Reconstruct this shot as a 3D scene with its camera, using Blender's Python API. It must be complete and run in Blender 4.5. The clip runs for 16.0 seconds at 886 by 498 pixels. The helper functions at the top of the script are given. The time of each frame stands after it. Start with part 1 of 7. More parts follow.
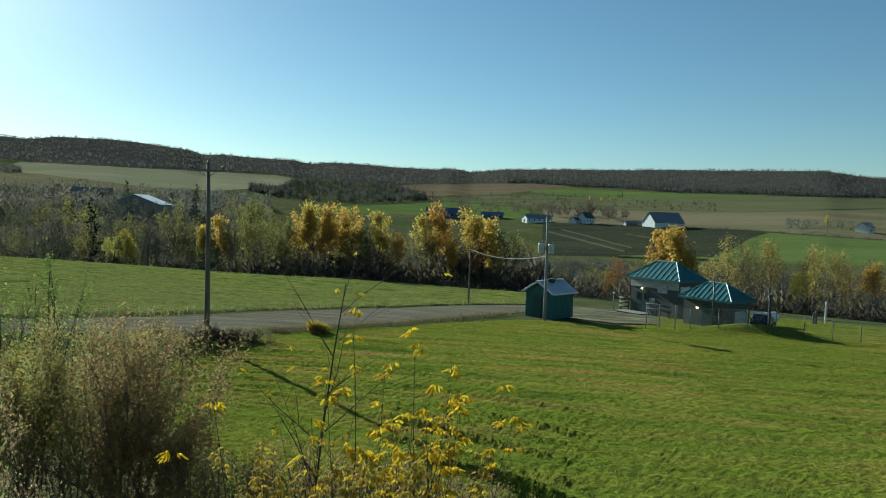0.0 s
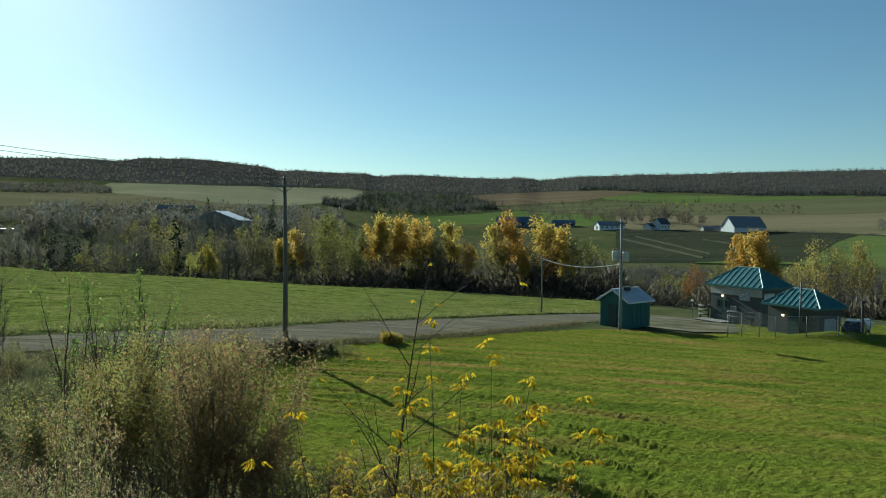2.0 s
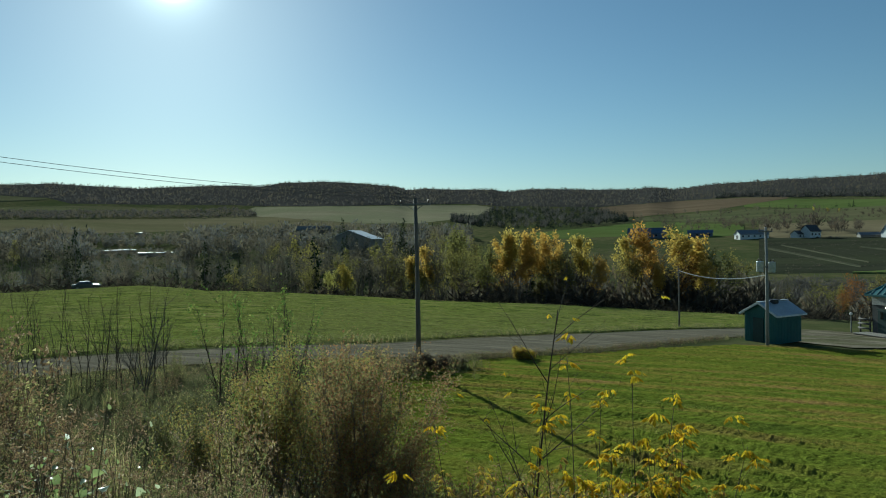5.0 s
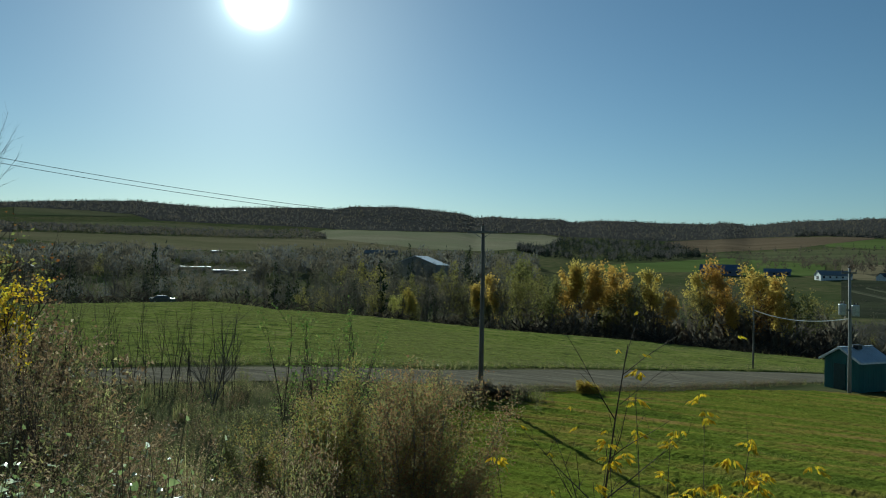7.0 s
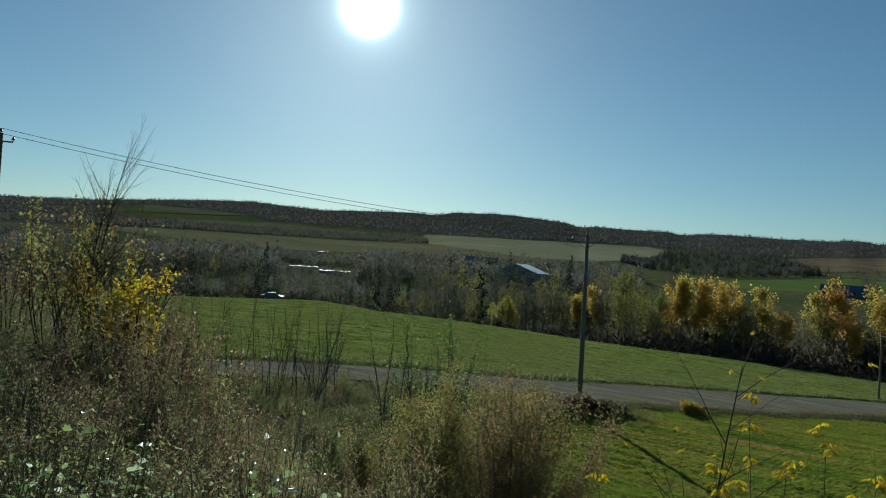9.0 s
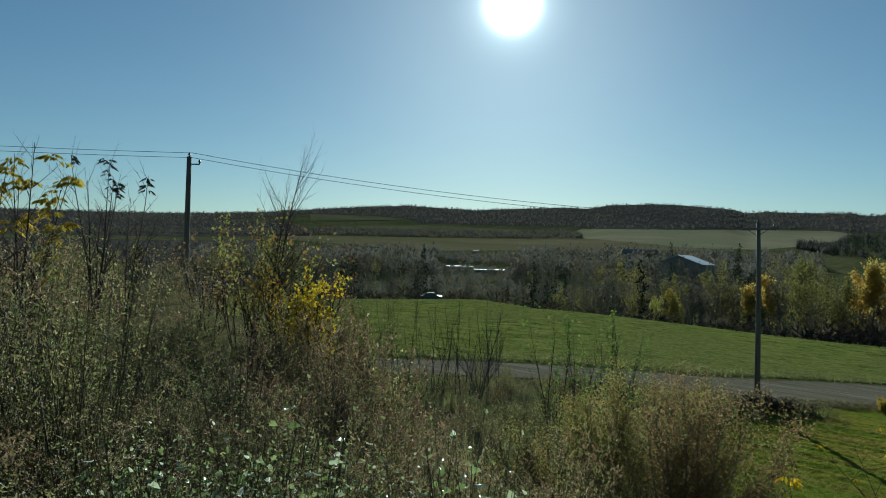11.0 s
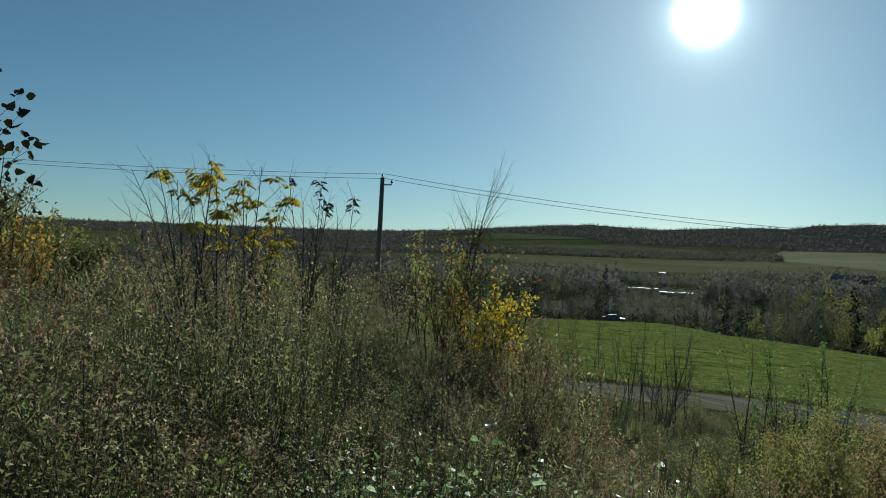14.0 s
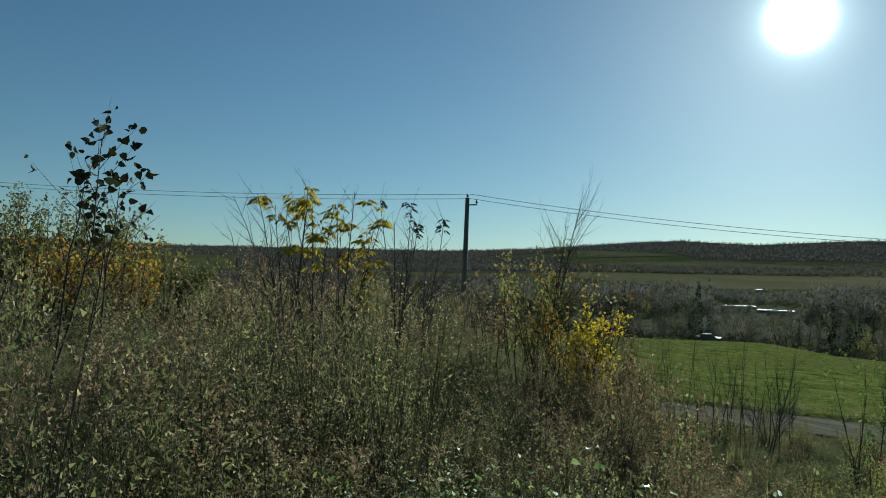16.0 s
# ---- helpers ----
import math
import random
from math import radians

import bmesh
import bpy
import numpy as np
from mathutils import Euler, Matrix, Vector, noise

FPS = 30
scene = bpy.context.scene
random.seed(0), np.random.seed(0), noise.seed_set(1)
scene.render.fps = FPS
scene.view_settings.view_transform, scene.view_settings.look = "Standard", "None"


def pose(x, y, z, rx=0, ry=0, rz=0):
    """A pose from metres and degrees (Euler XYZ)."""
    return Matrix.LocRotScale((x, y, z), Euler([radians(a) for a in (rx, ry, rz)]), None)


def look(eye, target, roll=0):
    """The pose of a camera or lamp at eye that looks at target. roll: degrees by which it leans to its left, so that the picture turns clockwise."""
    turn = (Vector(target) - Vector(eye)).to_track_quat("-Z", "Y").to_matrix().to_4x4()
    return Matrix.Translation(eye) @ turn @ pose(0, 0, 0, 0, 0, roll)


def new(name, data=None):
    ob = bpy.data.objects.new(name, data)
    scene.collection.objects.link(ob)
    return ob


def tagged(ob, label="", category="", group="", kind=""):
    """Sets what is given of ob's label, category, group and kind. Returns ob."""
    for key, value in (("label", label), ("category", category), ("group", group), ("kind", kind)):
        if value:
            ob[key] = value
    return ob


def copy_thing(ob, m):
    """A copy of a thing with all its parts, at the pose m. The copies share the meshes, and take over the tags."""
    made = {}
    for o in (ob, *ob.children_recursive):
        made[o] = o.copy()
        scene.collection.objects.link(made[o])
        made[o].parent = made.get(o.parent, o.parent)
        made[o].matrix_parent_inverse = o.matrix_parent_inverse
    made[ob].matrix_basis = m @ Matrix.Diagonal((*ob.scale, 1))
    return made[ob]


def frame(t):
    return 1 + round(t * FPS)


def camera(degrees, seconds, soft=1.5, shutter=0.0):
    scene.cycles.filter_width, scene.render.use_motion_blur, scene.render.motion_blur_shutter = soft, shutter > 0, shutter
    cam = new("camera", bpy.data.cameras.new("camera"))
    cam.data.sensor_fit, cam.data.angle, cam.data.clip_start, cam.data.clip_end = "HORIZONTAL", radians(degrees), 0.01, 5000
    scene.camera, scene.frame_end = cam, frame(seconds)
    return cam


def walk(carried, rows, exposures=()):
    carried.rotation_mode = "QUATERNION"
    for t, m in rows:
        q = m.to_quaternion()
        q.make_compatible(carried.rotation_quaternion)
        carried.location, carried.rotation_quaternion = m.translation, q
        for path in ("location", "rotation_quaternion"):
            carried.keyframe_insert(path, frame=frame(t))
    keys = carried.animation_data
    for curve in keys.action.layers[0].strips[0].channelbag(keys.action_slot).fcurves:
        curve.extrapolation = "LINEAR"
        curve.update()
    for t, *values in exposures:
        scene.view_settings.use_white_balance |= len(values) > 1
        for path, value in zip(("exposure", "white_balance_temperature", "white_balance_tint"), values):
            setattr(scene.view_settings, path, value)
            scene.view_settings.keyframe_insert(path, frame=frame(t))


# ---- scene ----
cam = camera(64.4, 16.0, 1.0)
EYE = 12.0
# seconds, x, y, yaw, pitch, lean to the right
ROWS = [
    (0.0, -0.000, -0.000, 0.00, -2.64, -1.88),
    (0.5, 0.006, -0.000, -0.68, -3.01, -2.41),
    (1.0, -0.008, -0.000, 0.96, -2.67, -2.67),
    (1.5, -0.031, -0.001, 3.73, -2.38, -1.31),
    (2.0, -0.048, -0.002, 5.79, -1.95, -0.62),
    (2.5, -0.070, -0.005, 8.47, -2.14, -0.97),
    (3.0, -0.083, -0.007, 10.06, -2.19, -0.92),
    (3.5, -0.087, -0.008, 10.55, -1.50, -2.43),
    (4.0, -0.103, -0.011, 12.55, -2.13, -1.26),
    (6.5, -0.161, -0.028, 19.88, 1.65, -0.38),
    (7.0, -0.174, -0.033, 21.53, 1.52, -1.35),
    (7.5, -0.191, -0.040, 23.73, 1.35, -2.03),
    (8.0, -0.208, -0.048, 26.01, 1.29, -2.50),
    (10.5, -0.293, -0.101, 38.09, 1.93, -2.81),
    (11.0, -0.319, -0.123, 42.20, 1.00, -1.36),
    (11.5, -0.328, -0.131, 43.67, 1.75, -2.00),
    (12.0, -0.342, -0.145, 46.05, 1.67, -2.35),
    (12.5, -0.360, -0.166, 49.37, 1.91, -2.46),
    (13.0, -0.373, -0.181, 51.78, 1.96, -2.60),
    (13.5, -0.387, -0.200, 54.59, 2.23, -2.74),
    (14.0, -0.397, -0.215, 56.83, 2.00, -2.79),
    (14.5, -0.405, -0.227, 58.49, 1.89, -2.89),
    (15.0, -0.412, -0.238, 60.15, 2.25, -3.13),
    (15.5, -0.421, -0.255, 62.47, 2.92, -2.38),
    (16.0, -0.426, -0.265, 63.78, 3.29, -2.22),
]


def held(x, y, yaw, pitch, lean):
    a, b = radians(yaw), radians(pitch)
    eye = Vector((x, y, EYE))
    return look(eye, eye + Vector((-math.sin(a) * math.cos(b), math.cos(a) * math.cos(b), math.sin(b))), -lean)


walk(cam, [(t, held(*row)) for t, *row in ROWS], [(0, 0.92, 5600, -14), (1.5, 0.89, 5600, -13.5), (4, 0.63, 5550, -13.5), (7, 0.3, 5450, -12), (11, 0.22, 5420, -12), (16, 0.3, 5450, -13)])

# ---- world and sun ----
SUN_AZ, SUN_EL = 37.0, 20.2
world = bpy.data.worlds.new("sky")
scene.world = world
world.use_nodes = True
wn, wl = world.node_tree.nodes, world.node_tree.links
wn.clear()
sky = wn.new("ShaderNodeTexSky")
sky.sky_type = "NISHITA"
sky.sun_disc = False
sky.sun_elevation, sky.sun_rotation = radians(SUN_EL), radians(-SUN_AZ)
sky.altitude, sky.air_density, sky.dust_density, sky.ozone_density = 200, 0.98, 0.19, 2.0
bg = wn.new("ShaderNodeBackground")
bg.inputs["Strength"].default_value = 0.048
wo = wn.new("ShaderNodeOutputWorld")
wl.new(sky.outputs[0], bg.inputs["Color"])
sun_dir = Vector((-math.sin(radians(SUN_AZ)) * math.cos(radians(SUN_EL)), math.cos(radians(SUN_AZ)) * math.cos(radians(SUN_EL)), math.sin(radians(SUN_EL))))
# the sun's bright aureole in the hazy air
ray_way = wn.new("ShaderNodeTexCoord")
dot = wn.new("ShaderNodeVectorMath")
dot.operation = "DOT_PRODUCT"
dot.inputs[1].default_value = sun_dir
wl.new(ray_way.outputs["Generated"], dot.inputs[0])
glow_sum = None
for power, gain in ((6500, 60.0), (900, 0.6), (60, 0.1), (8, 0.022)):
    base = wn.new("ShaderNodeMath")
    base.operation = "MAXIMUM"
    base.inputs[1].default_value = 0.0
    wl.new(dot.outputs["Value"], base.inputs[0])
    pw = wn.new("ShaderNodeMath")
    pw.operation = "POWER"
    pw.inputs[1].default_value = power
    wl.new(base.outputs[0], pw.inputs[0])
    ml = wn.new("ShaderNodeMath")
    ml.operation = "MULTIPLY_ADD"
    ml.inputs[1].default_value = gain
    wl.new(pw.outputs[0], ml.inputs[0])
    if glow_sum:
        wl.new(glow_sum, ml.inputs[2])
    else:
        ml.inputs[2].default_value = 0.0
    glow_sum = ml.outputs[0]
halo = wn.new("ShaderNodeBackground")
halo.inputs["Color"].default_value = (1.0, 0.97, 0.93, 1)
wl.new(glow_sum, halo.inputs["Strength"])
both = wn.new("ShaderNodeAddShader")
wl.new(bg.outputs[0], both.inputs[0])
wl.new(halo.outputs[0], both.inputs[1])
wl.new(both.outputs[0], wo.inputs["Surface"])
lamp = bpy.data.lights.new("sun", "SUN")
lamp.energy, lamp.angle, lamp.color = 5.0, radians(0.53), (1.0, 0.93, 0.82)
sun = new("sun", lamp)
sun.matrix_world = look(sun_dir * 100, (0, 0, 0))

# ---- materials ----
def nodes_of(name):
    m = bpy.data.materials.new(name)
    m.use_nodes = True
    t = m.node_tree
    t.nodes.clear()
    return m, t.nodes, t.links


def ramp(n, l, src, stops):
    r = n.new("ShaderNodeValToRGB")
    e = r.color_ramp.elements
    while len(e) < len(stops):
        e.new(0.5)
    for k, (p, c) in enumerate(stops):
        e[k].position, e[k].color = p, (*c, 1)
    l.new(src, r.inputs[0])
    return r.outputs[0]


def noise_tex(n, l, scale, detail=4, rough=0.6, stretch=None, coords="Object"):
    tc = n.new("ShaderNodeTexCoord")
    src = tc.outputs[coords]
    if stretch:
        mp = n.new("ShaderNodeMapping")
        mp.inputs["Scale"].default_value = stretch[:3]
        mp.inputs["Rotation"].default_value = (0, 0, radians(stretch[3] if len(stretch) > 3 else 0))
        l.new(src, mp.inputs[0])
        src = mp.outputs[0]
    t = n.new("ShaderNodeTexNoise")
    t.inputs["Scale"].default_value, t.inputs["Detail"].default_value, t.inputs["Roughness"].default_value = scale, detail, rough
    l.new(src, t.inputs["Vector"])
    return t.outputs["Fac"]


def mixed(n, l, a, b, fac, kind="MIX"):
    m = n.new("ShaderNodeMix")
    m.data_type, m.blend_type = "RGBA", kind
    for k, v in ((6, a), (7, b)):
        if isinstance(v, tuple):
            m.inputs[k].default_value = (*v, 1)
        else:
            l.new(v, m.inputs[k])
    if isinstance(fac, float):
        m.inputs[0].default_value = fac
    else:
        l.new(fac, m.inputs[0])
    return m.outputs[2]


def surface(name, stops, scale=3.0, fine=40.0, rough=0.8, bump=0.3, metal=0.0, stretch=None, fine_mix=0.35, far=None, dist=0.02, sheen=0.5, even=False):
    """Colour from a broad noise over the stops, broken by a fine noise, with fine relief."""
    m, n, l = nodes_of(name)
    c = ramp(n, l, noise_tex(n, l, scale, 5, 0.6, stretch), stops)
    f = noise_tex(n, l, fine, 4, 0.75, None if even else stretch)
    if far:
        g = noise_tex(n, l, far[0], 3, 0.5, far[2] if len(far) > 2 else None)
        c = mixed(n, l, c, far[1], ramp(n, l, g, [(0.42, (0, 0, 0)), (0.62, (0.75, 0.75, 0.75))]))
    c = mixed(n, l, c, ramp(n, l, f, [(0.3, (0.3, 0.3, 0.3)), (0.68, (1.15, 1.15, 1.15))]), fine_mix, "MULTIPLY")
    p = n.new("ShaderNodeBsdfPrincipled")
    p.inputs["Roughness"].default_value, p.inputs["Metallic"].default_value = rough, metal
    p.inputs["Specular IOR Level"].default_value = sheen
    l.new(c, p.inputs["Base Color"])
    if bump:
        b = n.new("ShaderNodeBump")
        b.inputs["Strength"].default_value, b.inputs["Distance"].default_value = bump, dist
        l.new(f, b.inputs["Height"])
        l.new(b.outputs[0], p.inputs["Normal"])
    o = n.new("ShaderNodeOutputMaterial")
    l.new(p.outputs[0], o.inputs["Surface"])
    return m


def leafy(name, stops, through_share=0.5, rough=0.8, gloss=0.05, per="island"):
    """Thin leaves: each one its own tint, letting part of the light through."""
    m, n, l = nodes_of(name)
    if per == "island":
        g = n.new("ShaderNodeNewGeometry").outputs["Random Per Island"]
    else:
        g = n.new("ShaderNodeObjectInfo").outputs["Random"]
    c = ramp(n, l, g, stops)
    if per != "island":
        g2 = n.new("ShaderNodeNewGeometry").outputs["Random Per Island"]
        c = mixed(n, l, c, ramp(n, l, g2, [(0.0, (0.7, 0.68, 0.6)), (1.0, (1.25, 1.2, 1.0))]), 0.8, "MULTIPLY")
    p = n.new("ShaderNodeBsdfPrincipled")
    p.inputs["Roughness"].default_value = rough
    p.inputs["Specular IOR Level"].default_value = gloss
    l.new(c, p.inputs["Base Color"])
    t = n.new("ShaderNodeBsdfTranslucent")
    l.new(c, t.inputs["Color"])
    s = n.new("ShaderNodeMixShader")
    s.inputs[0].default_value = through_share
    l.new(p.outputs[0], s.inputs[1])
    l.new(t.outputs[0], s.inputs[2])
    o = n.new("ShaderNodeOutputMaterial")
    l.new(s.outputs[0], o.inputs["Surface"])
    return m


def plain(name, colour, rough=0.6, metal=0.0, wear=0.35, scale=6.0, bump=0.1):
    d = tuple(v * 0.62 for v in colour)
    return surface(name, [(0.3, d), (0.65, colour)], scale, scale * 9, rough, bump, metal, fine_mix=wear, dist=0.01)


def glowing(name, colour, strength):
    m, n, l = nodes_of(name)
    e = n.new("ShaderNodeEmission")
    e.inputs["Color"].default_value, e.inputs["Strength"].default_value = (*colour, 1), strength
    o = n.new("ShaderNodeOutputMaterial")
    l.new(e.outputs[0], o.inputs["Surface"])
    return m


M_GROUND = surface("rough_pasture", [(0.3, (0.06, 0.06, 0.03)), (0.5, (0.10, 0.10, 0.045)), (0.7, (0.15, 0.12, 0.065))], 0.12, 2.5, 0.95, 0.6, far=(0.012, (0.06, 0.075, 0.03)), dist=0.1, sheen=0.0)
M_LAWN = surface("mown_grass", [(0.28, (0.085, 0.11, 0.019)), (0.46, (0.165, 0.195, 0.026)), (0.57, (0.25, 0.205, 0.042)), (0.67, (0.28, 0.185, 0.06))], 0.45, 4.5, 0.95, 1.0, stretch=(0.3, 1.7, 1, -8), fine_mix=0.9, far=(0.06, (0.15, 0.175, 0.024)), dist=0.12, sheen=0.0, even=True)
M_MEADOW = surface("meadow_grass", [(0.36, (0.065, 0.085, 0.026)), (0.45, (0.14, 0.165, 0.038)), (0.56, (0.195, 0.21, 0.052)), (0.66, (0.25, 0.225, 0.09))], 0.5, 1.9, 0.95, 1.0, stretch=(0.75, 1.2, 1, 15), fine_mix=0.9, far=(0.05, (0.165, 0.17, 0.055)), dist=0.15, sheen=0.0, even=True)
M_ROAD = surface("worn_road", [(0.3, (0.09, 0.08, 0.064)), (0.48, (0.15, 0.132, 0.1)), (0.6, (0.2, 0.172, 0.128)), (0.75, (0.24, 0.205, 0.152))], 1.4, 7.0, 0.95, 0.7, stretch=(0.12, 1.3, 1, 12), far=(0.25, (0.15, 0.132, 0.098), (0.3, 1.2, 1, 12)), fine_mix=0.6, dist=0.04, sheen=0.0, even=True)
M_GRAVEL = surface("yard_gravel", [(0.34, (0.07, 0.075, 0.035)), (0.44, (0.13, 0.112, 0.08)), (0.56, (0.2, 0.172, 0.13)), (0.68, (0.27, 0.235, 0.18))], 0.7, 6.0, 0.95, 0.6, stretch=(0.3, 1.2, 1, 55), far=(0.22, (0.095, 0.105, 0.042), (0.35, 1.2, 1, 55)), fine_mix=0.6, dist=0.03, sheen=0.0, even=True)
M_TAN = surface("cut_field", [(0.3, (0.21, 0.19, 0.12)), (0.6, (0.27, 0.24, 0.155))], 0.02, 0.5, 0.95, 0.2, stretch=(0.25, 1, 1, 5), far=(0.008, (0.2, 0.2, 0.115)), sheen=0.0)
M_BROWN = surface("ploughed_field", [(0.3, (0.13, 0.095, 0.06)), (0.6, (0.175, 0.13, 0.085))], 0.02, 0.4, 0.95, 0.2, stretch=(0.2, 1, 1, -4), sheen=0.0)
M_GREEN = surface("green_field", [(0.3, (0.09, 0.122, 0.036)), (0.6, (0.128, 0.16, 0.052))], 0.02, 0.25, 0.95, 0.2, stretch=(0.2, 1, 1, 4), far=(0.01, (0.115, 0.138, 0.045)), sheen=0.0)
M_TRACK = surface("rough_track", [(0.3, (0.06, 0.064, 0.042)), (0.6, (0.092, 0.09, 0.06))], 0.05, 0.5, 0.95, 0.2, sheen=0.0)
M_STUBBLE = surface("stubble_field", [(0.3, (0.14, 0.118, 0.068)), (0.6, (0.2, 0.165, 0.1))], 0.02, 0.3, 0.95, 0.2, stretch=(0.15, 1, 1, 10), far=(0.007, (0.125, 0.12, 0.06), (0.3, 1, 1, 20)), sheen=0.0)
M_ORCHARD = surface("olive_pasture", [(0.3, (0.085, 0.095, 0.045)), (0.6, (0.13, 0.128, 0.065))], 0.02, 0.3, 0.95, 0.2, stretch=(0.15, 1, 1, 12), far=(0.009, (0.14, 0.125, 0.07), (0.3, 1, 1, 15)), sheen=0.0)
# rough slope below the farm, its shadow put into the dark tones
M_SHADESLOPE = surface("shaded_rough_slope", [(0.3, (0.026, 0.03, 0.022)), (0.6, (0.05, 0.052, 0.034))], 0.03, 0.4, 0.95, 0.3, stretch=(0.2, 1, 1, -25), far=(0.02, (0.058, 0.062, 0.036), (0.15, 1, 1, -25)), sheen=0.0)
M_BARK = surface("grey_bark", [(0.3, (0.07, 0.064, 0.058)), (0.7, (0.15, 0.137, 0.124))], 3.0, 30.0, 0.95, 0.5, stretch=(4, 4, 0.6), sheen=0.05)
M_TWIG = surface("dark_twig", [(0.3, (0.045, 0.035, 0.03)), (0.7, (0.10, 0.08, 0.065))], 3.0, 40.0, 0.9, 0.3, sheen=0.1)
M_REDTWIG = surface("brown_twig", [(0.3, (0.1, 0.082, 0.068)), (0.7, (0.21, 0.175, 0.145))], 3.0, 40.0, 0.9, 0.3, sheen=0.1)
M_STEM = surface("dry_stem", [(0.3, (0.06, 0.045, 0.028)), (0.7, (0.14, 0.11, 0.065))], 6.0, 60.0, 0.8, 0.2, sheen=0.2)
M_POLE = surface("weathered_pole_wood", [(0.3, (0.09, 0.075, 0.06)), (0.7, (0.19, 0.16, 0.13))], 3.0, 40.0, 0.85, 0.5, stretch=(6, 6, 0.3))
M_GREYWOOD = surface("grey_board", [(0.3, (0.14, 0.125, 0.11)), (0.7, (0.26, 0.235, 0.2))], 2.0, 40.0, 0.85, 0.4, stretch=(5, 5, 0.5))
M_GREYPOLE = surface("grey_pole_wood", [(0.3, (0.2, 0.19, 0.175)), (0.7, (0.32, 0.3, 0.28))], 3.0, 40.0, 0.85, 0.5, stretch=(6, 6, 0.3))
M_GOLD = leafy("gold_leaves", [(0.0, (0.44, 0.27, 0.07)), (0.5, (0.5, 0.36, 0.09)), (1.0, (0.42, 0.36, 0.1))], 0.58, per="object")
M_ASPEN = leafy("aspen_leaves", [(0.0, (0.26, 0.21, 0.08)), (0.5, (0.36, 0.3, 0.1)), (1.0, (0.3, 0.22, 0.08))], 0.55, per="object")
M_PALEGOLD = leafy("pale_gold_leaves", [(0.0, (0.38, 0.3, 0.07)), (0.5, (0.46, 0.4, 0.1)), (1.0, (0.36, 0.36, 0.11))], 0.55, per="object")
M_OLIVE = leafy("olive_leaves", [(0.0, (0.13, 0.135, 0.05)), (0.5, (0.21, 0.19, 0.065)), (1.0, (0.17, 0.155, 0.065))], 0.5, per="object")
M_RUST = leafy("rust_leaves", [(0.0, (0.20, 0.085, 0.03)), (0.5, (0.27, 0.13, 0.04)), (1.0, (0.24, 0.16, 0.06))], 0.45, per="object")
M_DULL = leafy("late_leaves", [(0.0, (0.08, 0.074, 0.06)), (0.5, (0.105, 0.094, 0.072)), (1.0, (0.095, 0.095, 0.068))], 0.4, per="object")
M_NEEDLE = leafy("needles", [(0.0, (0.018, 0.032, 0.018)), (0.5, (0.028, 0.045, 0.022)), (1.0, (0.04, 0.05, 0.03))], 0.15, per="object")
M_WOOD_FAR = leafy("far_wood", [(0.0, (0.085, 0.082, 0.08)), (0.5, (0.1, 0.094, 0.088)), (0.95, (0.115, 0.1, 0.09)), (1.0, (0.16, 0.12, 0.075))], 0.45, 1.0, 0.0)
M_WOODFLOOR = surface("wood_floor", [(0.3, (0.06, 0.056, 0.052)), (0.7, (0.085, 0.078, 0.07))], 0.03, 0.4, 0.95, 0.2, sheen=0.0)
# a lighter far wood: the valley haze is put into its grey
M_HAZEWOOD_FAR = leafy("far_haze_wood", [(0.0, (0.1, 0.102, 0.098)), (0.5, (0.118, 0.116, 0.108)), (0.9, (0.13, 0.126, 0.1)), (1.0, (0.2, 0.18, 0.09))], 0.5, 1.0, 0.0)
M_BROWNWOOD_FAR = leafy("far_brown_wood", [(0.0, (0.11, 0.097, 0.076)), (0.6, (0.13, 0.115, 0.085)), (1.0, (0.16, 0.135, 0.085))], 0.5, 1.0, 0.0)
M_DUSKWOOD = leafy("dusky_wood", [(0.0, (0.075, 0.066, 0.055)), (0.6, (0.095, 0.08, 0.062)), (1.0, (0.12, 0.09, 0.06))], 0.5, 1.0, 0.0)
# undergrowth darkened by colour for the shade below the crowns
M_SHADE_UNDER = leafy("shade_undergrowth", [(0.0, (0.035, 0.031, 0.025)), (0.6, (0.055, 0.048, 0.037)), (1.0, (0.085, 0.068, 0.046))], 0.35, 1.0, 0.0)
M_CONIFER_FAR = leafy("far_conifer", [(0.0, (0.028, 0.036, 0.029)), (0.6, (0.036, 0.046, 0.036)), (1.0, (0.048, 0.056, 0.044))], 0.25, 1.0, 0.0)
M_YELLOW = leafy("yellow_leaves", [(0.0, (0.5, 0.27, 0.02)), (0.15, (0.6, 0.38, 0.02)), (0.5, (0.66, 0.46, 0.02)), (0.85, (0.5, 0.41, 0.03)), (1.0, (0.3, 0.3, 0.04))], 0.55)
M_SHRUBYELLOW = leafy("greenish_yellow_leaves", [(0.0, (0.55, 0.36, 0.025)), (0.35, (0.62, 0.44, 0.025)), (0.75, (0.52, 0.42, 0.035)), (1.0, (0.28, 0.29, 0.05))], 0.52)
M_OLIVEYELLOW = leafy("olive_yellow_leaves", [(0.0, (0.26, 0.21, 0.04)), (0.45, (0.46, 0.34, 0.04)), (0.8, (0.56, 0.41, 0.045)), (1.0, (0.12, 0.13, 0.03))], 0.5)
M_AMBER = leafy("amber_leaves", [(0.0, (0.36, 0.17, 0.03)), (0.5, (0.42, 0.26, 0.04)), (0.8, (0.27, 0.23, 0.05)), (1.0, (0.16, 0.17, 0.05))], 0.5)
M_BUSHLEAF = leafy("browning_leaves", [(0.0, (0.2, 0.105, 0.055)), (0.35, (0.26, 0.16, 0.075)), (0.7, (0.26, 0.21, 0.09)), (1.0, (0.16, 0.175, 0.07))], 0.55)
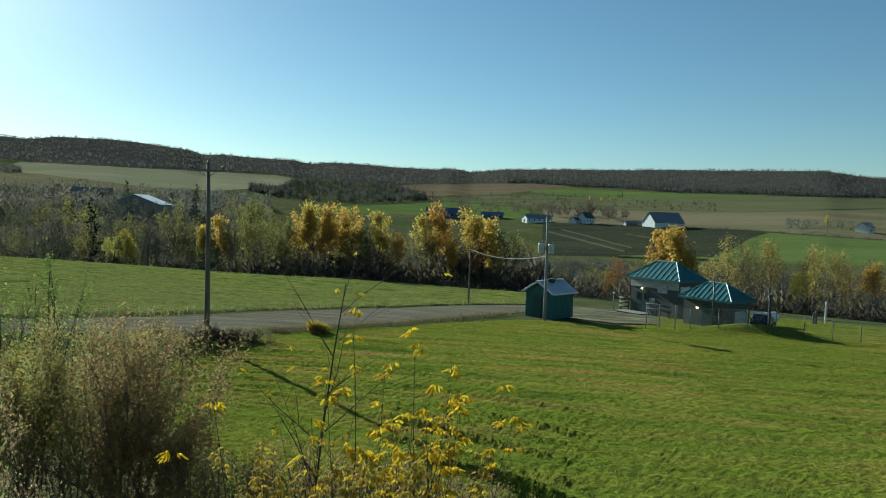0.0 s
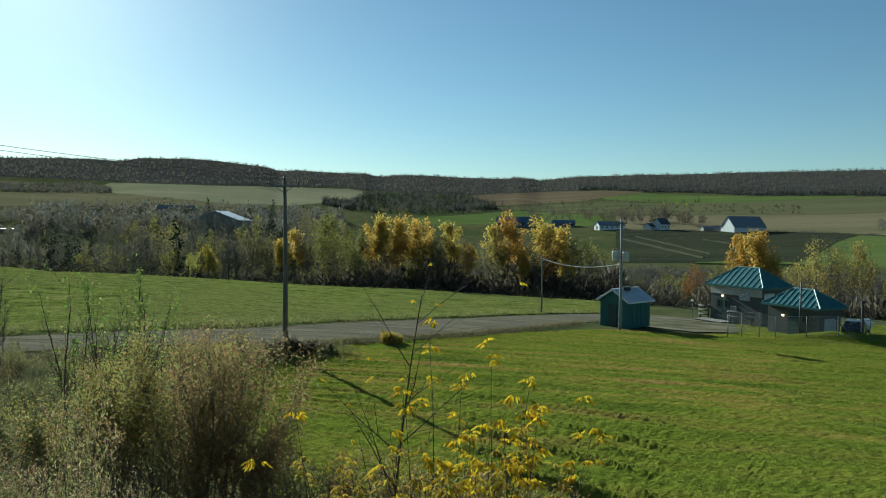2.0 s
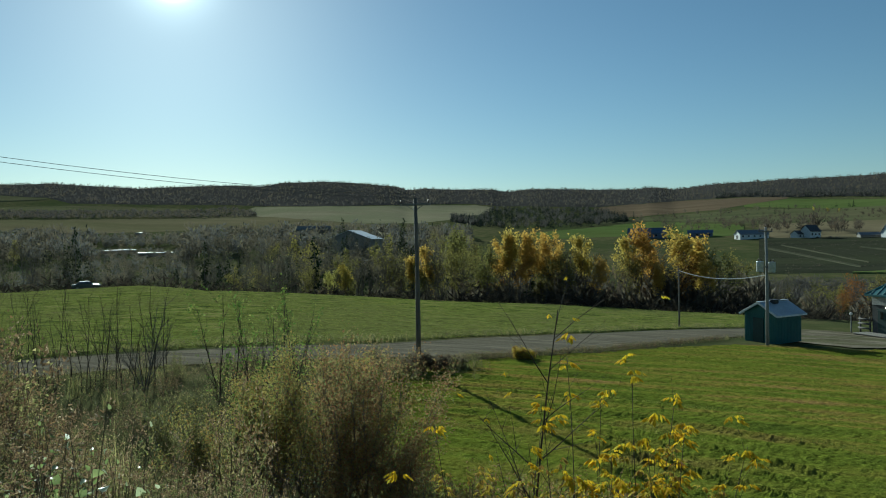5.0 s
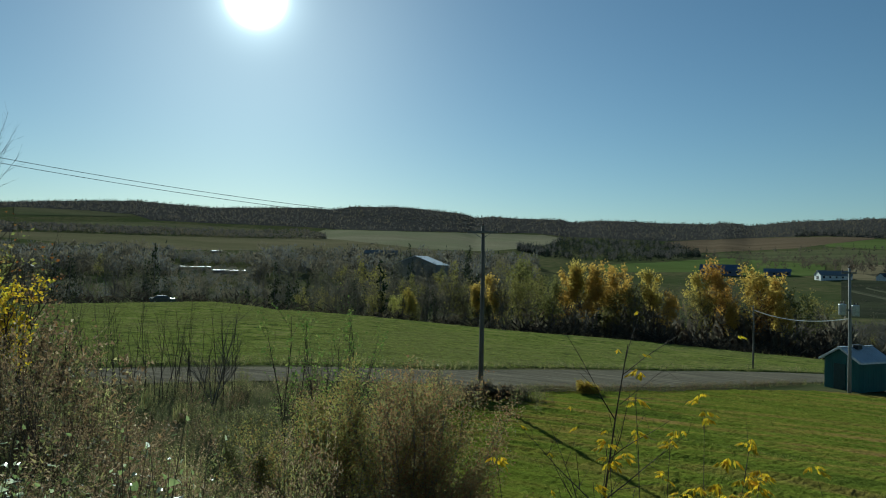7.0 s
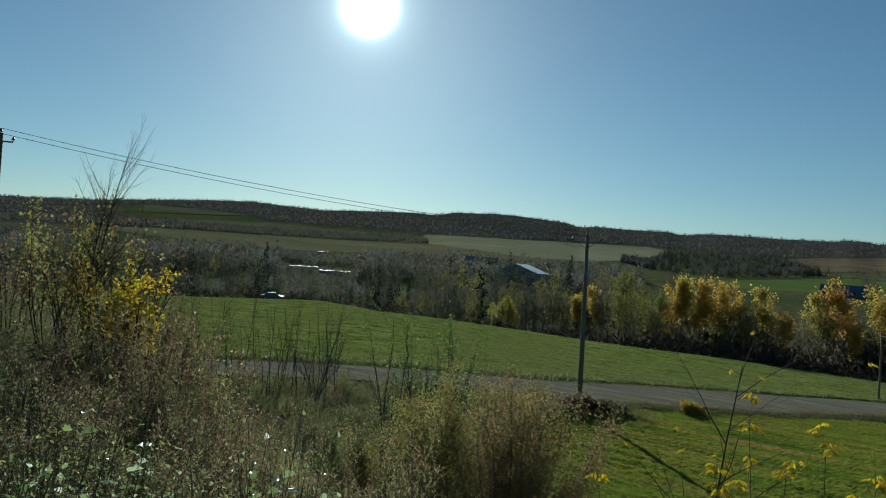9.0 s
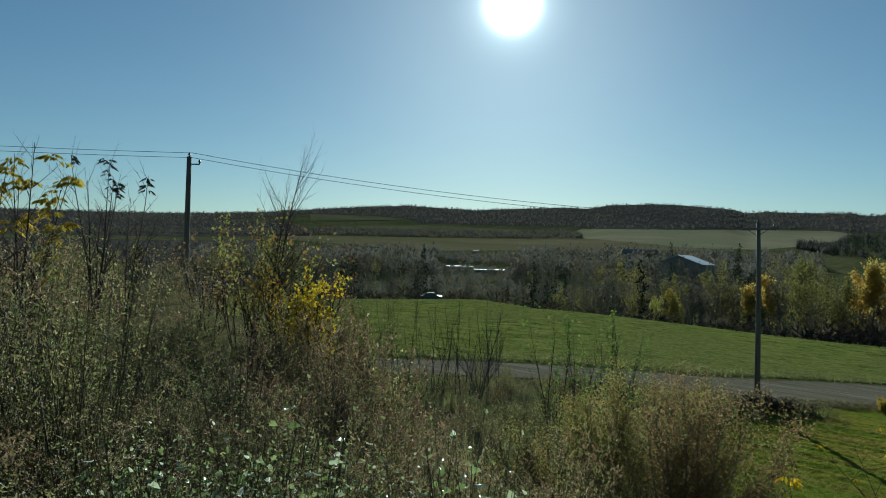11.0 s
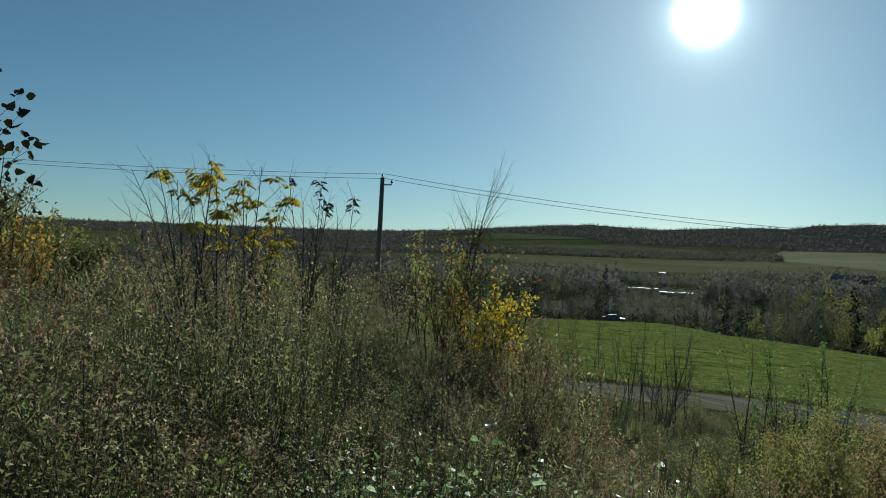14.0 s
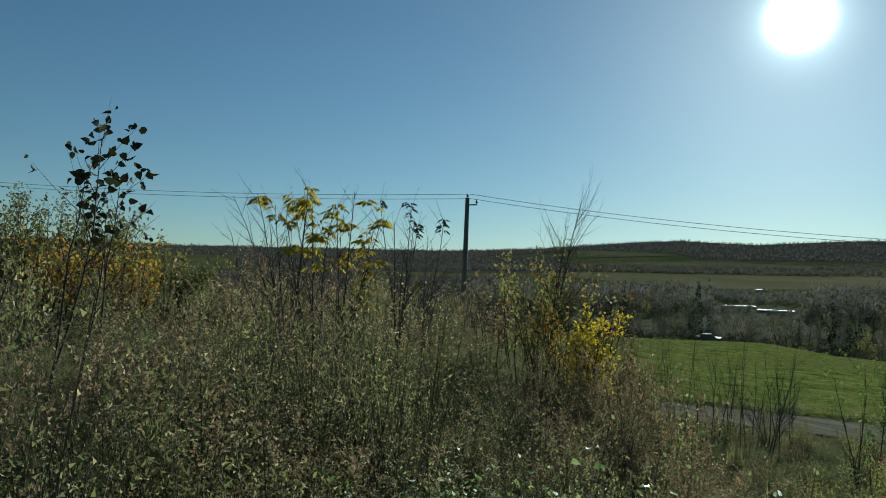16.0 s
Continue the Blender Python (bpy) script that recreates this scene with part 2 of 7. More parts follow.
M_BUSHOLIVE = leafy("yellowing_bush_leaves", [(0.0, (0.26, 0.14, 0.05)), (0.3, (0.3, 0.24, 0.075)), (0.7, (0.26, 0.25, 0.075)), (1.0, (0.15, 0.18, 0.055))], 0.5)
M_LOWYELLOW = leafy("fading_yellow_leaves", [(0.0, (0.22, 0.12, 0.05)), (0.3, (0.34, 0.22, 0.05)), (0.6, (0.5, 0.37, 0.045)), (0.85, (0.42, 0.37, 0.06)), (1.0, (0.18, 0.19, 0.05))], 0.5)
M_GREENLEAF = leafy("green_leaves", [(0.0, (0.08, 0.13, 0.03)), (0.6, (0.14, 0.2, 0.045)), (1.0, (0.27, 0.27, 0.08))], 0.5, rough=0.8, gloss=0.05)
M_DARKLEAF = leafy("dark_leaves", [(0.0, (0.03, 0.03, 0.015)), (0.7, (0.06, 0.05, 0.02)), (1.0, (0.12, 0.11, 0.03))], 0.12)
# glossy pale leaves; the whitest tints are sun glints put into the colour
M_GLINTLEAF = leafy("glint_leaves", [(0.0, (0.14, 0.19, 0.06)), (0.6, (0.28, 0.33, 0.13)), (0.9, (0.48, 0.52, 0.33)), (1.0, (0.8, 0.82, 0.72))], 0.5, rough=0.25, gloss=0.8)
M_WEED = leafy("weed_leaves", [(0.0, (0.09, 0.105, 0.042)), (0.5, (0.16, 0.165, 0.06)), (0.85, (0.24, 0.215, 0.085)), (1.0, (0.33, 0.27, 0.12))], 0.52, rough=0.6, gloss=0.1)
M_YELLOWGRASS = leafy("yellow_grass", [(0.0, (0.18, 0.19, 0.07)), (0.6, (0.32, 0.3, 0.115)), (1.0, (0.46, 0.38, 0.18))], 0.55, rough=0.45, gloss=0.3)
M_WEED_OLIVE = leafy("olive_weed_leaves", [(0.0, (0.085, 0.095, 0.04)), (0.6, (0.15, 0.15, 0.06)), (1.0, (0.27, 0.23, 0.09))], 0.45, rough=0.6, gloss=0.1)
M_WEED_BROWN = leafy("brown_weed_leaves", [(0.0, (0.115, 0.08, 0.045)), (0.6, (0.185, 0.125, 0.065)), (1.0, (0.28, 0.18, 0.085))], 0.42, rough=0.6, gloss=0.1)
M_DRYBRUSH = leafy("grey_brown_brush", [(0.0, (0.1, 0.085, 0.06)), (0.6, (0.15, 0.125, 0.085)), (1.0, (0.21, 0.17, 0.105))], 0.45)
M_PLUME = leafy("seed_plumes", [(0.0, (0.15, 0.1, 0.058)), (0.6, (0.24, 0.165, 0.095)), (0.93, (0.33, 0.25, 0.15)), (1.0, (0.5, 0.42, 0.28))], 0.5)
M_FLUFF = leafy("seed_fluff", [(0.0, (0.24, 0.17, 0.1)), (0.6, (0.34, 0.25, 0.15)), (1.0, (0.5, 0.43, 0.3))], 0.55)
M_DRYGRASS = leafy("dry_grass", [(0.0, (0.2, 0.18, 0.07)), (0.6, (0.29, 0.25, 0.11)), (1.0, (0.15, 0.19, 0.06))], 0.5)
M_BLADE = leafy("lawn_blades", [(0.0, (0.11, 0.14, 0.028)), (0.6, (0.23, 0.255, 0.048)), (1.0, (0.29, 0.265, 0.072))], 0.5, 1.0, 0.0)
M_CLAD = surface("green_cladding", [(0.3, (0.02, 0.09, 0.085)), (0.7, (0.032, 0.13, 0.12))], 1.0, 20.0, 0.5, 0.1, stretch=(3, 3, 0.3), fine_mix=0.25)
M_TEAL = surface("teal_roof_steel", [(0.3, (0.02, 0.085, 0.092)), (0.7, (0.03, 0.12, 0.127))], 0.8, 15.0, 0.4, 0.05, 0.0, fine_mix=0.2)
M_TEALTRIM = plain("teal_trim", (0.09, 0.23, 0.23), 0.5)
M_WHITEROOF = surface("galvanised_roof", [(0.3, (0.45, 0.47, 0.5)), (0.7, (0.6, 0.62, 0.65))], 1.0, 20.0, 0.5, 0.05, 0.5, fine_mix=0.15)
M_WHITE = plain("white_paint", (0.75, 0.75, 0.73), 0.6, wear=0.2)
M_STUCCO = plain("grey_stucco", (0.105, 0.104, 0.098), 0.9)
M_PALEWALL = plain("pale_wall", (0.5, 0.48, 0.43), 0.9)
M_DOOR = plain("dark_green_door", (0.02, 0.055, 0.05), 0.45)
M_DARK = plain("dark_metal", (0.03, 0.03, 0.032), 0.5)
M_STEEL = plain("galvanised_steel", (0.2, 0.205, 0.21), 0.75, 0.2)
M_TANK = plain("grey_tank", (0.6, 0.61, 0.62), 0.45, 0.1)
M_CERAMIC = plain("brown_porcelain", (0.09, 0.05, 0.04), 0.55)
M_BARNROOF = plain("dark_barn_roof", (0.2, 0.21, 0.225), 0.5)
M_BLUEROOF = plain("blue_grey_roof", (0.07, 0.11, 0.19), 0.5)
M_OLDBARN = plain("dark_old_boards", (0.1, 0.094, 0.086), 0.9)
# old boards of the valley barns, paled in colour for the haze
M_HAZEBOARD = plain("haze_boards", (0.24, 0.225, 0.2), 0.9)
M_LAMP = glowing("warm_lamp", (1.0, 0.72, 0.35), 3.0)
M_CABLE = plain("aluminium_cable", (0.55, 0.55, 0.55), 0.35, 0.8)
M_WIRE = plain("dull_wire", (0.10, 0.10, 0.10), 0.5, 0.6)
M_GLASS = plain("dark_window", (0.02, 0.024, 0.028), 0.08, wear=0.1)
M_RUBBER = plain("tyre_rubber", (0.02, 0.02, 0.02), 0.85)
M_CARPAINT = plain("silver_paint", (0.1, 0.105, 0.11), 0.25, 0.4)
M_DARKPAINT = plain("dark_blue_paint", (0.02, 0.03, 0.05), 0.25, 0.2)
M_PLASTIC = surface("greenhouse_film", [(0.3, (0.16, 0.165, 0.17)), (0.7, (0.22, 0.225, 0.23))], 0.5, 8.0, 0.6, 0.05, 0.0, fine_mix=0.1)

# ---- the lie of the land ----
CREST = ((-40, 106), (-20, 107), (-7, 101), (-1, 101), (4, 103), (8, 104), (13, 102), (17, 102), (21, 106), (25, 110), (29, 114), (32, 116), (35, 117), (37, 126), (39.5, 135), (43.5, 128), (48, 124), (51, 122), (62, 130), (100, 155))
# elevation of the wooded hilltops, in degrees, by azimuth
SKYLINE = ((-46, 2.6), (-36, 3.2), (-32, 3.55), (-30, 3.8), (-28.5, 4.1), (-26, 4.15), (-16, 4.14), (-12, 4.03), (-10, 4.08), (-5, 3.92), (-2, 3.65), (-1, 3.8), (0, 3.88), (0.5, 3.76), (4, 3.82), (7, 3.97), (9, 3.99), (10.5, 3.86), (11.5, 3.9), (12, 4.04), (14.5, 4.08), (17.5, 4.21), (19, 4.12), (19.5, 4.28), (20.5, 4.48), (23.5, 4.72), (25.5, 4.84), (29, 4.72), (30.5, 4.46), (32.5, 4.51), (35, 4.41), (37.5, 4.32), (39.5, 4.2), (42, 4.3), (45, 4.43), (48.5, 4.25), (52, 3.95), (56, 3.55), (60, 3.3), (64, 3.12), (72, 2.95), (80, 2.72), (84, 2.56), (110, 2.4))
RISE = ((0, 0), (280, 0), (450, 0.05), (700, 0.17), (1000, 0.33), (1300, 0.52), (1800, 1), (2600, 1.05), (4600, 1.0))


def ease(a, b, x):
    t = np.clip((x - a) / (b - a), 0, 1)
    return t * t * (3 - 2 * t)


def height(x, y):
    """Ground height: a weedy bank with a steep foot, a field shelf with the road, a creek valley and the hills beyond."""
    x, y = np.asarray(x, float), np.asarray(y, float)
    r = np.hypot(x, y)
    az = np.degrees(np.arctan2(-x, y))
    q, s = 0.545 * x + 0.839 * y, -0.839 * x + 0.545 * y
    qe = q + 0.0035 * np.clip(s, 0, 60) ** 2
    plateau = -1.55 + 0.04 * np.clip(s, 0, 18) - 5.2 * ease(19, 40, s) - 5 * ease(40, 90, s)
    d = 0.64 * x + 0.77 * y - 25
    field = -7.0 - 0.06 * 6 * np.log1p(np.exp(np.clip(d / 6, -30, 30)))
    near = plateau + (field - plateau) * ease(-1.5, 8.5, qe)
    rc = np.interp(az, *zip(*CREST))
    top = 1800 * np.tan(np.radians(np.interp(az, *zip(*SKYLINE))))
    far = -21 + (top + 21) * np.interp(r, *zip(*RISE))
    mound = 0.85 * np.exp(-((x - 27.6) / 4.2) ** 2 - ((y - 61.4) / 1.4) ** 2)
    return EYE + near + mound + (far - near) * ease(rc, rc + 50, r)


def polar(az, r):
    a = np.radians(az)
    return -np.sin(a) * r, np.cos(a) * r


def spot(az, r, lift=0.0):
    x, y = polar(az, r)
    return Vector((float(x), float(y), float(height(x, y)) + lift))


def reach(az, el):
    """How far off the far slope rises to the elevation el, as seen from the bank."""
    r = np.geomspace(230, 1790, 500)
    x, y = polar(az, r)
    e = np.degrees(np.arctan2(height(x, y) - EYE, r))
    return float(r[np.argmax(e >= el)]) if (e >= el).any() else 1790.0


def slope_line(*rows):
    """A line over the far slope: azimuth and elevation, turned into azimuth and distance."""
    az, el = zip(*rows)
    a = np.unique(np.concatenate([az, np.arange(math.ceil(az[0]), az[-1], 1.0)]))
    return tuple((float(q), reach(q, float(np.interp(q, az, el)))) for q in a)


# ---- mesh helpers ----
class Build:
    """Gathers faces for one mesh."""

    def __init__(self):
        self.v, self.f = [], []

    def add(self, verts, faces):
        k = len(self.v)
        self.v += [tuple(p) for p in verts]
        self.f += [tuple(i + k for i in f) for f in faces]
        return self

    def box(self, size, m=None, chamfer=0.0):
        x, y, z = (v / 2 for v in size)
        c = min(chamfer, x * 0.6, y * 0.6, z * 0.6)
        m = m or Matrix()
        if c <= 0:
            p = [(a * x, b * y, d * z) for d in (-1, 1) for a, b in ((-1, -1), (1, -1), (1, 1), (-1, 1))]
            f = [(3, 2, 1, 0), (4, 5, 6, 7), (0, 1, 5, 4), (1, 2, 6, 5), (2, 3, 7, 6), (3, 0, 4, 7)]
        else:
            ring = [(-x + c, -y), (x - c, -y), (x, -y + c), (x, y - c), (x - c, y), (-x + c, y), (-x, y - c), (-x, -y + c)]
            p, f = [], []
            for zz, k in ((-z, c), (-z + c, 0), (z - c, 0), (z, c)):
                p += [(a * (x - k) / x, b * (y - k) / y, zz) for a, b in ring]
            for j in range(3):
                for i in range(8):
                    f.append((j * 8 + i, j * 8 + (i + 1) % 8, j * 8 + 8 + (i + 1) % 8, j * 8 + 8 + i))
            f += [tuple(range(7, -1, -1)), tuple(range(24, 32))]
        return self.add([m @ Vector(q) for q in p], f)

    def tube(self, pts, radii, sides=8, caps=True):
        pts = [Vector(p) for p in pts]
        n = len(pts)
        v, f = [], []
        for i, p in enumerate(pts):
            d = (pts[min(i + 1, n - 1)] - pts[max(i - 1, 0)]).normalized()
            u = d.cross(Vector((0, 0, 1)) if abs(d.z) < 0.9 else Vector((1, 0, 0))).normalized()
            w = d.cross(u)
            for k in range(sides):
                a = 2 * math.pi * k / sides
                v.append(p + (u * math.cos(a) + w * math.sin(a)) * radii[i])
        for i in range(n - 1):
            for k in range(sides):
                f.append((i * sides + k, i * sides + (k + 1) % sides, (i + 1) * sides + (k + 1) % sides, (i + 1) * sides + k))
        if caps:
            f += [tuple(range(sides - 1, -1, -1)), tuple(range((n - 1) * sides, n * sides))]
        return self.add(v, f)

    def mesh(self, name, smooth=False):
        me = bpy.data.meshes.new(name)
        me.from_pydata(self.v, [], self.f)
        if smooth:
            me.polygons.foreach_set("use_smooth", [True] * len(me.polygons))
        me.update()
        return me


def part(name, b, material, parent=None, label="", smooth=False):
    me = b.mesh(name, smooth) if isinstance(b, Build) else b
    if material and not me.materials:
        me.materials.append(material)
    ob = new(name, me)
    if parent:
        ob.parent = parent
    if label:
        ob["label"] = label
    return ob


def thing(name, label, category, m=None, group="", kind=""):
    ob = new(name)
    ob.empty_display_size = 0.2
    if m is not None:
        ob.matrix_basis = m
    return tagged(ob, label, category, group, kind)


def tri_mesh(name, v, t, mats, mi=None, smooth=False):
    """A mesh of triangles from arrays."""
    me = bpy.data.meshes.new(name)
    v, t = np.asarray(v, np.float32), np.asarray(t, np.int32)
    me.vertices.add(len(v))
    me.vertices.foreach_set("co", v.ravel())
    me.loops.add(t.size)
    me.loops.foreach_set("vertex_index", t.ravel())
    me.polygons.add(len(t))
    me.polygons.foreach_set("loop_start", np.arange(0, t.size, 3, dtype=np.int32))
    for m in mats:
        me.materials.append(m)
    if mi is not None:
        me.polygons.foreach_set("material_index", np.asarray(mi, np.int32))
    if smooth:
        me.polygons.foreach_set("use_smooth", np.ones(len(t), bool))
    me.update(calc_edges=True)
    return me


def sheet(name, az, near, far, rows, material, lift, step=0.5, edge=0.0, ridge=0.0):
    """A piece of ground cover that follows the land between two distances, with a slightly ragged edge."""
    a = np.arange(az[0], az[1] + 1e-6, step)
    r0, r1 = np.interp(a, *zip(*near)), np.interp(a, *zip(*far))
    if edge:
        w = np.array([noise.noise(Vector((q * 1.7, 3.1, 0))) + 0.6 * noise.noise(Vector((q * 5.3, 8.1, 0))) for q in a])
        w2 = np.array([noise.noise(Vector((q * 1.5, 13.1, 4))) + 0.6 * noise.noise(Vector((q * 4.7, 2.1, 7))) for q in a])
        r0, r1 = r0 + edge * w, r1 + edge * w2
    k = np.linspace(0, 1, rows)
    rr = r0[:, None] * (r1 / r0)[:, None] ** k[None]
    x, y = polar(np.repeat(a[:, None], rows, 1), rr)
    z = height(x, y) + lift
    if ridge:
        near_foot = ease(40, 24, np.hypot(x, y))
        u, w = x * (0.1 + 0.45 * near_foot) + y * (1.0 - 0.17 * near_foot), x - 0.66 * y * near_foot
        row = ease(31, 25, np.hypot(x, y)) * ease(-15, -9, np.degrees(np.arctan2(-x, y))) * ease(7, 3, np.degrees(np.arctan2(-x, y)))
        flat = [1.3 * noise.noise(Vector((a * 1.5, b * 0.14, 2))) + 0.25 * noise.noise(Vector((p * 2.1, q * 2.1, 5))) + 0.45 * noise.noise(Vector((p * 4.6, q * 4.6, 8))) + 3.2 * c * max(0.0, math.sin(a * 4.4 + 2.0 * noise.noise(Vector((p * 0.2, q * 0.2, 6))))) ** 3 * min(1.0, max(0.0, 0.6 + 1.3 * noise.noise(Vector((a * 0.4, b * 0.1, 3))))) for p, q, a, b, c in zip(x.ravel(), y.ravel(), u.ravel(), w.ravel(), row.ravel())]
        z = z + ridge * (0.6 + np.array(flat).reshape(x.shape))
        z[:, 0] -= 0.16
    if lift > 0.2:
        z[:, 0] -= 1.5 * lift
    v = np.stack([x, y, z], -1).reshape(-1, 3)
    i, j = np.meshgrid(np.arange(len(a) - 1), np.arange(rows - 1), indexing="ij")
    p = (i * rows + j).ravel()
    t = np.concatenate([np.stack([p, p + 1, p + rows], -1), np.stack([p + 1, p + rows + 1, p + rows], -1)])
    t = t[:, [0, 2, 1]]
    return tagged(new(name, tri_mesh(name, v, t, [material], smooth=True)), kind="structure")


# ---- ground, fields and road ----
def make_ground():
    az = np.concatenate([np.arange(-48, 112, 0.5), np.arange(112, 312, 5.0)])
    r = np.concatenate([[0.02], np.geomspace(0.8, 60, 90), np.geomspace(62, 330, 90), np.geomspace(340, 1900, 90), np.geomspace(2000, 4600, 16)])
    x, y = polar(az[:, None], r[None])
    z = height(x, y)
    rough = np.array([[noise.noise(Vector((p * 0.9, q * 0.9, 0))) * 0.08 + noise.noise(Vector((p * 0.25, q * 0.25, 5))) * 0.12 for p, q in zip(a, b)] for a, b in zip(x, y)])
    z = z + np.where((r > 1) & (r < 14), rough, 0) - 0.02
    n = len(r)
    v = np.stack([x, y, z], -1).reshape(-1, 3)
    i, j = np.meshgrid(np.arange(len(az)), np.arange(n - 1), indexing="ij")
    p, q = (i * n + j).ravel(), (((i + 1) % len(az)) * n + j).ravel()
    t = np.concatenate([np.stack([p, q, p + 1], -1), np.stack([p + 1, q, q + 1], -1)])
    tagged(new("ground", tri_mesh("ground", v, t, [M_GROUND], smooth=True)), "rough autumn pasture and weedy bank running into far hills", "ground", kind="structure")


make_ground()
ROAD_NEAR = ((-8, 69), (-6.9, 67.5), (-1.8, 57.5), (3.7, 50), (10, 45.8), (17, 43.6), (21, 43), (30, 43.2), (37, 43.5), (46, 43.5), (60, 46))
ROAD_FAR = ((-8, 80), (-6.9, 77), (-1.8, 69.5), (3.7, 61.5), (10, 55.8), (17, 51.3), (22, 49.2), (30, 49.2), (37, 49.5), (46, 50), (60, 53))
tagged(sheet("road", (-8, 60), ROAD_NEAR, ROAD_FAR, 10, M_ROAD, 0.05, 0.5, 0.12), "grey worn gravel and asphalt country road", "road")
tagged(sheet("field", (-48, -17), ((-48, 64.5), (-17, 64.5)), ((-48, 98), (-17, 93)), 40, M_LAWN, 0.03, 0.5, 0.0, 0.06), "green lawn round the pump houses", "field")
tagged(sheet("field", (-48, 23), ((-48, 15), (-20, 14.5), (0, 14.5), (12, 17), (23, 26)), ((-48, 65), (-17, 65), (-14, 61.5), (-7, 59), (-1.8, 53.5), (3.7, 47.5), (10, 43.8), (17, 40.5), (23, 39.5)), 210, M_LAWN, 0.03, 0.2, 0.3, 0.085), "freshly mown green field with brownish patches", "field")
tagged(sheet("meadow", (-7.5, 62), ((-7.5, 80.5), (-6.9, 78), (-1.8, 70.8), (3.7, 62.8), (10, 57.2), (17, 52.6), (22, 50.5), (30, 50.4), (46, 51), (62, 54)), tuple((a, b + 12) for a, b in CREST), 90, M_MEADOW, 0.05, 0.3, 0.25, 0.045), "green meadow beyond the road, falling off at its far edge", "field")
tagged(sheet("yard", (-17.5, -7.6), ((-17.5, 67), (-14, 63.5), (-7.6, 66)), ((-17.5, 75), (-14, 82), (-7.6, 80)), 12, M_GRAVEL, 0.07, 0.5, 0.5), "pale gravel yard before the pump houses", "yard")
RIDGE_FOOT = slope_line((-46, 2.25), (-28.5, 2.25), (-24, 2.36), (-18, 2.42), (-14, 2.64), (-9.5, 2.74), (-7, 2.9), (-3, 2.76), (1, 2.58), (4, 2.4), (12, 2.7), (14, 2.9), (25, 2.86), (31, 2.88), (33, 2.95), (44, 3.0), (45.5, 3.42), (53, 3.5), (57, 3.05), (64, 2.5), (80, 2.0), (100, 1.6))
lift_far = 0.24
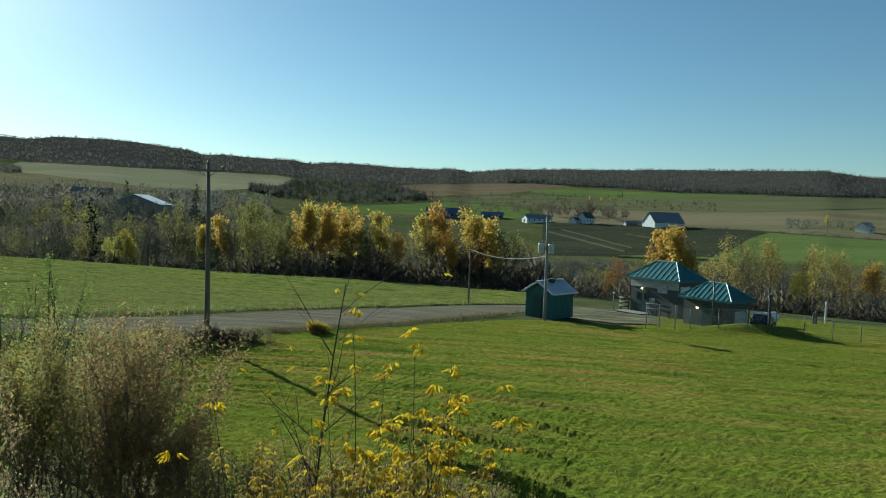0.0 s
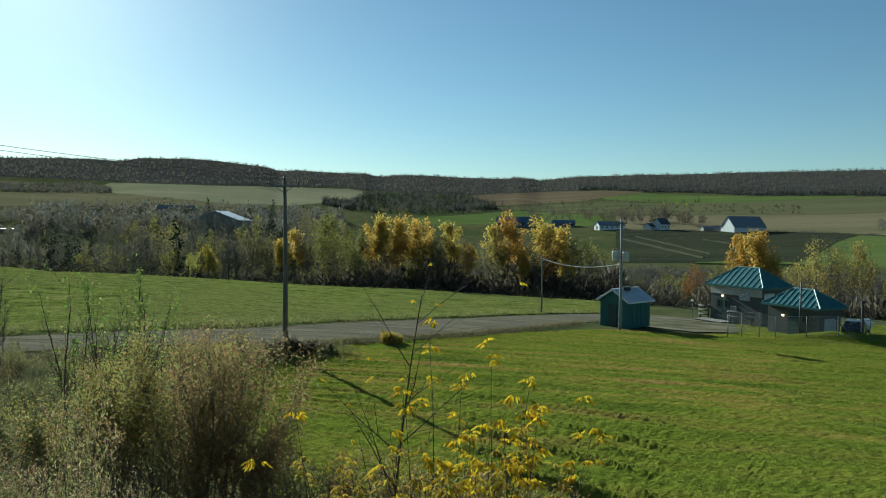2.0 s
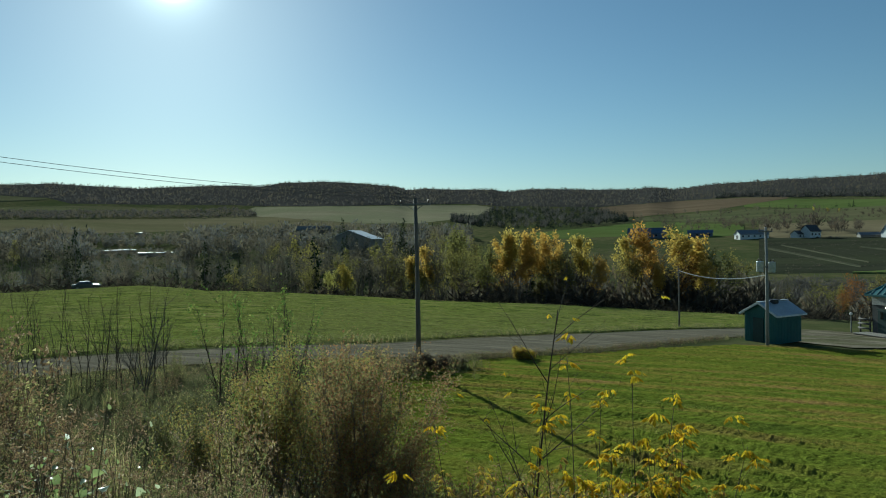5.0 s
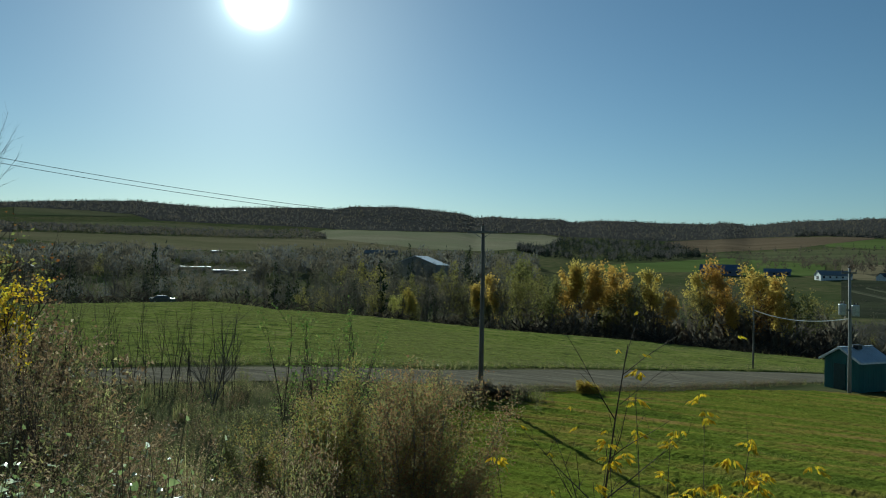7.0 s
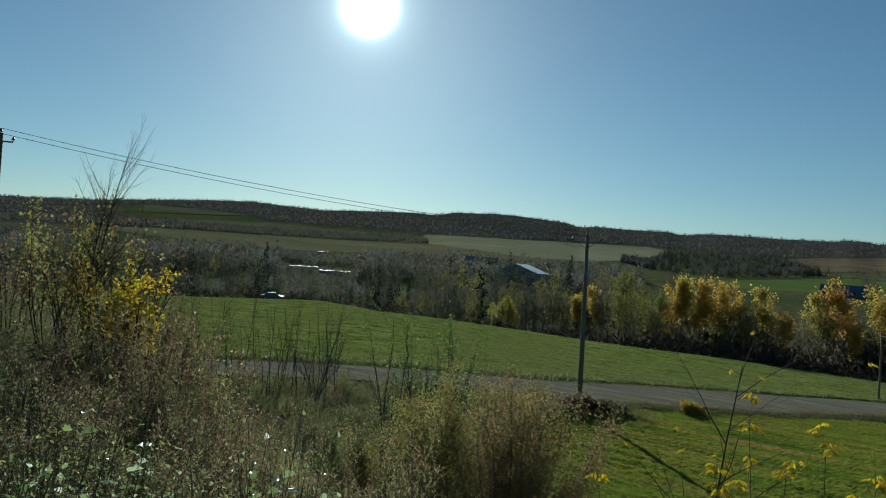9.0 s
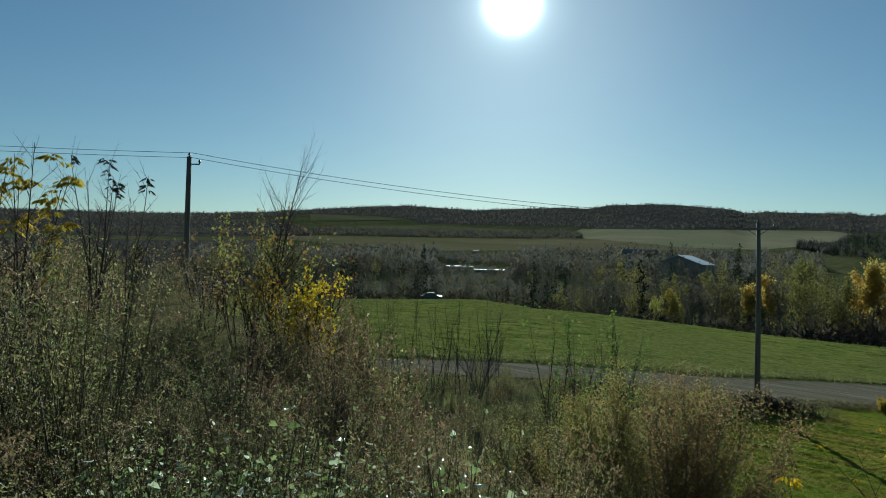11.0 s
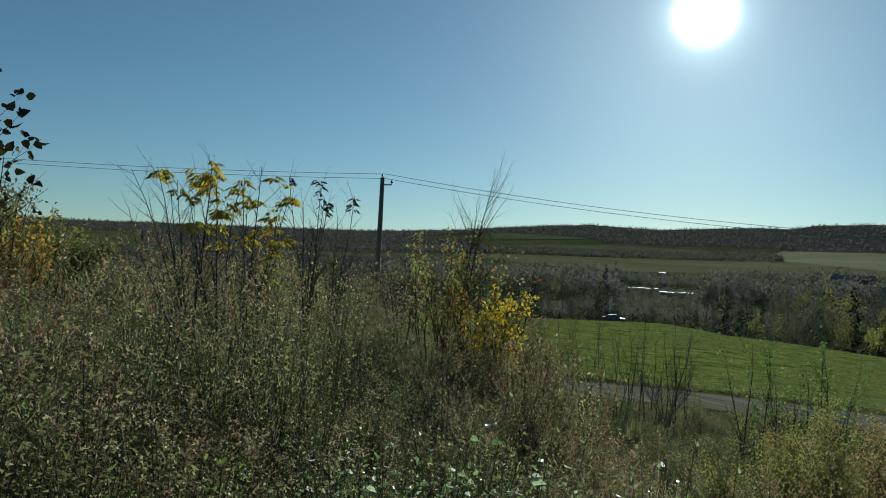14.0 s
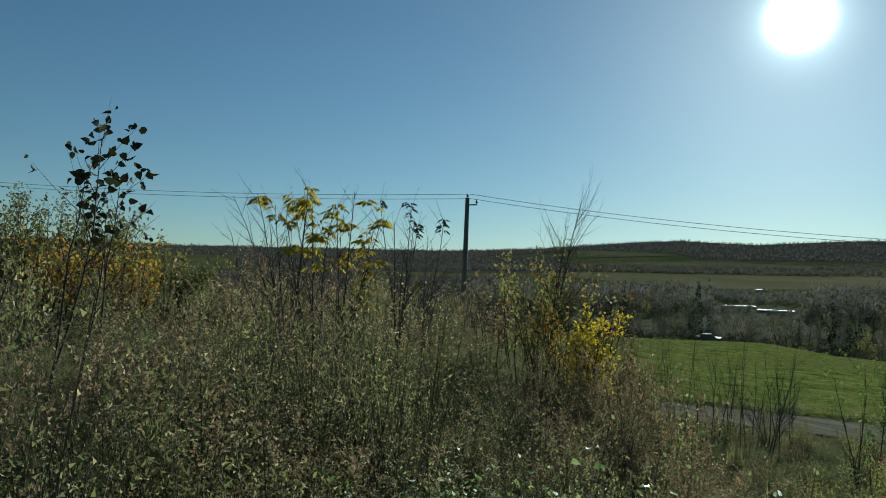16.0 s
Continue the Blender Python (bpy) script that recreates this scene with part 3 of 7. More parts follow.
for name, near, far, mat, label in (
    ("far_field", slope_line((12, 2.35), (14, 1.8), (18, 1.4), (24, 1.45), (30, 1.95), (33, 2.2)), slope_line((12, 2.6), (13.5, 2.8), (18.5, 2.84), (31, 2.84), (32.2, 2.45), (33, 2.25)), M_TAN, "pale straw-coloured cut field on the far slope"),
    ("far_field", slope_line((21, 1.2), (33, 1.1), (44, 0.8), (56, 1.5)), slope_line((21, 1.3), (24, 1.55), (30, 2.05), (33, 2.18), (36, 1.95), (52, 1.82), (56, 1.6)), M_STUBBLE, "dull stubble field between the far woods"),
    ("far_field", slope_line((-10, 2.66), (-7, 2.3), (-5, 1.98), (1.5, 1.58), (4, 2.1)), slope_line((-10, 2.76), (-7, 2.84), (-3, 2.74), (1.5, 2.56), (4, 2.34)), M_BROWN, "brown ploughed field below the far wood"),
    ("far_field", slope_line((-7, 0.1), (-4, -0.2), (1, 0.1), (9, -0.1)), slope_line((-7, 0.8), (-0.5, 1.2), (4, 0.82), (9, 0.45)), M_GREEN, "bright green field on the far slope"),
    ("far_field", slope_line((-7, 0.95), (0, 1.25), (4, 1.0)), slope_line((-7, 1.9), (-1, 1.6), (4, 1.3)), M_ORCHARD, "dull green pasture with rows of young trees"),
    ("far_field", slope_line((-24.5, 2.24), (-18, 1.97), (-13, 1.84), (-7, 2.16)), slope_line((-24.5, 2.34), (-18, 2.33), (-14, 2.42), (-10, 2.64), (-7, 2.28)), M_GREEN, "bright green strip of field below the far wood"),
    ("far_field", slope_line((-46, 1.75), (-32, 1.5), (-28, 1.28), (-23.5, 1.05), (-18, 1.0), (-7, 0.85)), slope_line((-46, 2.2), (-28.5, 2.24), (-24.5, 2.22), (-18, 1.95), (-13, 1.82), (-7, 1.95)), M_ORCHARD, "olive green slope under the far wood"),
    ("far_field", slope_line((-46, -0.7), (-31, -0.62), (-23.5, -0.26), (-18, -0.28), (-8, -0.2)), slope_line((-46, 1.72), (-32, 1.46), (-28, 1.24), (-23.5, 1.0), (-18, 0.95), (-8, 0.8)), M_STUBBLE, "olive brown stubble field on the far slope"),
    ("far_field", slope_line((-46, -2.4), (-14, -2.8)), slope_line((-46, -0.8), (-31, -0.72), (-25, -0.5), (-24, -0.7), (-23, -1.2), (-21.5, -2.3), (-14, -2.75)), M_GREEN, "green pasture below the stubble field"),
    ("far_field", slope_line((-24.5, -0.6), (-23.5, -1.0), (-22, -2.1), (-21, -2.6), (-8, -2.9)), slope_line((-24.5, -0.42), (-22, -0.34), (-8, -0.26)), M_SHADESLOPE, "rough slope with pale tracks below the farm, shade put into its dark colour"),
    ("wood_floor", RIDGE_FOOT, ((-46, 2100), (100, 2100)), M_WOODFLOOR, "dark leaf-strewn floor of the far wood"),
    ("wood_floor", ((57, 210), (62, 170), (100, 140)), ((57, 1000), (100, 1000)), M_WOODFLOOR, "leaf-strewn floor of the wood beyond the bank"),
    ("far_field", slope_line((45.5, 3.28), (48, 3.1), (53, 2.94)), slope_line((45.5, 3.36), (48, 3.5), (53, 3.5)), M_ORCHARD, "dull green field high on the far slope"),
    ("far_field", slope_line((36, 2.45), (50, 2.4), (54, 2.35)), slope_line((36, 2.65), (44, 2.85), (50, 2.6), (54, 2.4)), M_ORCHARD, "dull olive field between the far woods"),
    ("wood_floor", slope_line((53, 1.75), (62, 1.4), (80, 1.0)), slope_line((53, 2.4), (56, 2.85), (66, 2.5), (80, 2.3)), M_WOODFLOOR, "dark floor of the wood beyond the crest"),
    ("far_field", slope_line((-14.5, -2.46), (-8.5, -1.1)), slope_line((-14.5, -2.34), (-8.5, -0.98)), M_TRACK, "grassy track falling across the slope below the farm"),
    ("far_field", slope_line((-15, -2.12), (-9.5, -0.86)), slope_line((-15, -2.07), (-9.5, -0.79)), M_TRACK, "pale track falling across the slope below the farm"),
    ("far_field", slope_line((-19.5, -1.72), (-14.5, -1.02)), slope_line((-19.5, -1.67), (-14.5, -0.97)), M_TRACK, "pale track falling across the slope below the farm"),
):
    az = (near[0][0], near[-1][0])
    tagged(sheet(name, az, near, far, 24, mat, lift_far, 0.5, 2.5), label, "field")
    lift_far += 0.06

# ---- plants: branching skeletons and leaves ----
class Plant:
    """Grows stems and twigs from a seed; keeps the tips where leaves sit."""

    def __init__(self, seed, lean_cut=0):
        self.lean_cut = lean_cut
        self.g = random.Random(seed)
        self.b = Build()
        self.tips = []
        self.ends = []

    def branch(self, p, d, length, radius, level, levels, kids, spread, up=0.15, wobble=0.12, start=0.25, sides=5, ratio=0.55):
        g = self.g
        n = 6 if level == 0 else (4 if level < levels else 3) - self.lean_cut
        pts, dirs = [Vector(p)], []
        d = Vector(d).normalized()
        for i in range(n):
            d = (d + Vector((g.gauss(0, wobble), g.gauss(0, wobble), g.gauss(0, wobble) + up * 0.3))).normalized()
            pts.append(pts[-1] + d * length / n)
            dirs.append(d.copy())
        radii = [radius * (1 - 0.78 * i / n) for i in range(n + 1)]
        self.b.tube(pts, radii, sides if level == 0 else (4 if level == 1 else 3), caps=False)
        self.ends.append((pts[n], dirs[n - 1], level))
        if level >= levels - 1:
            for i in range(1, n + 1):
                self.tips.append((pts[i], dirs[i - 1]))
        if level < levels:
            k = kids[min(level, len(kids) - 1)]
            for j in range(k):
                f = start + (1 - start) * (j + g.random()) / k
                i = min(int(f * n), n - 1)
                q = pts[i].lerp(pts[i + 1], f * n - i)
                a = g.random() * 2 * math.pi
                side = dirs[i].cross(Vector((math.cos(a), math.sin(a), 0.3))).normalized()
                sp = spread * g.uniform(0.7, 1.3)
                self.branch(q, dirs[i] * math.cos(sp) + side * math.sin(sp) + Vector((0, 0, up)), length * ratio * g.uniform(0.7, 1.2) * (1.15 - 0.5 * f), radii[i] * 0.6, level + 1, levels, kids, spread, up, wobble, 0.15, sides, ratio)


def leaf_cloud(pts, dirs, size, seed, droop=0.3, aspect=0.5, jitter=0.0, fold=0.15, ovate=False, simple=False):
    """Leaves as folded kites, at points, each with its own turn and size."""
    g = np.random.default_rng(seed)
    n = len(pts)
    p = np.asarray(pts, float) + g.normal(0, 1, (n, 3)) * jitter
    d = np.asarray(dirs, float) * 0.4 + g.normal(0, 0.7, (n, 3))
    d[:, 2] -= droop
    d /= np.linalg.norm(d, axis=1)[:, None]
    w = np.cross(d, g.normal(0, 1, (n, 3)))
    w /= np.linalg.norm(w, axis=1)[:, None] + 1e-9
    nn = np.cross(d, w)
    s = size * g.uniform(0.55, 1.25, n)[:, None]
    mid = p + d * s * 0.45
    if simple:
        v = np.stack([p + w * s * aspect * 0.5, p + d * s, p - w * s * aspect * 0.5], 1).reshape(-1, 3)
        return v, np.arange(n * 3).reshape(-1, 3)
    if ovate:
        a, b = p + d * s * 0.22, p + d * s * 0.62
        e, f = w * s * aspect * 0.45 + nn * s * fold, w * s * aspect * 0.36 + nn * s * fold * 0.7
        e2, f2 = -w * s * aspect * 0.45 + nn * s * fold, -w * s * aspect * 0.36 + nn * s * fold * 0.7
        tip = p + d * s - nn * s * 0.12
        v = np.stack([p, a + e, b + f, tip, b + f2, a + e2, p + d * s * 0.45], 1).reshape(-1, 3)
        k = np.arange(n) * 7
        return v, np.concatenate([np.stack([k + i, k + (i + 1) % 6, k + 6], -1) for i in range(6)])
    v = np.stack([p, mid + w * s * aspect * 0.5 + nn * s * fold, p + d * s, mid - w * s * aspect * 0.5 + nn * s * fold], 1).reshape(-1, 3)
    k = np.arange(n) * 4
    t = np.concatenate([np.stack([k, k + 1, k + 2], -1), np.stack([k, k + 2, k + 3], -1)])
    return v, t


def compound_cloud(pts, dirs, size, seed, leaflets=5):
    """Drooping compound leaves: a stalk end with pairs of narrow leaflets."""
    g = np.random.default_rng(seed)
    P, D = [], []
    for p, d in zip(pts, dirs):
        a = g.uniform(0, 2 * math.pi)
        out = np.array([math.cos(a), math.sin(a), g.uniform(-0.35, 0.25)])
        side = np.array([-math.sin(a), math.cos(a), 0])
        for k in range(leaflets):
            f = k / (leaflets - 1)
            sgn = (-1) ** k
            P.append(np.array(p) + out * size * (0.35 + 0.8 * f) + np.array([0, 0, -0.25 * size * f * f]))
            D.append(out * (0.5 + 0.8 * f) + side * sgn * (0.95 - 0.6 * f) + np.array([0, 0, -1.1]))
    n = len(P)
    p, d = np.array(P), np.array(D)
    d += g.normal(0, 0.18, d.shape)
    d /= np.linalg.norm(d, axis=1)[:, None]
    w = np.cross(d, np.array([0, 0, 1.0]) + g.normal(0, 0.35, (n, 3)))
    w /= np.linalg.norm(w, axis=1)[:, None] + 1e-9
    nn = np.cross(d, w)
    s = size * g.uniform(0.6, 1.0, n)[:, None]
    mid = p + d * s * 0.45
    v = np.stack([p, mid + w * s * 0.19 + nn * s * 0.06, p + d * s, mid - w * s * 0.19 + nn * s * 0.06], 1).reshape(-1, 3)
    k = np.arange(n) * 4
    return v, np.concatenate([np.stack([k, k + 1, k + 2], -1), np.stack([k, k + 2, k + 3], -1)])


def pick(seed, items, share):
    g = random.Random(seed)
    return [i for i in items if g.random() < share]


def plant_thing(name, label, category, m, plant, bark, leaf=None, leaves=None, wood_name="trunk", leaf_name="crown", group=""):
    """A plant standing at m: its wood and its leaves as parts."""
    ob = thing(name, label, category, m, group)
    part(wood_name, plant.b, bark, ob, smooth=True)
    if leaves is not None:
        part(leaf_name, tri_mesh(leaf_name, leaves[0], leaves[1], [leaf]), None, ob)
    return ob


LATE = (-0.42, -0.26)


def standing(az, r, turn=0.0, size=1.0, sink=0.05, eye=(0, 0)):
    x, y = polar(az, r)
    x, y = float(x) + eye[0], float(y) + eye[1]
    p = Vector((x, y, float(height(x, y)) - sink))
    return Matrix.Translation(p) @ Matrix.Rotation(radians(turn), 4, "Z") @ Matrix.Diagonal((size, size, size, 1))


# ---- the belt of trees along the creek ----
def broad_tree(seed, tall, girth, leaf, leafsize, count, share, name, label, category="tree", slim=1.0, low=0.38, bare_below=0.0, puff=0.4):
    """A trunk with limbs; leaves gather in puffs round a share of the twig ends, so that gaps stay between them."""
    pl = Plant(seed, 1)
    pl.branch((0, 0, 0), (0, 0, 1), tall * 0.93, girth, 0, 2, (16, 5), 0.75 * slim, 0.16, 0.06, low, 6, 0.36 * slim + 0.06)
    g = random.Random(seed + 5)
    tips = [t for t in pick(seed, pl.tips, share) if t[0].z > tall * (bare_below + g.gauss(0, 0.07))]
    tips = [g.choice(tips) for _ in range(count)]
    lv = leaf_cloud([t[0] for t in tips], [t[1] for t in tips], leafsize, seed, 0.2, 0.85, puff, simple=True)
    return plant_thing(name, label, category, standing(0, 4000), pl, M_BARK, leaf, lv)


def conifer(seed, tall, wide, name, label):
    pl = Plant(seed)
    g = pl.g
    pl.b.tube([(0, 0, 0), (0, 0, tall * 0.5), (0, 0, tall)], [tall * 0.014, tall * 0.009, 0.01], 6)
    P, D = [], []
    for k in range(int(tall * 4)):
        f = (k + g.random()) / (tall * 4)
        z = tall * (0.08 + 0.92 * f)
        ln = wide * (1 - f) ** 0.85 * g.uniform(0.75, 1.1) + 0.15
        a = g.random() * 6.283
        tip = Vector((math.cos(a) * ln, math.sin(a) * ln, z - ln * 0.25))
        pl.b.tube([(0, 0, z), tip], [0.03, 0.008], 3, False)
        for _ in range(max(3, int(ln * 5))):
            q = Vector((0, 0, z)).lerp(tip, g.uniform(0.15, 1))
            P.append(q)
            D.append((tip - Vector((0, 0, z))).normalized())
    lv = leaf_cloud(P, D, 0.7, seed, 0.25, 0.5, 0.12)
    return plant_thing(name, label, "tree", standing(0, 4000), pl, M_BARK, M_NEEDLE, lv)


TREES = {
    "gold": [broad_tree(11 + k, 16, 0.17, M_GOLD, 0.4, 2400, 0.5, "poplar", "tall poplar in full gold autumn leaf by the creek", slim=s, bare_below=0.6, low=0.45, puff=0.45) for k, s in enumerate((0.95, 0.75, 1.1, 0.7))],
    "olive": [broad_tree(31 + k, 14, 0.14, M_OLIVE, 0.34, 1300, 0.5, "ash_tree", "thinning ash tree with yellow-green leaves by the creek", slim=s, bare_below=0.4) for k, s in enumerate((0.9, 0.75, 1.1))],
    "yellow": [broad_tree(41 + k, 9, 0.1, M_PALEGOLD, 0.24, 2000, 0.6, "birch", "small birch with pale yellow leaves below the wood", slim=s, bare_below=0.25, puff=0.3) for k, s in enumerate((1.0, 0.8))],
    "aspen": [broad_tree(61 + k, 14, 0.13, M_ASPEN, 0.3, 1000, 0.6, "aspen", "slim pale aspen with thin yellow leaves", slim=s, bare_below=0.2, puff=0.4) for k, s in enumerate((0.8, 0.65, 0.95))],
    "rust": [broad_tree(51 + k, 12, 0.13, M_RUST, 0.27, 1300, 0.5, "maple", "rust-brown autumn maple with thinning leaves", slim=s, bare_below=0.35) for k, s in enumerate((0.9, 1.0))],
    "bare": [broad_tree(71 + k, 13, 0.13, M_DULL, 0.24, 520, 0.6, "alder", "nearly bare grey-brown alder by the creek", slim=s, puff=0.5) for k, s in enumerate((0.8, 1.0, 0.7, 0.9))],
    "conifer": [conifer(91 + k, 15, w, "spruce", "dark green spruce among bare trees") for k, w in enumerate((2.6, 3.2))],
}
tree_rng = random.Random(4)


def put_tree(kind, az, r, tall):
    """One tree of a kind, scaled to its height."""
    src = tree_rng.choice(TREES[kind])
    base = {"gold": 16, "olive": 14, "yellow": 9, "aspen": 14, "rust": 12, "bare": 13, "conifer": 15}[kind]
    s = tall / base * 0.95
    w = s * tree_rng.uniform(0.8, 1.05)
    ob = copy_thing(src, Matrix())
    ob.matrix_basis = Matrix.Translation(spot(az, r, -0.1)) @ Matrix.Rotation(tree_rng.random() * 6.28, 4, "Z") @ Matrix.Diagonal((w, w, s, 1))
    ob["group"] = "trees along the creek"
    return ob


def tree_to(kind, az, r, el):
    """A tree whose top reaches the elevation el, in degrees, as seen from the bank."""
    p = spot(az, r)
    return put_tree(kind, az, r, max(2.0, EYE + r * math.tan(radians(el)) - p.z))


# trees that stand out: kind, azimuth, distance, elevation of the top
for kind, az, r, el in (
    ("gold", 12.05, 126, 0.1), ("gold", 10.85, 127, 0.65), ("gold", 9.4, 126, 0.6), ("gold", 8.05, 128, 0.15), ("gold", 10.2, 122, -1.4), ("olive", 12.9, 124, -0.5), ("olive", 6.9, 128, -1.4), ("gold", 4.65, 126, -0.05), ("olive", 5.75, 124, -1.2), ("gold", 4.2, 122, -1.8),
    ("olive", 2.05, 123, -1.7), ("gold", 0.65, 125, -0.2), ("gold", -0.65, 126, 0.4), ("gold", -1.95, 127, 0.0), ("gold", -0.7, 120, -2.1), ("gold", -3.75, 126, -0.1), ("gold", -4.05, 120, -2.0), ("rust", -2.8, 124, -1.6), ("olive", -5.5, 124, -1.3),
    ("gold", -17.4, 128, -0.7), ("gold", -18.4, 129, -0.45), ("gold", -19.3, 128, -0.7), ("gold", -20.0, 126, -2.2), ("aspen", -22.0, 126, -1.05), ("aspen", -23.9, 125, -1.6), ("aspen", -24.4, 127, -1.0), ("aspen", -25.2, 126, -1.5), ("aspen", -27.2, 125, -1.3), ("aspen", -27.8, 127, -1.7), ("aspen", -29.0, 126, -1.8), ("aspen", -29.9, 127, -1.9), ("yellow", -26.9, 122, -3.4), ("gold", -31.9, 125, -2.6),
    ("rust", -14.1, 121, -3.1), ("rust", -13.3, 119, -4.1), ("bare", -22.9, 128, -1.2), ("gold", 18.8, 125, -1.25), ("gold", 17.1, 127, -0.7), ("olive", 16.4, 125, -1.3), ("olive", 15.1, 126, -1.4), ("olive", 14.0, 127, -0.9), ("olive", 20.7, 135, -0.25), ("yellow", 24.3, 128, -2.05), ("yellow", 25.5, 130, -2.5), ("olive", 18.0, 124, -1.75), ("olive", 26.7, 132, -2.3), ("conifer", 43.8, 330, 1.6), ("conifer", 19.4, 400, 2.05), ("conifer", 24.3, 420, 2.1), ("yellow", -11.6, reach(-11.6, 1.5), 2.0), ("yellow", -12.5, reach(-12.5, 1.45), 1.9), ("yellow", -13.2, reach(-13.2, 1.45), 1.85), ("conifer", -9.1, reach(-9.1, 1.5), 2.15), ("conifer", -9.7, reach(-9.7, 1.55), 2.1), ("conifer", -14.1, reach(-14.1, 1.9), 2.5), ("conifer", 1.0, reach(1.0, 1.3), 2.1), ("conifer", 24.0, 398, 0.8), ("bare", 23.55, 395, 0.7), ("conifer", 23.2, 392, 0.45), ("bare", 22.8, 394, 0.4), ("bare", 22.3, 396, 0.15), ("olive", 21.8, 392, -0.05),
    ("gold", -28.6, 585, 0.95), ("bare", 23.8, 330, 0.2), ("conifer", 24.3, 340, 0.5), ("bare", 24.8, 330, 0.4), ("conifer", 25.3, 340, 0.3), ("bare", 23.2, 290, -1.2), ("bare", 22.5, 300, -1.4), ("olive", 21.8, 295, -1.2), ("conifer", 26.4, 330, 0.2), ("bare", 27.2, 320, 0.0),
):
    tree_to(kind, az, r, el)
# the rest of the belt
for k in range(170):
    az = -36 + 72 * (k + tree_rng.random()) / 170
    r = float(np.interp(az, *zip(*CREST))) + tree_rng.uniform(18, 50)
    mix = (74, 17, 0, 0, 9) if az > 14 else (66, 14, 5, 0, 3) if az > -20 else (60, 30, 4, 0, 0)
    kind = tree_rng.choices(("bare", "aspen" if az < -20 else "olive", "rust", "gold", "conifer"), mix)[0]
    el = float(np.interp(az, (-36, -28, -20, -12, -8, -5, 2, 14, 24, 36), (-3.0, -2.4, -2.8, -3.6, -2.6, -1.3, -1.0, -1.2, -1.5, -1.0))) + tree_rng.uniform(-1.3, 0.4)
    tree_to(kind, az, r, el)
# wooded valley further left
for k in range(130):
    az = 13 + 62 * (k + tree_rng.random()) / 130
    r = float(np.interp(az, *zip(*CREST))) + tree_rng.choice((25, 60, 110, 170, 240)) * tree_rng.uniform(0.8, 1.2)
    kind = tree_rng.choices(("bare", "olive", "rust", "gold", "conifer"), (66, 16, 0, 0, 18))[0]
    el = tree_rng.uniform(-1.2, 0.9) if az < 52 else tree_rng.uniform(-1.0, 1.2)
    tree_to(kind, az, r, el - 1.6 if 36.4 < az < 42.6 else el - 0.8 if 20.6 < az < 24 else el)
for group in TREES.values():
    for ob in group:
        for o in (*ob.children_recursive, ob):
            bpy.data.objects.remove(o)


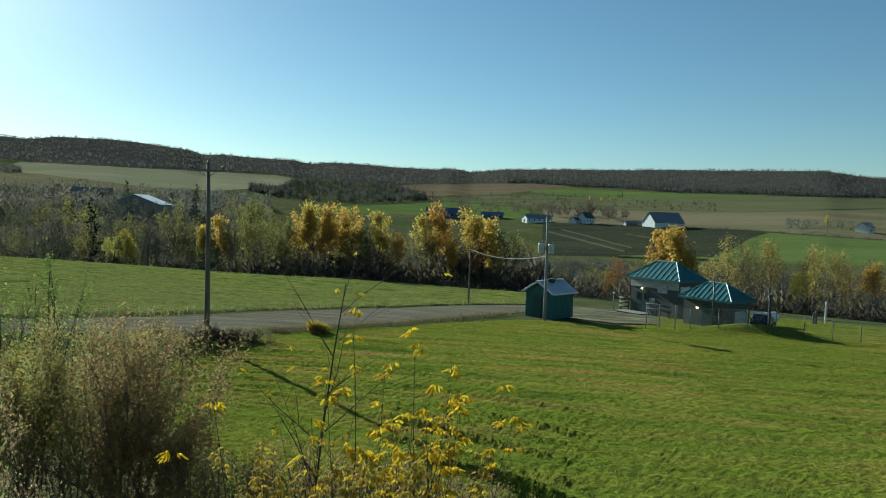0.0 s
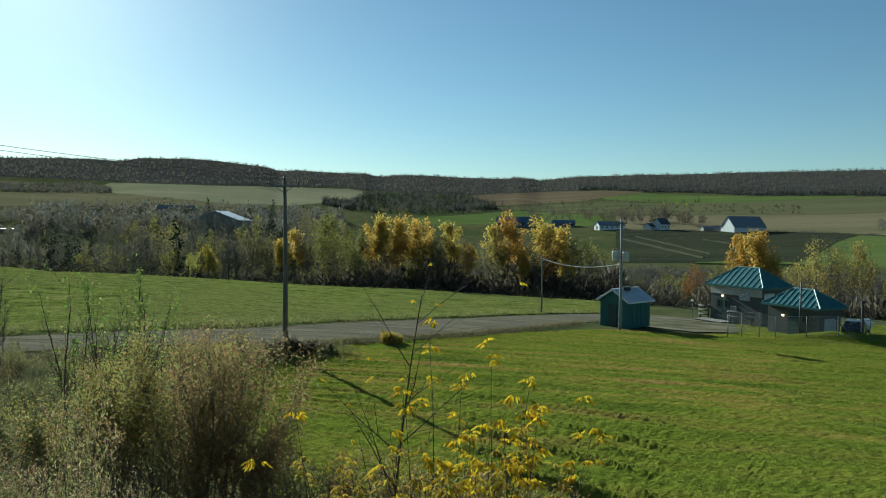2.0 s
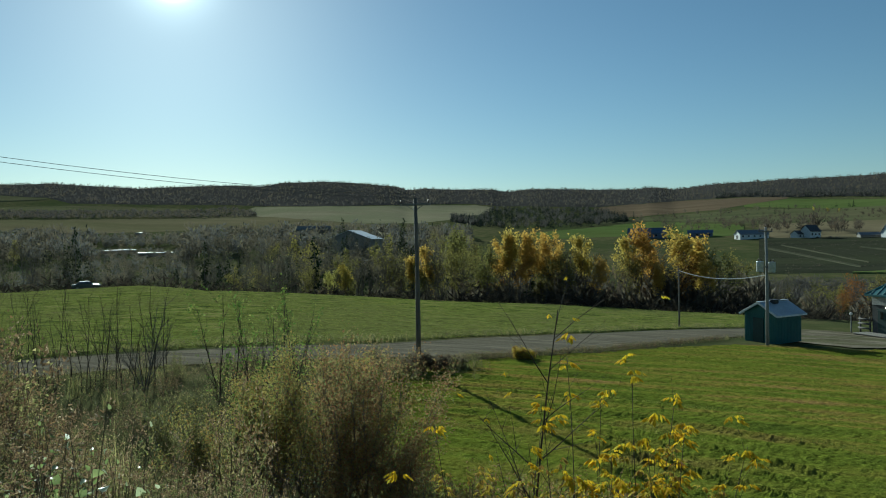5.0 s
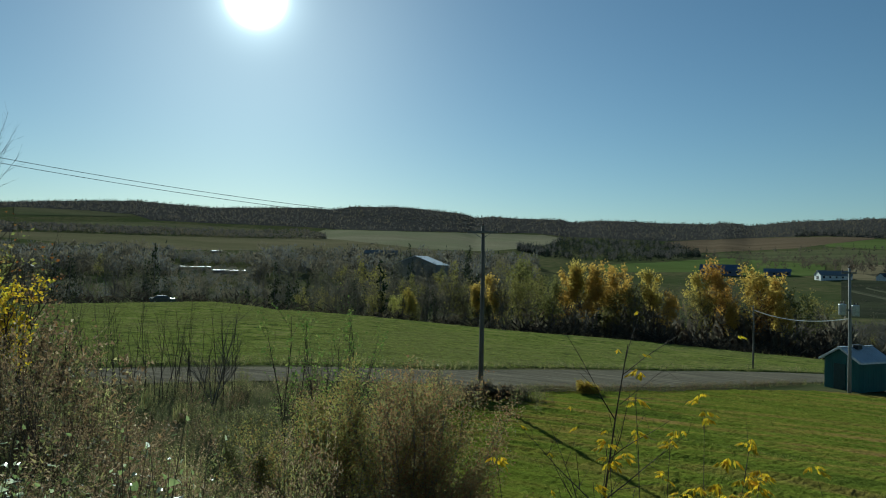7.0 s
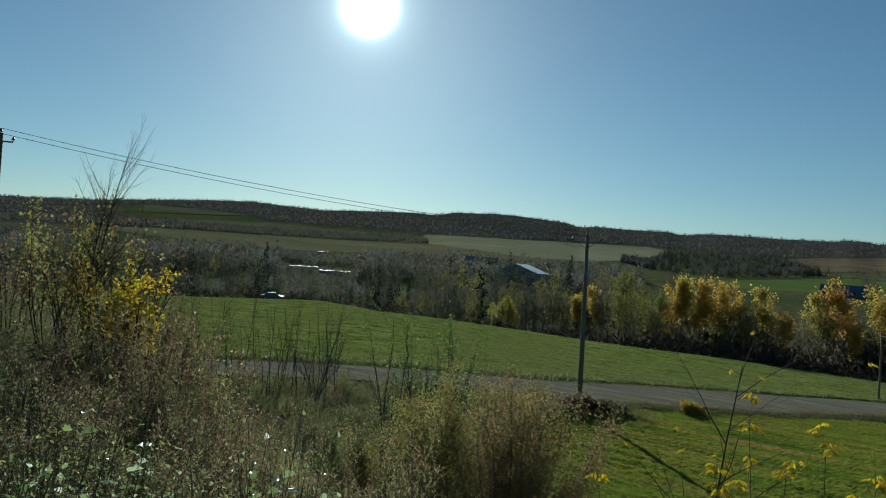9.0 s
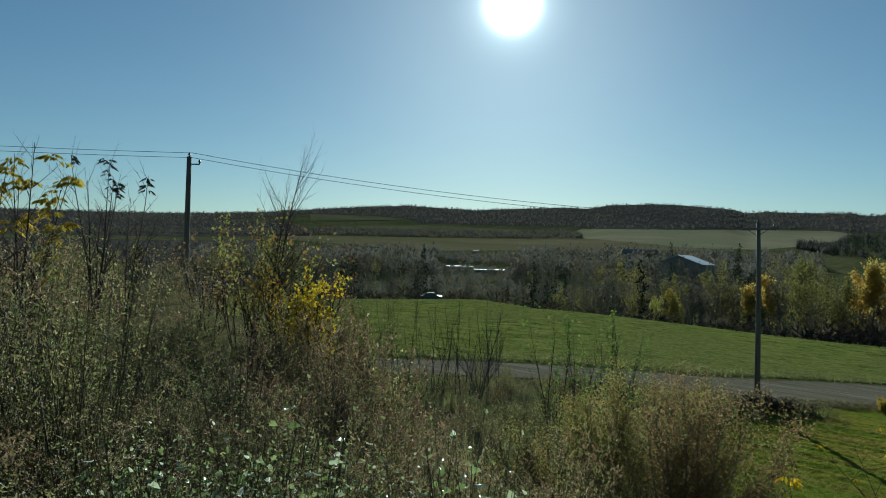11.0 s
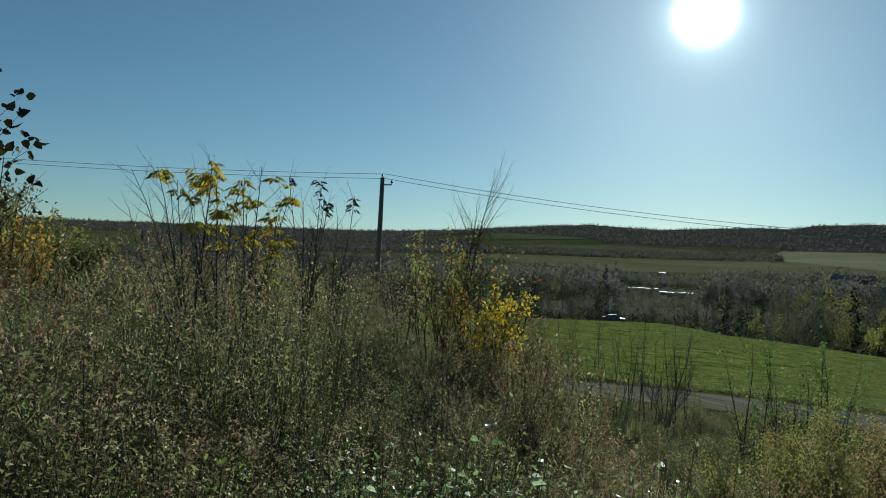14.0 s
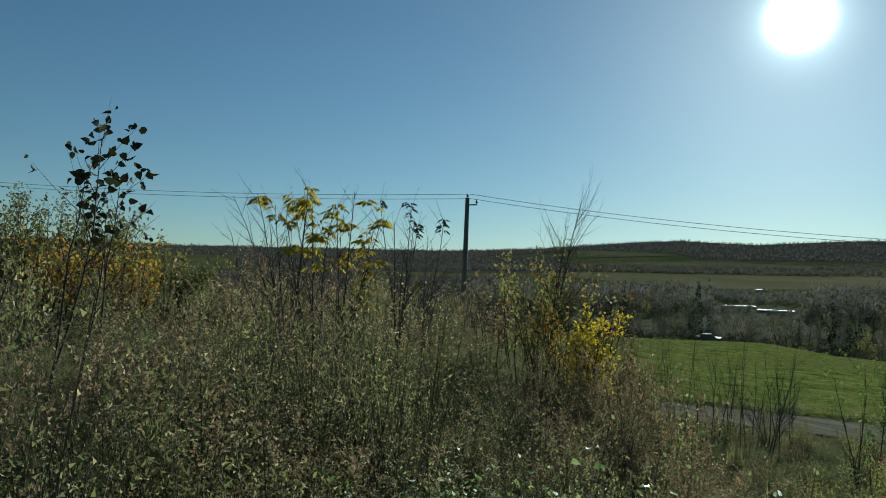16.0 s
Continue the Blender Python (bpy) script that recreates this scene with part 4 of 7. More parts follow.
# ---- far woods ----
def far_tree(seed, kind, fine=False):
    """A distant tree as a loose crown of leaf clumps: kind 0 evergreen, 1 broad, 2 low thicket of bare shoots, 3 bare tree of fine upright twigs."""
    g = np.random.default_rng(seed)
    if kind == 0:
        n = 30 if fine else 12
        f = np.linspace(0.05, 0.95, n)
        a = g.uniform(0, 6.28, n)
        r = 0.5 * (1 - f) ** 0.9
        p = np.stack([np.cos(a) * r * 0.3, np.sin(a) * r * 0.3, f], -1)
        d = np.stack([np.cos(a) * (1.1 - f), np.sin(a) * (1.1 - f), np.where(f > 0.85, 1.5, -0.15) + 0 * f], -1)
        size, wide = np.maximum(r * (0.95 if fine else 1.3), 0.12 if fine else 0.18), 0.6 if fine else 0.75
    elif kind == 1:
        n = 84 if fine else 13
        u = g.normal(0, 1, (n, 3))
        u /= np.linalg.norm(u, axis=1)[:, None]
        q = u * g.uniform(0.4, 1.0, n)[:, None] ** 0.5
        p = np.stack([q[:, 0] * 0.36, q[:, 1] * 0.36, 0.55 + q[:, 2] * 0.33], -1)
        d = np.stack([u[:, 0], u[:, 1], u[:, 2] + 0.5], -1)
        size, wide = g.uniform(0.09, 0.22, n) if fine else g.uniform(0.2, 0.4, n), 0.46 if fine else 0.6
        p[:3] = [[0, 0, 0], [0.02, 0, 0], [0, 0.02, 0]]
        d[:3] = [[0.05, 0, 1], [-0.2, 0.1, 1], [0.15, -0.2, 1]]
        size[:3] = 0.6
    elif kind == 3:
        n = 64
        a, f = g.uniform(0, 6.28, n), g.uniform(0, 1, n)
        rad = 0.3 * np.sin(np.pi * np.clip(f * 0.8 + 0.12, 0, 1)) * g.uniform(0, 1, n) ** 0.6
        p = np.stack([np.cos(a) * rad, np.sin(a) * rad, 0.25 + 0.6 * f], -1)
        d = np.stack([np.cos(a) * 0.6 + g.normal(0, 0.3, n), np.sin(a) * 0.6 + g.normal(0, 0.3, n), g.uniform(0.5, 1.3, n)], -1)
        size, wide = g.uniform(0.1, 0.27, n), 0.24
        p[:4], d[:4], size[:4] = [[0, 0, 0], [0.02, 0, 0], [0, 0.02, 0.1], [0, 0, 0.3]], [[0.02, 0, 1], [-0.1, 0.1, 1], [0.12, -0.1, 1], [0, 0.03, 1]], (0.75, 0.6, 0.6, 0.6)
    else:
        n = 40
        a = g.uniform(0, 6.28, n)
        p = np.stack([np.cos(a) * g.uniform(0, 0.4, n), np.sin(a) * g.uniform(0, 0.4, n), g.uniform(0, 0.35, n)], -1)
        d = np.stack([g.normal(0, 0.7, n), g.normal(0, 0.7, n), g.uniform(0.2, 1.0, n)], -1)
        p[:, 2] = g.uniform(0, 0.6, n)
        size, wide = g.uniform(0.15, 0.5, n), 0.12
    d = d / np.linalg.norm(d, axis=1)[:, None]
    out = g.normal(0, 1, (n, 3))
    if kind == 0:
        out = np.stack([np.cos(a), np.sin(a), 0.8 + 0 * a], -1) + out * 0.25
    elif kind == 1:
        out = np.stack([u[:, 0], u[:, 1], u[:, 2] + 0.3], -1) + out * 0.3
        d[3:] = (np.cross(out, g.normal(0, 1, (n, 3))) / np.linalg.norm(out, axis=1)[:, None])[3:]
        d /= np.linalg.norm(d, axis=1)[:, None]
        p[3:] -= d[3:] * np.asarray(size)[3:, None] * 0.5
    w = np.cross(d, out)
    w /= np.linalg.norm(w, axis=1)[:, None]
    s = np.asarray(size)[:, None] * np.ones((n, 1))
    wd = np.full((n, 1), wide * 0.5)
    if kind == 1:
        wd[:3] = 0.04
    if kind == 3:
        wd[:4] = 0.018
    mid = p + d * s * 0.5
    v = np.stack([p, mid + w * s * wd, p + d * s, mid - w * s * wd], 1).reshape(-1, 3)
    k = np.arange(n) * 4
    return v, np.concatenate([np.stack([k, k + 1, k + 2], -1), np.stack([k, k + 2, k + 3], -1)])


def scatter(name, protos, mats, place, label, category):
    """One mesh of many copies. place: rows of proto, x, y, z, turn, width, height."""
    V, T, I = [], [], []
    k = 0
    for pi in range(len(protos)):
        rows = place[place[:, 0] == pi]
        if not len(rows):
            continue
        v, t, mi = protos[pi]
        c, s = np.cos(rows[:, 4])[:, None], np.sin(rows[:, 4])[:, None]
        x = (v[None, :, 0] * c - v[None, :, 1] * s) * rows[:, 5:6] + rows[:, 1:2]
        y = (v[None, :, 0] * s + v[None, :, 1] * c) * rows[:, 5:6] + rows[:, 2:3]
        z = v[None, :, 2] * rows[:, 6:7] + rows[:, 3:4]
        V.append(np.stack([x, y, z], -1).reshape(-1, 3))
        T.append((t[None] + (np.arange(len(rows)) * len(v))[:, None, None] + k).reshape(-1, 3))
        I.append(np.tile(mi, len(rows)))
        k += len(rows) * len(v)
    me = tri_mesh(name, np.concatenate(V), np.concatenate(T), mats, np.concatenate(I))
    return tagged(new(name, me), label, category, kind="stuff")


def wood(seed, az, near, far, count, conifers, tall, name="woodland", label="bare brown woodland with dark evergreens on the far hills", mats=None, thicket=False, fine=False, bare=False, gap=(0, 0)):
    g = np.random.default_rng(seed)
    protos = [(*far_tree(seed * 10 + k, 0 if k < 3 else 2 if thicket else 3 if bare or (fine and k in (4, 6)) else 1, fine), None) for k in range(7)]
    protos = [(v, t, np.full(len(t), 1 if k < 3 else (2 if mats and len(mats) > 2 and k > 4 else 0))) for k, (v, t, _) in enumerate(protos)]
    a = g.uniform(az[0], az[1], count)
    r0, r1 = np.interp(a, *zip(*near)), np.interp(a, *zip(*far))
    r = np.sqrt(g.uniform(0, 1, count) * (r1 ** 2 - r0 ** 2) + r0 ** 2)
    x, y = polar(a, r)
    kind = np.where(g.uniform(0, 1, count) < conifers, g.integers(0, 3, count), g.integers(3, 7, count))
    h = tall * g.uniform(0.6, 1.15, count) * np.where(g.uniform(0, 1, count) < 0.03, 1.25, 1.0)
    w = h * np.where(kind < 3, 0.6, 1.3 if thicket else 0.95) * g.uniform(0.8, 1.2, count)
    place = np.stack([kind, x, y, height(x, y) - 0.5, g.uniform(0, 6.28, count), w, h], -1)
    return scatter(name, protos, mats or [M_WOOD_FAR, M_CONIFER_FAR], place[(a <= gap[0]) | (a >= gap[1])], label, "woodland")


HILL = [M_WOOD_FAR, M_CONIFER_FAR, M_BROWNWOOD_FAR]
VALLEY = [M_HAZEWOOD_FAR, M_CONIFER_FAR, M_BROWNWOOD_FAR]
wood(1, (-46, 100), RIDGE_FOOT, ((-46, 1950), (100, 1950)), 16500, 0.12, 7.0, mats=HILL)
wood(17, (-46, -5), RIDGE_FOOT, tuple((a, b * 1.05) for a, b in RIDGE_FOOT), 1500, 0.85, 10, label="dark evergreens along the foot of the far wood")
wood(2, (1.5, 15.5), slope_line((1.5, 1.25), (4, 0.9), (8.5, 0.75), (13, 1.0), (15.5, 1.5)), slope_line((1.5, 1.35), (3, 2.05), (4.5, 2.25), (9, 2.45), (12, 2.55), (13.4, 1.6), (15.5, 1.7)), 1500, 0.85, 10, label="dark evergreen wood on the far slope", fine=True)
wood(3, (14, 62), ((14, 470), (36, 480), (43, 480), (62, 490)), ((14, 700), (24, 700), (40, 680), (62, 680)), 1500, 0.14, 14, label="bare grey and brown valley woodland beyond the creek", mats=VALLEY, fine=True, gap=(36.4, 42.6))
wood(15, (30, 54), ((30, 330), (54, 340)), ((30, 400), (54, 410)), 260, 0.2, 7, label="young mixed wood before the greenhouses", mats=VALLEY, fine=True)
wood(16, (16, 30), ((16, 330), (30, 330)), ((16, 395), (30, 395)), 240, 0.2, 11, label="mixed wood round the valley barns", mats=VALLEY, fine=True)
wood(4, (31, 70), slope_line((31, 2.1), (33, 2.0), (36, 1.95), (52, 1.86), (62, 1.6), (70, 1.4)), slope_line((31, 2.3), (33, 2.7), (36, 2.45), (50, 2.4), (62, 2.0), (70, 1.9)), 4200, 0.3, 7, label="bare woodland across the far fields", mats=HILL)
wood(24, (53.5, 80), slope_line((53.5, 1.8), (62, 1.45), (80, 1.0)), slope_line((53.5, 2.4), (56, 2.75), (80, 2.3)), 1500, 0.3, 8, label="dark woodland beyond the crest of the bank", mats=HILL)
wood(5, (-21, 2), slope_line((-21, 1.05), (2, 1.0)), slope_line((-21, 1.7), (-12, 1.75), (2, 1.5)), 300, 0.04, 4.5, "young_trees", "rows of young bare trees on the far slope", [M_DUSKWOOD, M_CONIFER_FAR], fine=True)
wood(6, (-14, 5), slope_line((-14, 1.75), (-7, 1.7), (5, 1.2)), slope_line((-14, 1.95), (-7, 1.95), (5, 1.4)), 70, 0.6, 8, "hedge_trees", "scattered trees between far fields", [M_BROWNWOOD_FAR, M_CONIFER_FAR], fine=True)
wood(7, (-14.5, -8.6), slope_line((-14.5, 0.02), (-8.6, 0.05)), slope_line((-14.5, 0.4), (-8.6, 0.5)), 34, 0.08, 14, "farm_trees", "tall bare trees round the distant farm", [M_DUSKWOOD, M_CONIFER_FAR], fine=True, bare=True)
wood(18, (-8.6, -1), slope_line((-8.6, 0.3), (-1, 0.3)), slope_line((-8.6, 0.9), (-1, 1.0)), 60, 0.1, 9, "farm_trees", "bare trees along the far field edge", [M_DUSKWOOD, M_CONIFER_FAR], fine=True, bare=True)
wood(22, (-24, -8), slope_line((-24, -2.6), (-8, -2.8)), slope_line((-24, -0.5), (-8, -0.45)), 520, 0.05, 2.4, "scrub", "low scrub over the slope below the farm", [M_DUSKWOOD, M_CONIFER_FAR], True)
wood(8, (-36, -4), ((-36, 200), (-4, 200)), ((-36, 300), (-4, 330)), 1100, 0.03, 4.5, "scrub", "grey-brown scrub on the valley side", thicket=True)
wood(9, (57, 100), ((57, 220), (62, 180), (100, 150)), ((57, 900), (100, 900)), 3600, 0.22, 8, label="bare woodland beyond the crest of the bank", mats=[M_WOOD_FAR, M_CONIFER_FAR, M_DUSKWOOD])
wood(20, (-40, 36), tuple((a, b + 26) for a, b in CREST), tuple((a, b + 62) for a, b in CREST), 900, 0.02, 8.0, "creek_wood", "bare grey-brown trees behind the creek", [M_BROWNWOOD_FAR, M_CONIFER_FAR, M_DUSKWOOD], fine=True, bare=True)
wood(21, (-8, 14), tuple((a, b + 24) for a, b in CREST), tuple((a, b + 50) for a, b in CREST), 220, 0.02, 11, "creek_wood", "bare grey-brown trees behind the gold poplars", [M_BROWNWOOD_FAR, M_CONIFER_FAR, M_DUSKWOOD], fine=True, bare=True)
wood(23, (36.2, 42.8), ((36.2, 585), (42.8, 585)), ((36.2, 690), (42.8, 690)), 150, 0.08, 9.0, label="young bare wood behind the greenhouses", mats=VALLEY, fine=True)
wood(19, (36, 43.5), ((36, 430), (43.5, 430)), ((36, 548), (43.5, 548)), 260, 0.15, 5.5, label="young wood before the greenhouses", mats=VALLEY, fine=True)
# thickets whose dark colour carries the shade under the creek trees
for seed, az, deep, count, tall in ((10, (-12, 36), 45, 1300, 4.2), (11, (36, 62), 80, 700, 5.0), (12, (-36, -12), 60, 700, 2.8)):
    wood(seed, az, tuple((a, b + 10) for a, b in CREST), tuple((a, b + deep) for a, b in CREST), count, 0.06, tall, "undergrowth", "undergrowth beneath the creek trees with their shade put into its colour", [M_SHADE_UNDER, M_SHADE_UNDER], True)
wood(13, (-33, -26), slope_line((-33, -0.5), (-26, -0.3)), slope_line((-33, 0.1), (-26, 0.2)), 26, 0.2, 8, "farm_trees", "bare trees round the house at the stubble field", [M_HAZEWOOD_FAR, M_CONIFER_FAR], fine=True, bare=True)
wood(14, (-46, -10), slope_line((-46, -0.76), (-31, -0.68), (-22, -0.32), (-10, -0.3)), slope_line((-46, -0.72), (-31, -0.64), (-22, -0.28), (-10, -0.26)), 260, 0.1, 3, "hedge", "low bare hedge along the edge of the pasture", thicket=True)

# ---- utility poles and lines ----
def insulator(parent, p):
    b = Build().tube([(0, 0, 0), (0, 0, 0.06), (0, 0, 0.07), (0, 0, 0.12), (0, 0, 0.13), (0, 0, 0.2)], [0.02, 0.02, 0.07, 0.06, 0.05, 0.03], 10)
    ob = part("insulator", b, M_CERAMIC, parent, "brown porcelain insulator", True)
    ob.matrix_basis = Matrix.Translation(p)
    return ob


def utility_pole(base, top, radius, label, arm=None, arm_turn=0.0, tanks=(), material=M_POLE):
    ob = thing("utility_pole", label, "utility pole", Matrix.Translation(base), "poles of the power line")
    h = Vector(top) - Vector(base)
    b = Build().tube([Vector((0, 0, -0.6)), h * 0.33 + Vector((0.02, 0, 0)), h * 0.66 + Vector((0.03, 0.01, 0)), h], [radius, radius * 0.87, radius * 0.74, radius * 0.62], 14)
    part("shaft", b, material, ob, smooth=True)
    turn = Matrix.Rotation(radians(arm_turn), 4, "Z")
    if arm:
        z = h.length - 0.35
        c = h * (z / h.length)
        part("crossarm", Build().box((arm, 0.1, 0.12), Matrix.Translation(c) @ turn @ Matrix.Translation((0, -radius * 0.9, 0)), 0.012), M_GREYWOOD, ob)
        for sx in (-1, 1):
            part("brace", Build().tube([c + turn @ Vector((sx * arm * 0.3, -radius * 1.1, -0.02)), c + turn @ Vector((sx * 0.05, -radius, -0.32))], [0.018, 0.018], 6), M_STEEL, ob)
            insulator(ob, c + turn @ Vector((sx * arm * 0.45, -radius * 0.9, 0.06)))
    insulator(ob, h + Vector((0, 0, -0.01)))
    for dx, dz, r, hh in tanks:
        t = h + Vector((0, 0, dz)) + turn @ Vector((dx, -0.12, 0))
        tank = part("transformer", Build().tube([(0, 0, -hh / 2), (0, 0, -hh / 2 + 0.04), (0, 0, hh / 2 - 0.05), (0, 0, hh / 2), (0, 0, hh / 2 + 0.05)], [r * 0.93, r, r, r * 1.06, r * 0.3], 16), M_TANK, ob, "grey oil-filled transformer", True)
        tank.matrix_basis = Matrix.Translation(t)
        for s in (-0.4, 0.4):
            bu = part("bushing", Build().tube([(0, 0, 0), (0, 0, 0.08), (0, 0, 0.1), (0, 0, 0.25)], [0.03, 0.03, 0.05, 0.015], 8), M_CERAMIC, tank, smooth=True)
            bu.matrix_basis = Matrix.Translation((s * r, 0, hh / 2))
        part("bracket", Build().box((abs(dx) + 0.1, 0.06, 0.08), Matrix.Translation(h + Vector((0, 0, dz)) + turn @ Vector((dx / 2, -0.1, 0)), ), 0.01), M_STEEL, ob)
    return ob


def up(x, y, z):
    return Vector((x, y, EYE + z))


def on(x, y, lift=0.0):
    return Vector((x, y, float(height(x, y)) + lift))


P1, P1T = on(-12.35, 36.95), up(-12.4, 36.9, 2.35)
P2, P2T = on(8.86, 59.9), up(8.8, 59.9, 0.67)
P3, P3T = on(2.86, 73.9), up(2.86, 73.9, -3.1)
P4, P4T = on(-30.95, 15.9), up(-30.83, 15.95, 4.55)
P5, P5T = on(-52, -9), up(-52, -9, 5.4)
utility_pole(P1, P1T, 0.15, "tall weathered wooden utility pole with a crossarm beside the road", 1.7, 8)
utility_pole(P2, P2T, 0.14, "weathered wooden pole with two transformers beside the green shed", 1.0, -20, ((-0.42, -3.1, 0.26, 0.8), (0.45, -3.15, 0.26, 0.8)), M_GREYPOLE)
utility_pole(P3, P3T, 0.1, "short thin wooden pole at the edge of the meadow")
p4 = utility_pole(P4, P4T, 0.17, "dark wooden pole leaning slightly behind the weedy crest")
part("bracket", Build().box((0.5, 0.06, 0.06), Matrix.Translation(P4T - P4 + Vector((0.2, 0.15, -0.35))) @ Matrix.Rotation(radians(38), 4, "Z"), 0.01), M_STEEL, p4)
insulator(p4, P4T - P4 + Vector((0.4, 0.3, -0.33)))
utility_pole(P5, P5T, 0.15, "wooden utility pole further along the line")


def line(a, b, sag, radius, label, material=M_WIRE):
    pts = [a.lerp(b, k / 24) - Vector((0, 0, 4 * sag * (k / 24) * (1 - k / 24))) for k in range(25)]
    return tagged(part("power_line", Build().tube(pts, [radius] * 25, 5), material), label, "cable", "wires of the power line")


for da, db in ((0.18, 0.18), (-0.04, -0.04)):
    line(P4T + Vector((0.1, 0.1, da)), P1T + Vector((0.3 if da < 0 else 0, 0, db)), 0.5, 0.011, "thin overhead wire between two poles")
    line(P4T + Vector((0.1, 0.1, da)), P5T + Vector((0, 0, da)), 0.35, 0.011, "thin overhead wire running over the bank")
line(P2T + Vector((0, 0, -3.75)), P3T + Vector((0, 0, -0.25)), 0.55, 0.035, "pale sagging service cable beside the shed", M_CABLE)


# ---- buildings ----
def frame_of(corner, ax):
    """Local axes at a ground corner: x along ax, y to its left, z up."""
    ax = Vector((ax[0], ax[1], 0)).normalized()
    m = Matrix(((ax.x, -ax.y, 0, corner[0]), (ax.y, ax.x, 0, corner[1]), (0, 0, 1, corner[2]), (0, 0, 0, 1)))
    return m


def shed():
    # x runs along the gable front, y along the ridge
    m = frame_of(on(9.75, 61.55, -0.05), (-0.72, 0.69))
    w, dp, h, rise, oh = 2.9, 3.3, 2.4, 0.85, 0.3
    ob = thing("shed", "small dark green shed with a pale metal gable roof", "shed", m)
    b = Build()
    for z0, x0, x1, ya, yb in ((0, 0, w, -0.08, 0), (0, 0, w, -dp, -dp + 0.08)):
        b.add([(x0, ya, 0), (x1, ya, 0), (x1, ya, h), (w / 2, ya, h + rise), (x0, ya, h), (x0, yb, 0), (x1, yb, 0), (x1, yb, h), (w / 2, yb, h + rise), (x0, yb, h)],
              [(0, 1, 2, 3, 4), (9, 8, 7, 6, 5), (0, 5, 6, 1), (1, 6, 7, 2), (2, 7, 8, 3), (3, 8, 9, 4), (4, 9, 5, 0)])
    for x in (0.04, w - 0.04):
        b.box((0.08, dp - 0.16, h), Matrix.Translation((x, -dp / 2, h / 2)))
    part("wall", b, M_CLAD, ob)
    # vertical cladding ribs
    for k in range(15):
        part("batten", Build().box((0.03, 0.025, h - 0.05), Matrix.Translation((0.1 + k * 0.193, 0.012, h / 2)), 0.006), M_CLAD, ob)
    for k in range(17):
        part("batten", Build().box((0.025, 0.03, h - 0.05), Matrix.Translation((-0.012, -0.1 - k * 0.193, h / 2)), 0.006), M_CLAD, ob)
    for s in (-1, 1):
        half = w / 2 + oh
        ln = math.hypot(half, rise * half / (w / 2))
        ang = math.atan2(rise, w / 2) * s
        c = Vector((w / 2 + s * half / 2, -dp / 2, h + rise - rise * half / w + 0.07))
        slope = part("roof_slope", Build().box((ln, dp + 2 * oh, 0.06), Matrix.Translation(c) @ Matrix.Rotation(ang, 4, "Y"), 0.01), M_WHITEROOF, ob, "pale galvanised roof sheet")
        for k in range(13):
            part("seam", Build().box((ln, 0.03, 0.03), Matrix.Translation(c + Vector((0, -dp / 2 - oh + 0.15 + k * (dp + 2 * oh - 0.3) / 12, 0))) @ Matrix.Rotation(ang, 4, "Y") @ Matrix.Translation((0, 0, 0.044)), 0.006), M_WHITEROOF, slope)
        part("bargeboard", Build().box((ln, 0.03, 0.16), Matrix.Translation(c + Vector((0, dp / 2 + oh + 0.016, -0.03))) @ Matrix.Rotation(ang, 4, "Y"), 0.005), M_WHITE, ob)
    part("ridge_cap", Build().box((0.3, dp + 2 * oh, 0.05), Matrix.Translation((w / 2, -dp / 2, h + rise + 0.1)), 0.015), M_WHITEROOF, ob)
    vent = part("roof_vent", Build().box((0.45, 0.55, 0.3), Matrix.Translation((w / 2 - 0.35, -dp * 0.42, h + rise + 0.05)), 0.04), M_DARK, ob, "dark roof vent box")
    part("vent_cap", Build().box((0.6, 0.7, 0.05), Matrix.Translation((w / 2 - 0.35, -dp * 0.42, h + rise + 0.23)), 0.015), M_DARK, vent)
    part("fascia", Build().box((0.04, dp + 2 * oh, 0.14), Matrix.Translation((-oh - 0.02, -dp / 2, h - 0.14)), 0.005), M_WHITE, ob)
    d = part("door", Build().box((0.95, 0.05, 2.0), Matrix.Translation((w * 0.55, 0.045, 1.02)), 0.01), M_DOOR, ob)
    part("door_handle", Build().tube([(w * 0.55 + 0.38, 0.08, 1.0), (w * 0.55 + 0.38, 0.13, 1.0)], [0.02, 0.03], 8), M_STEEL, d)
    return ob


shed()


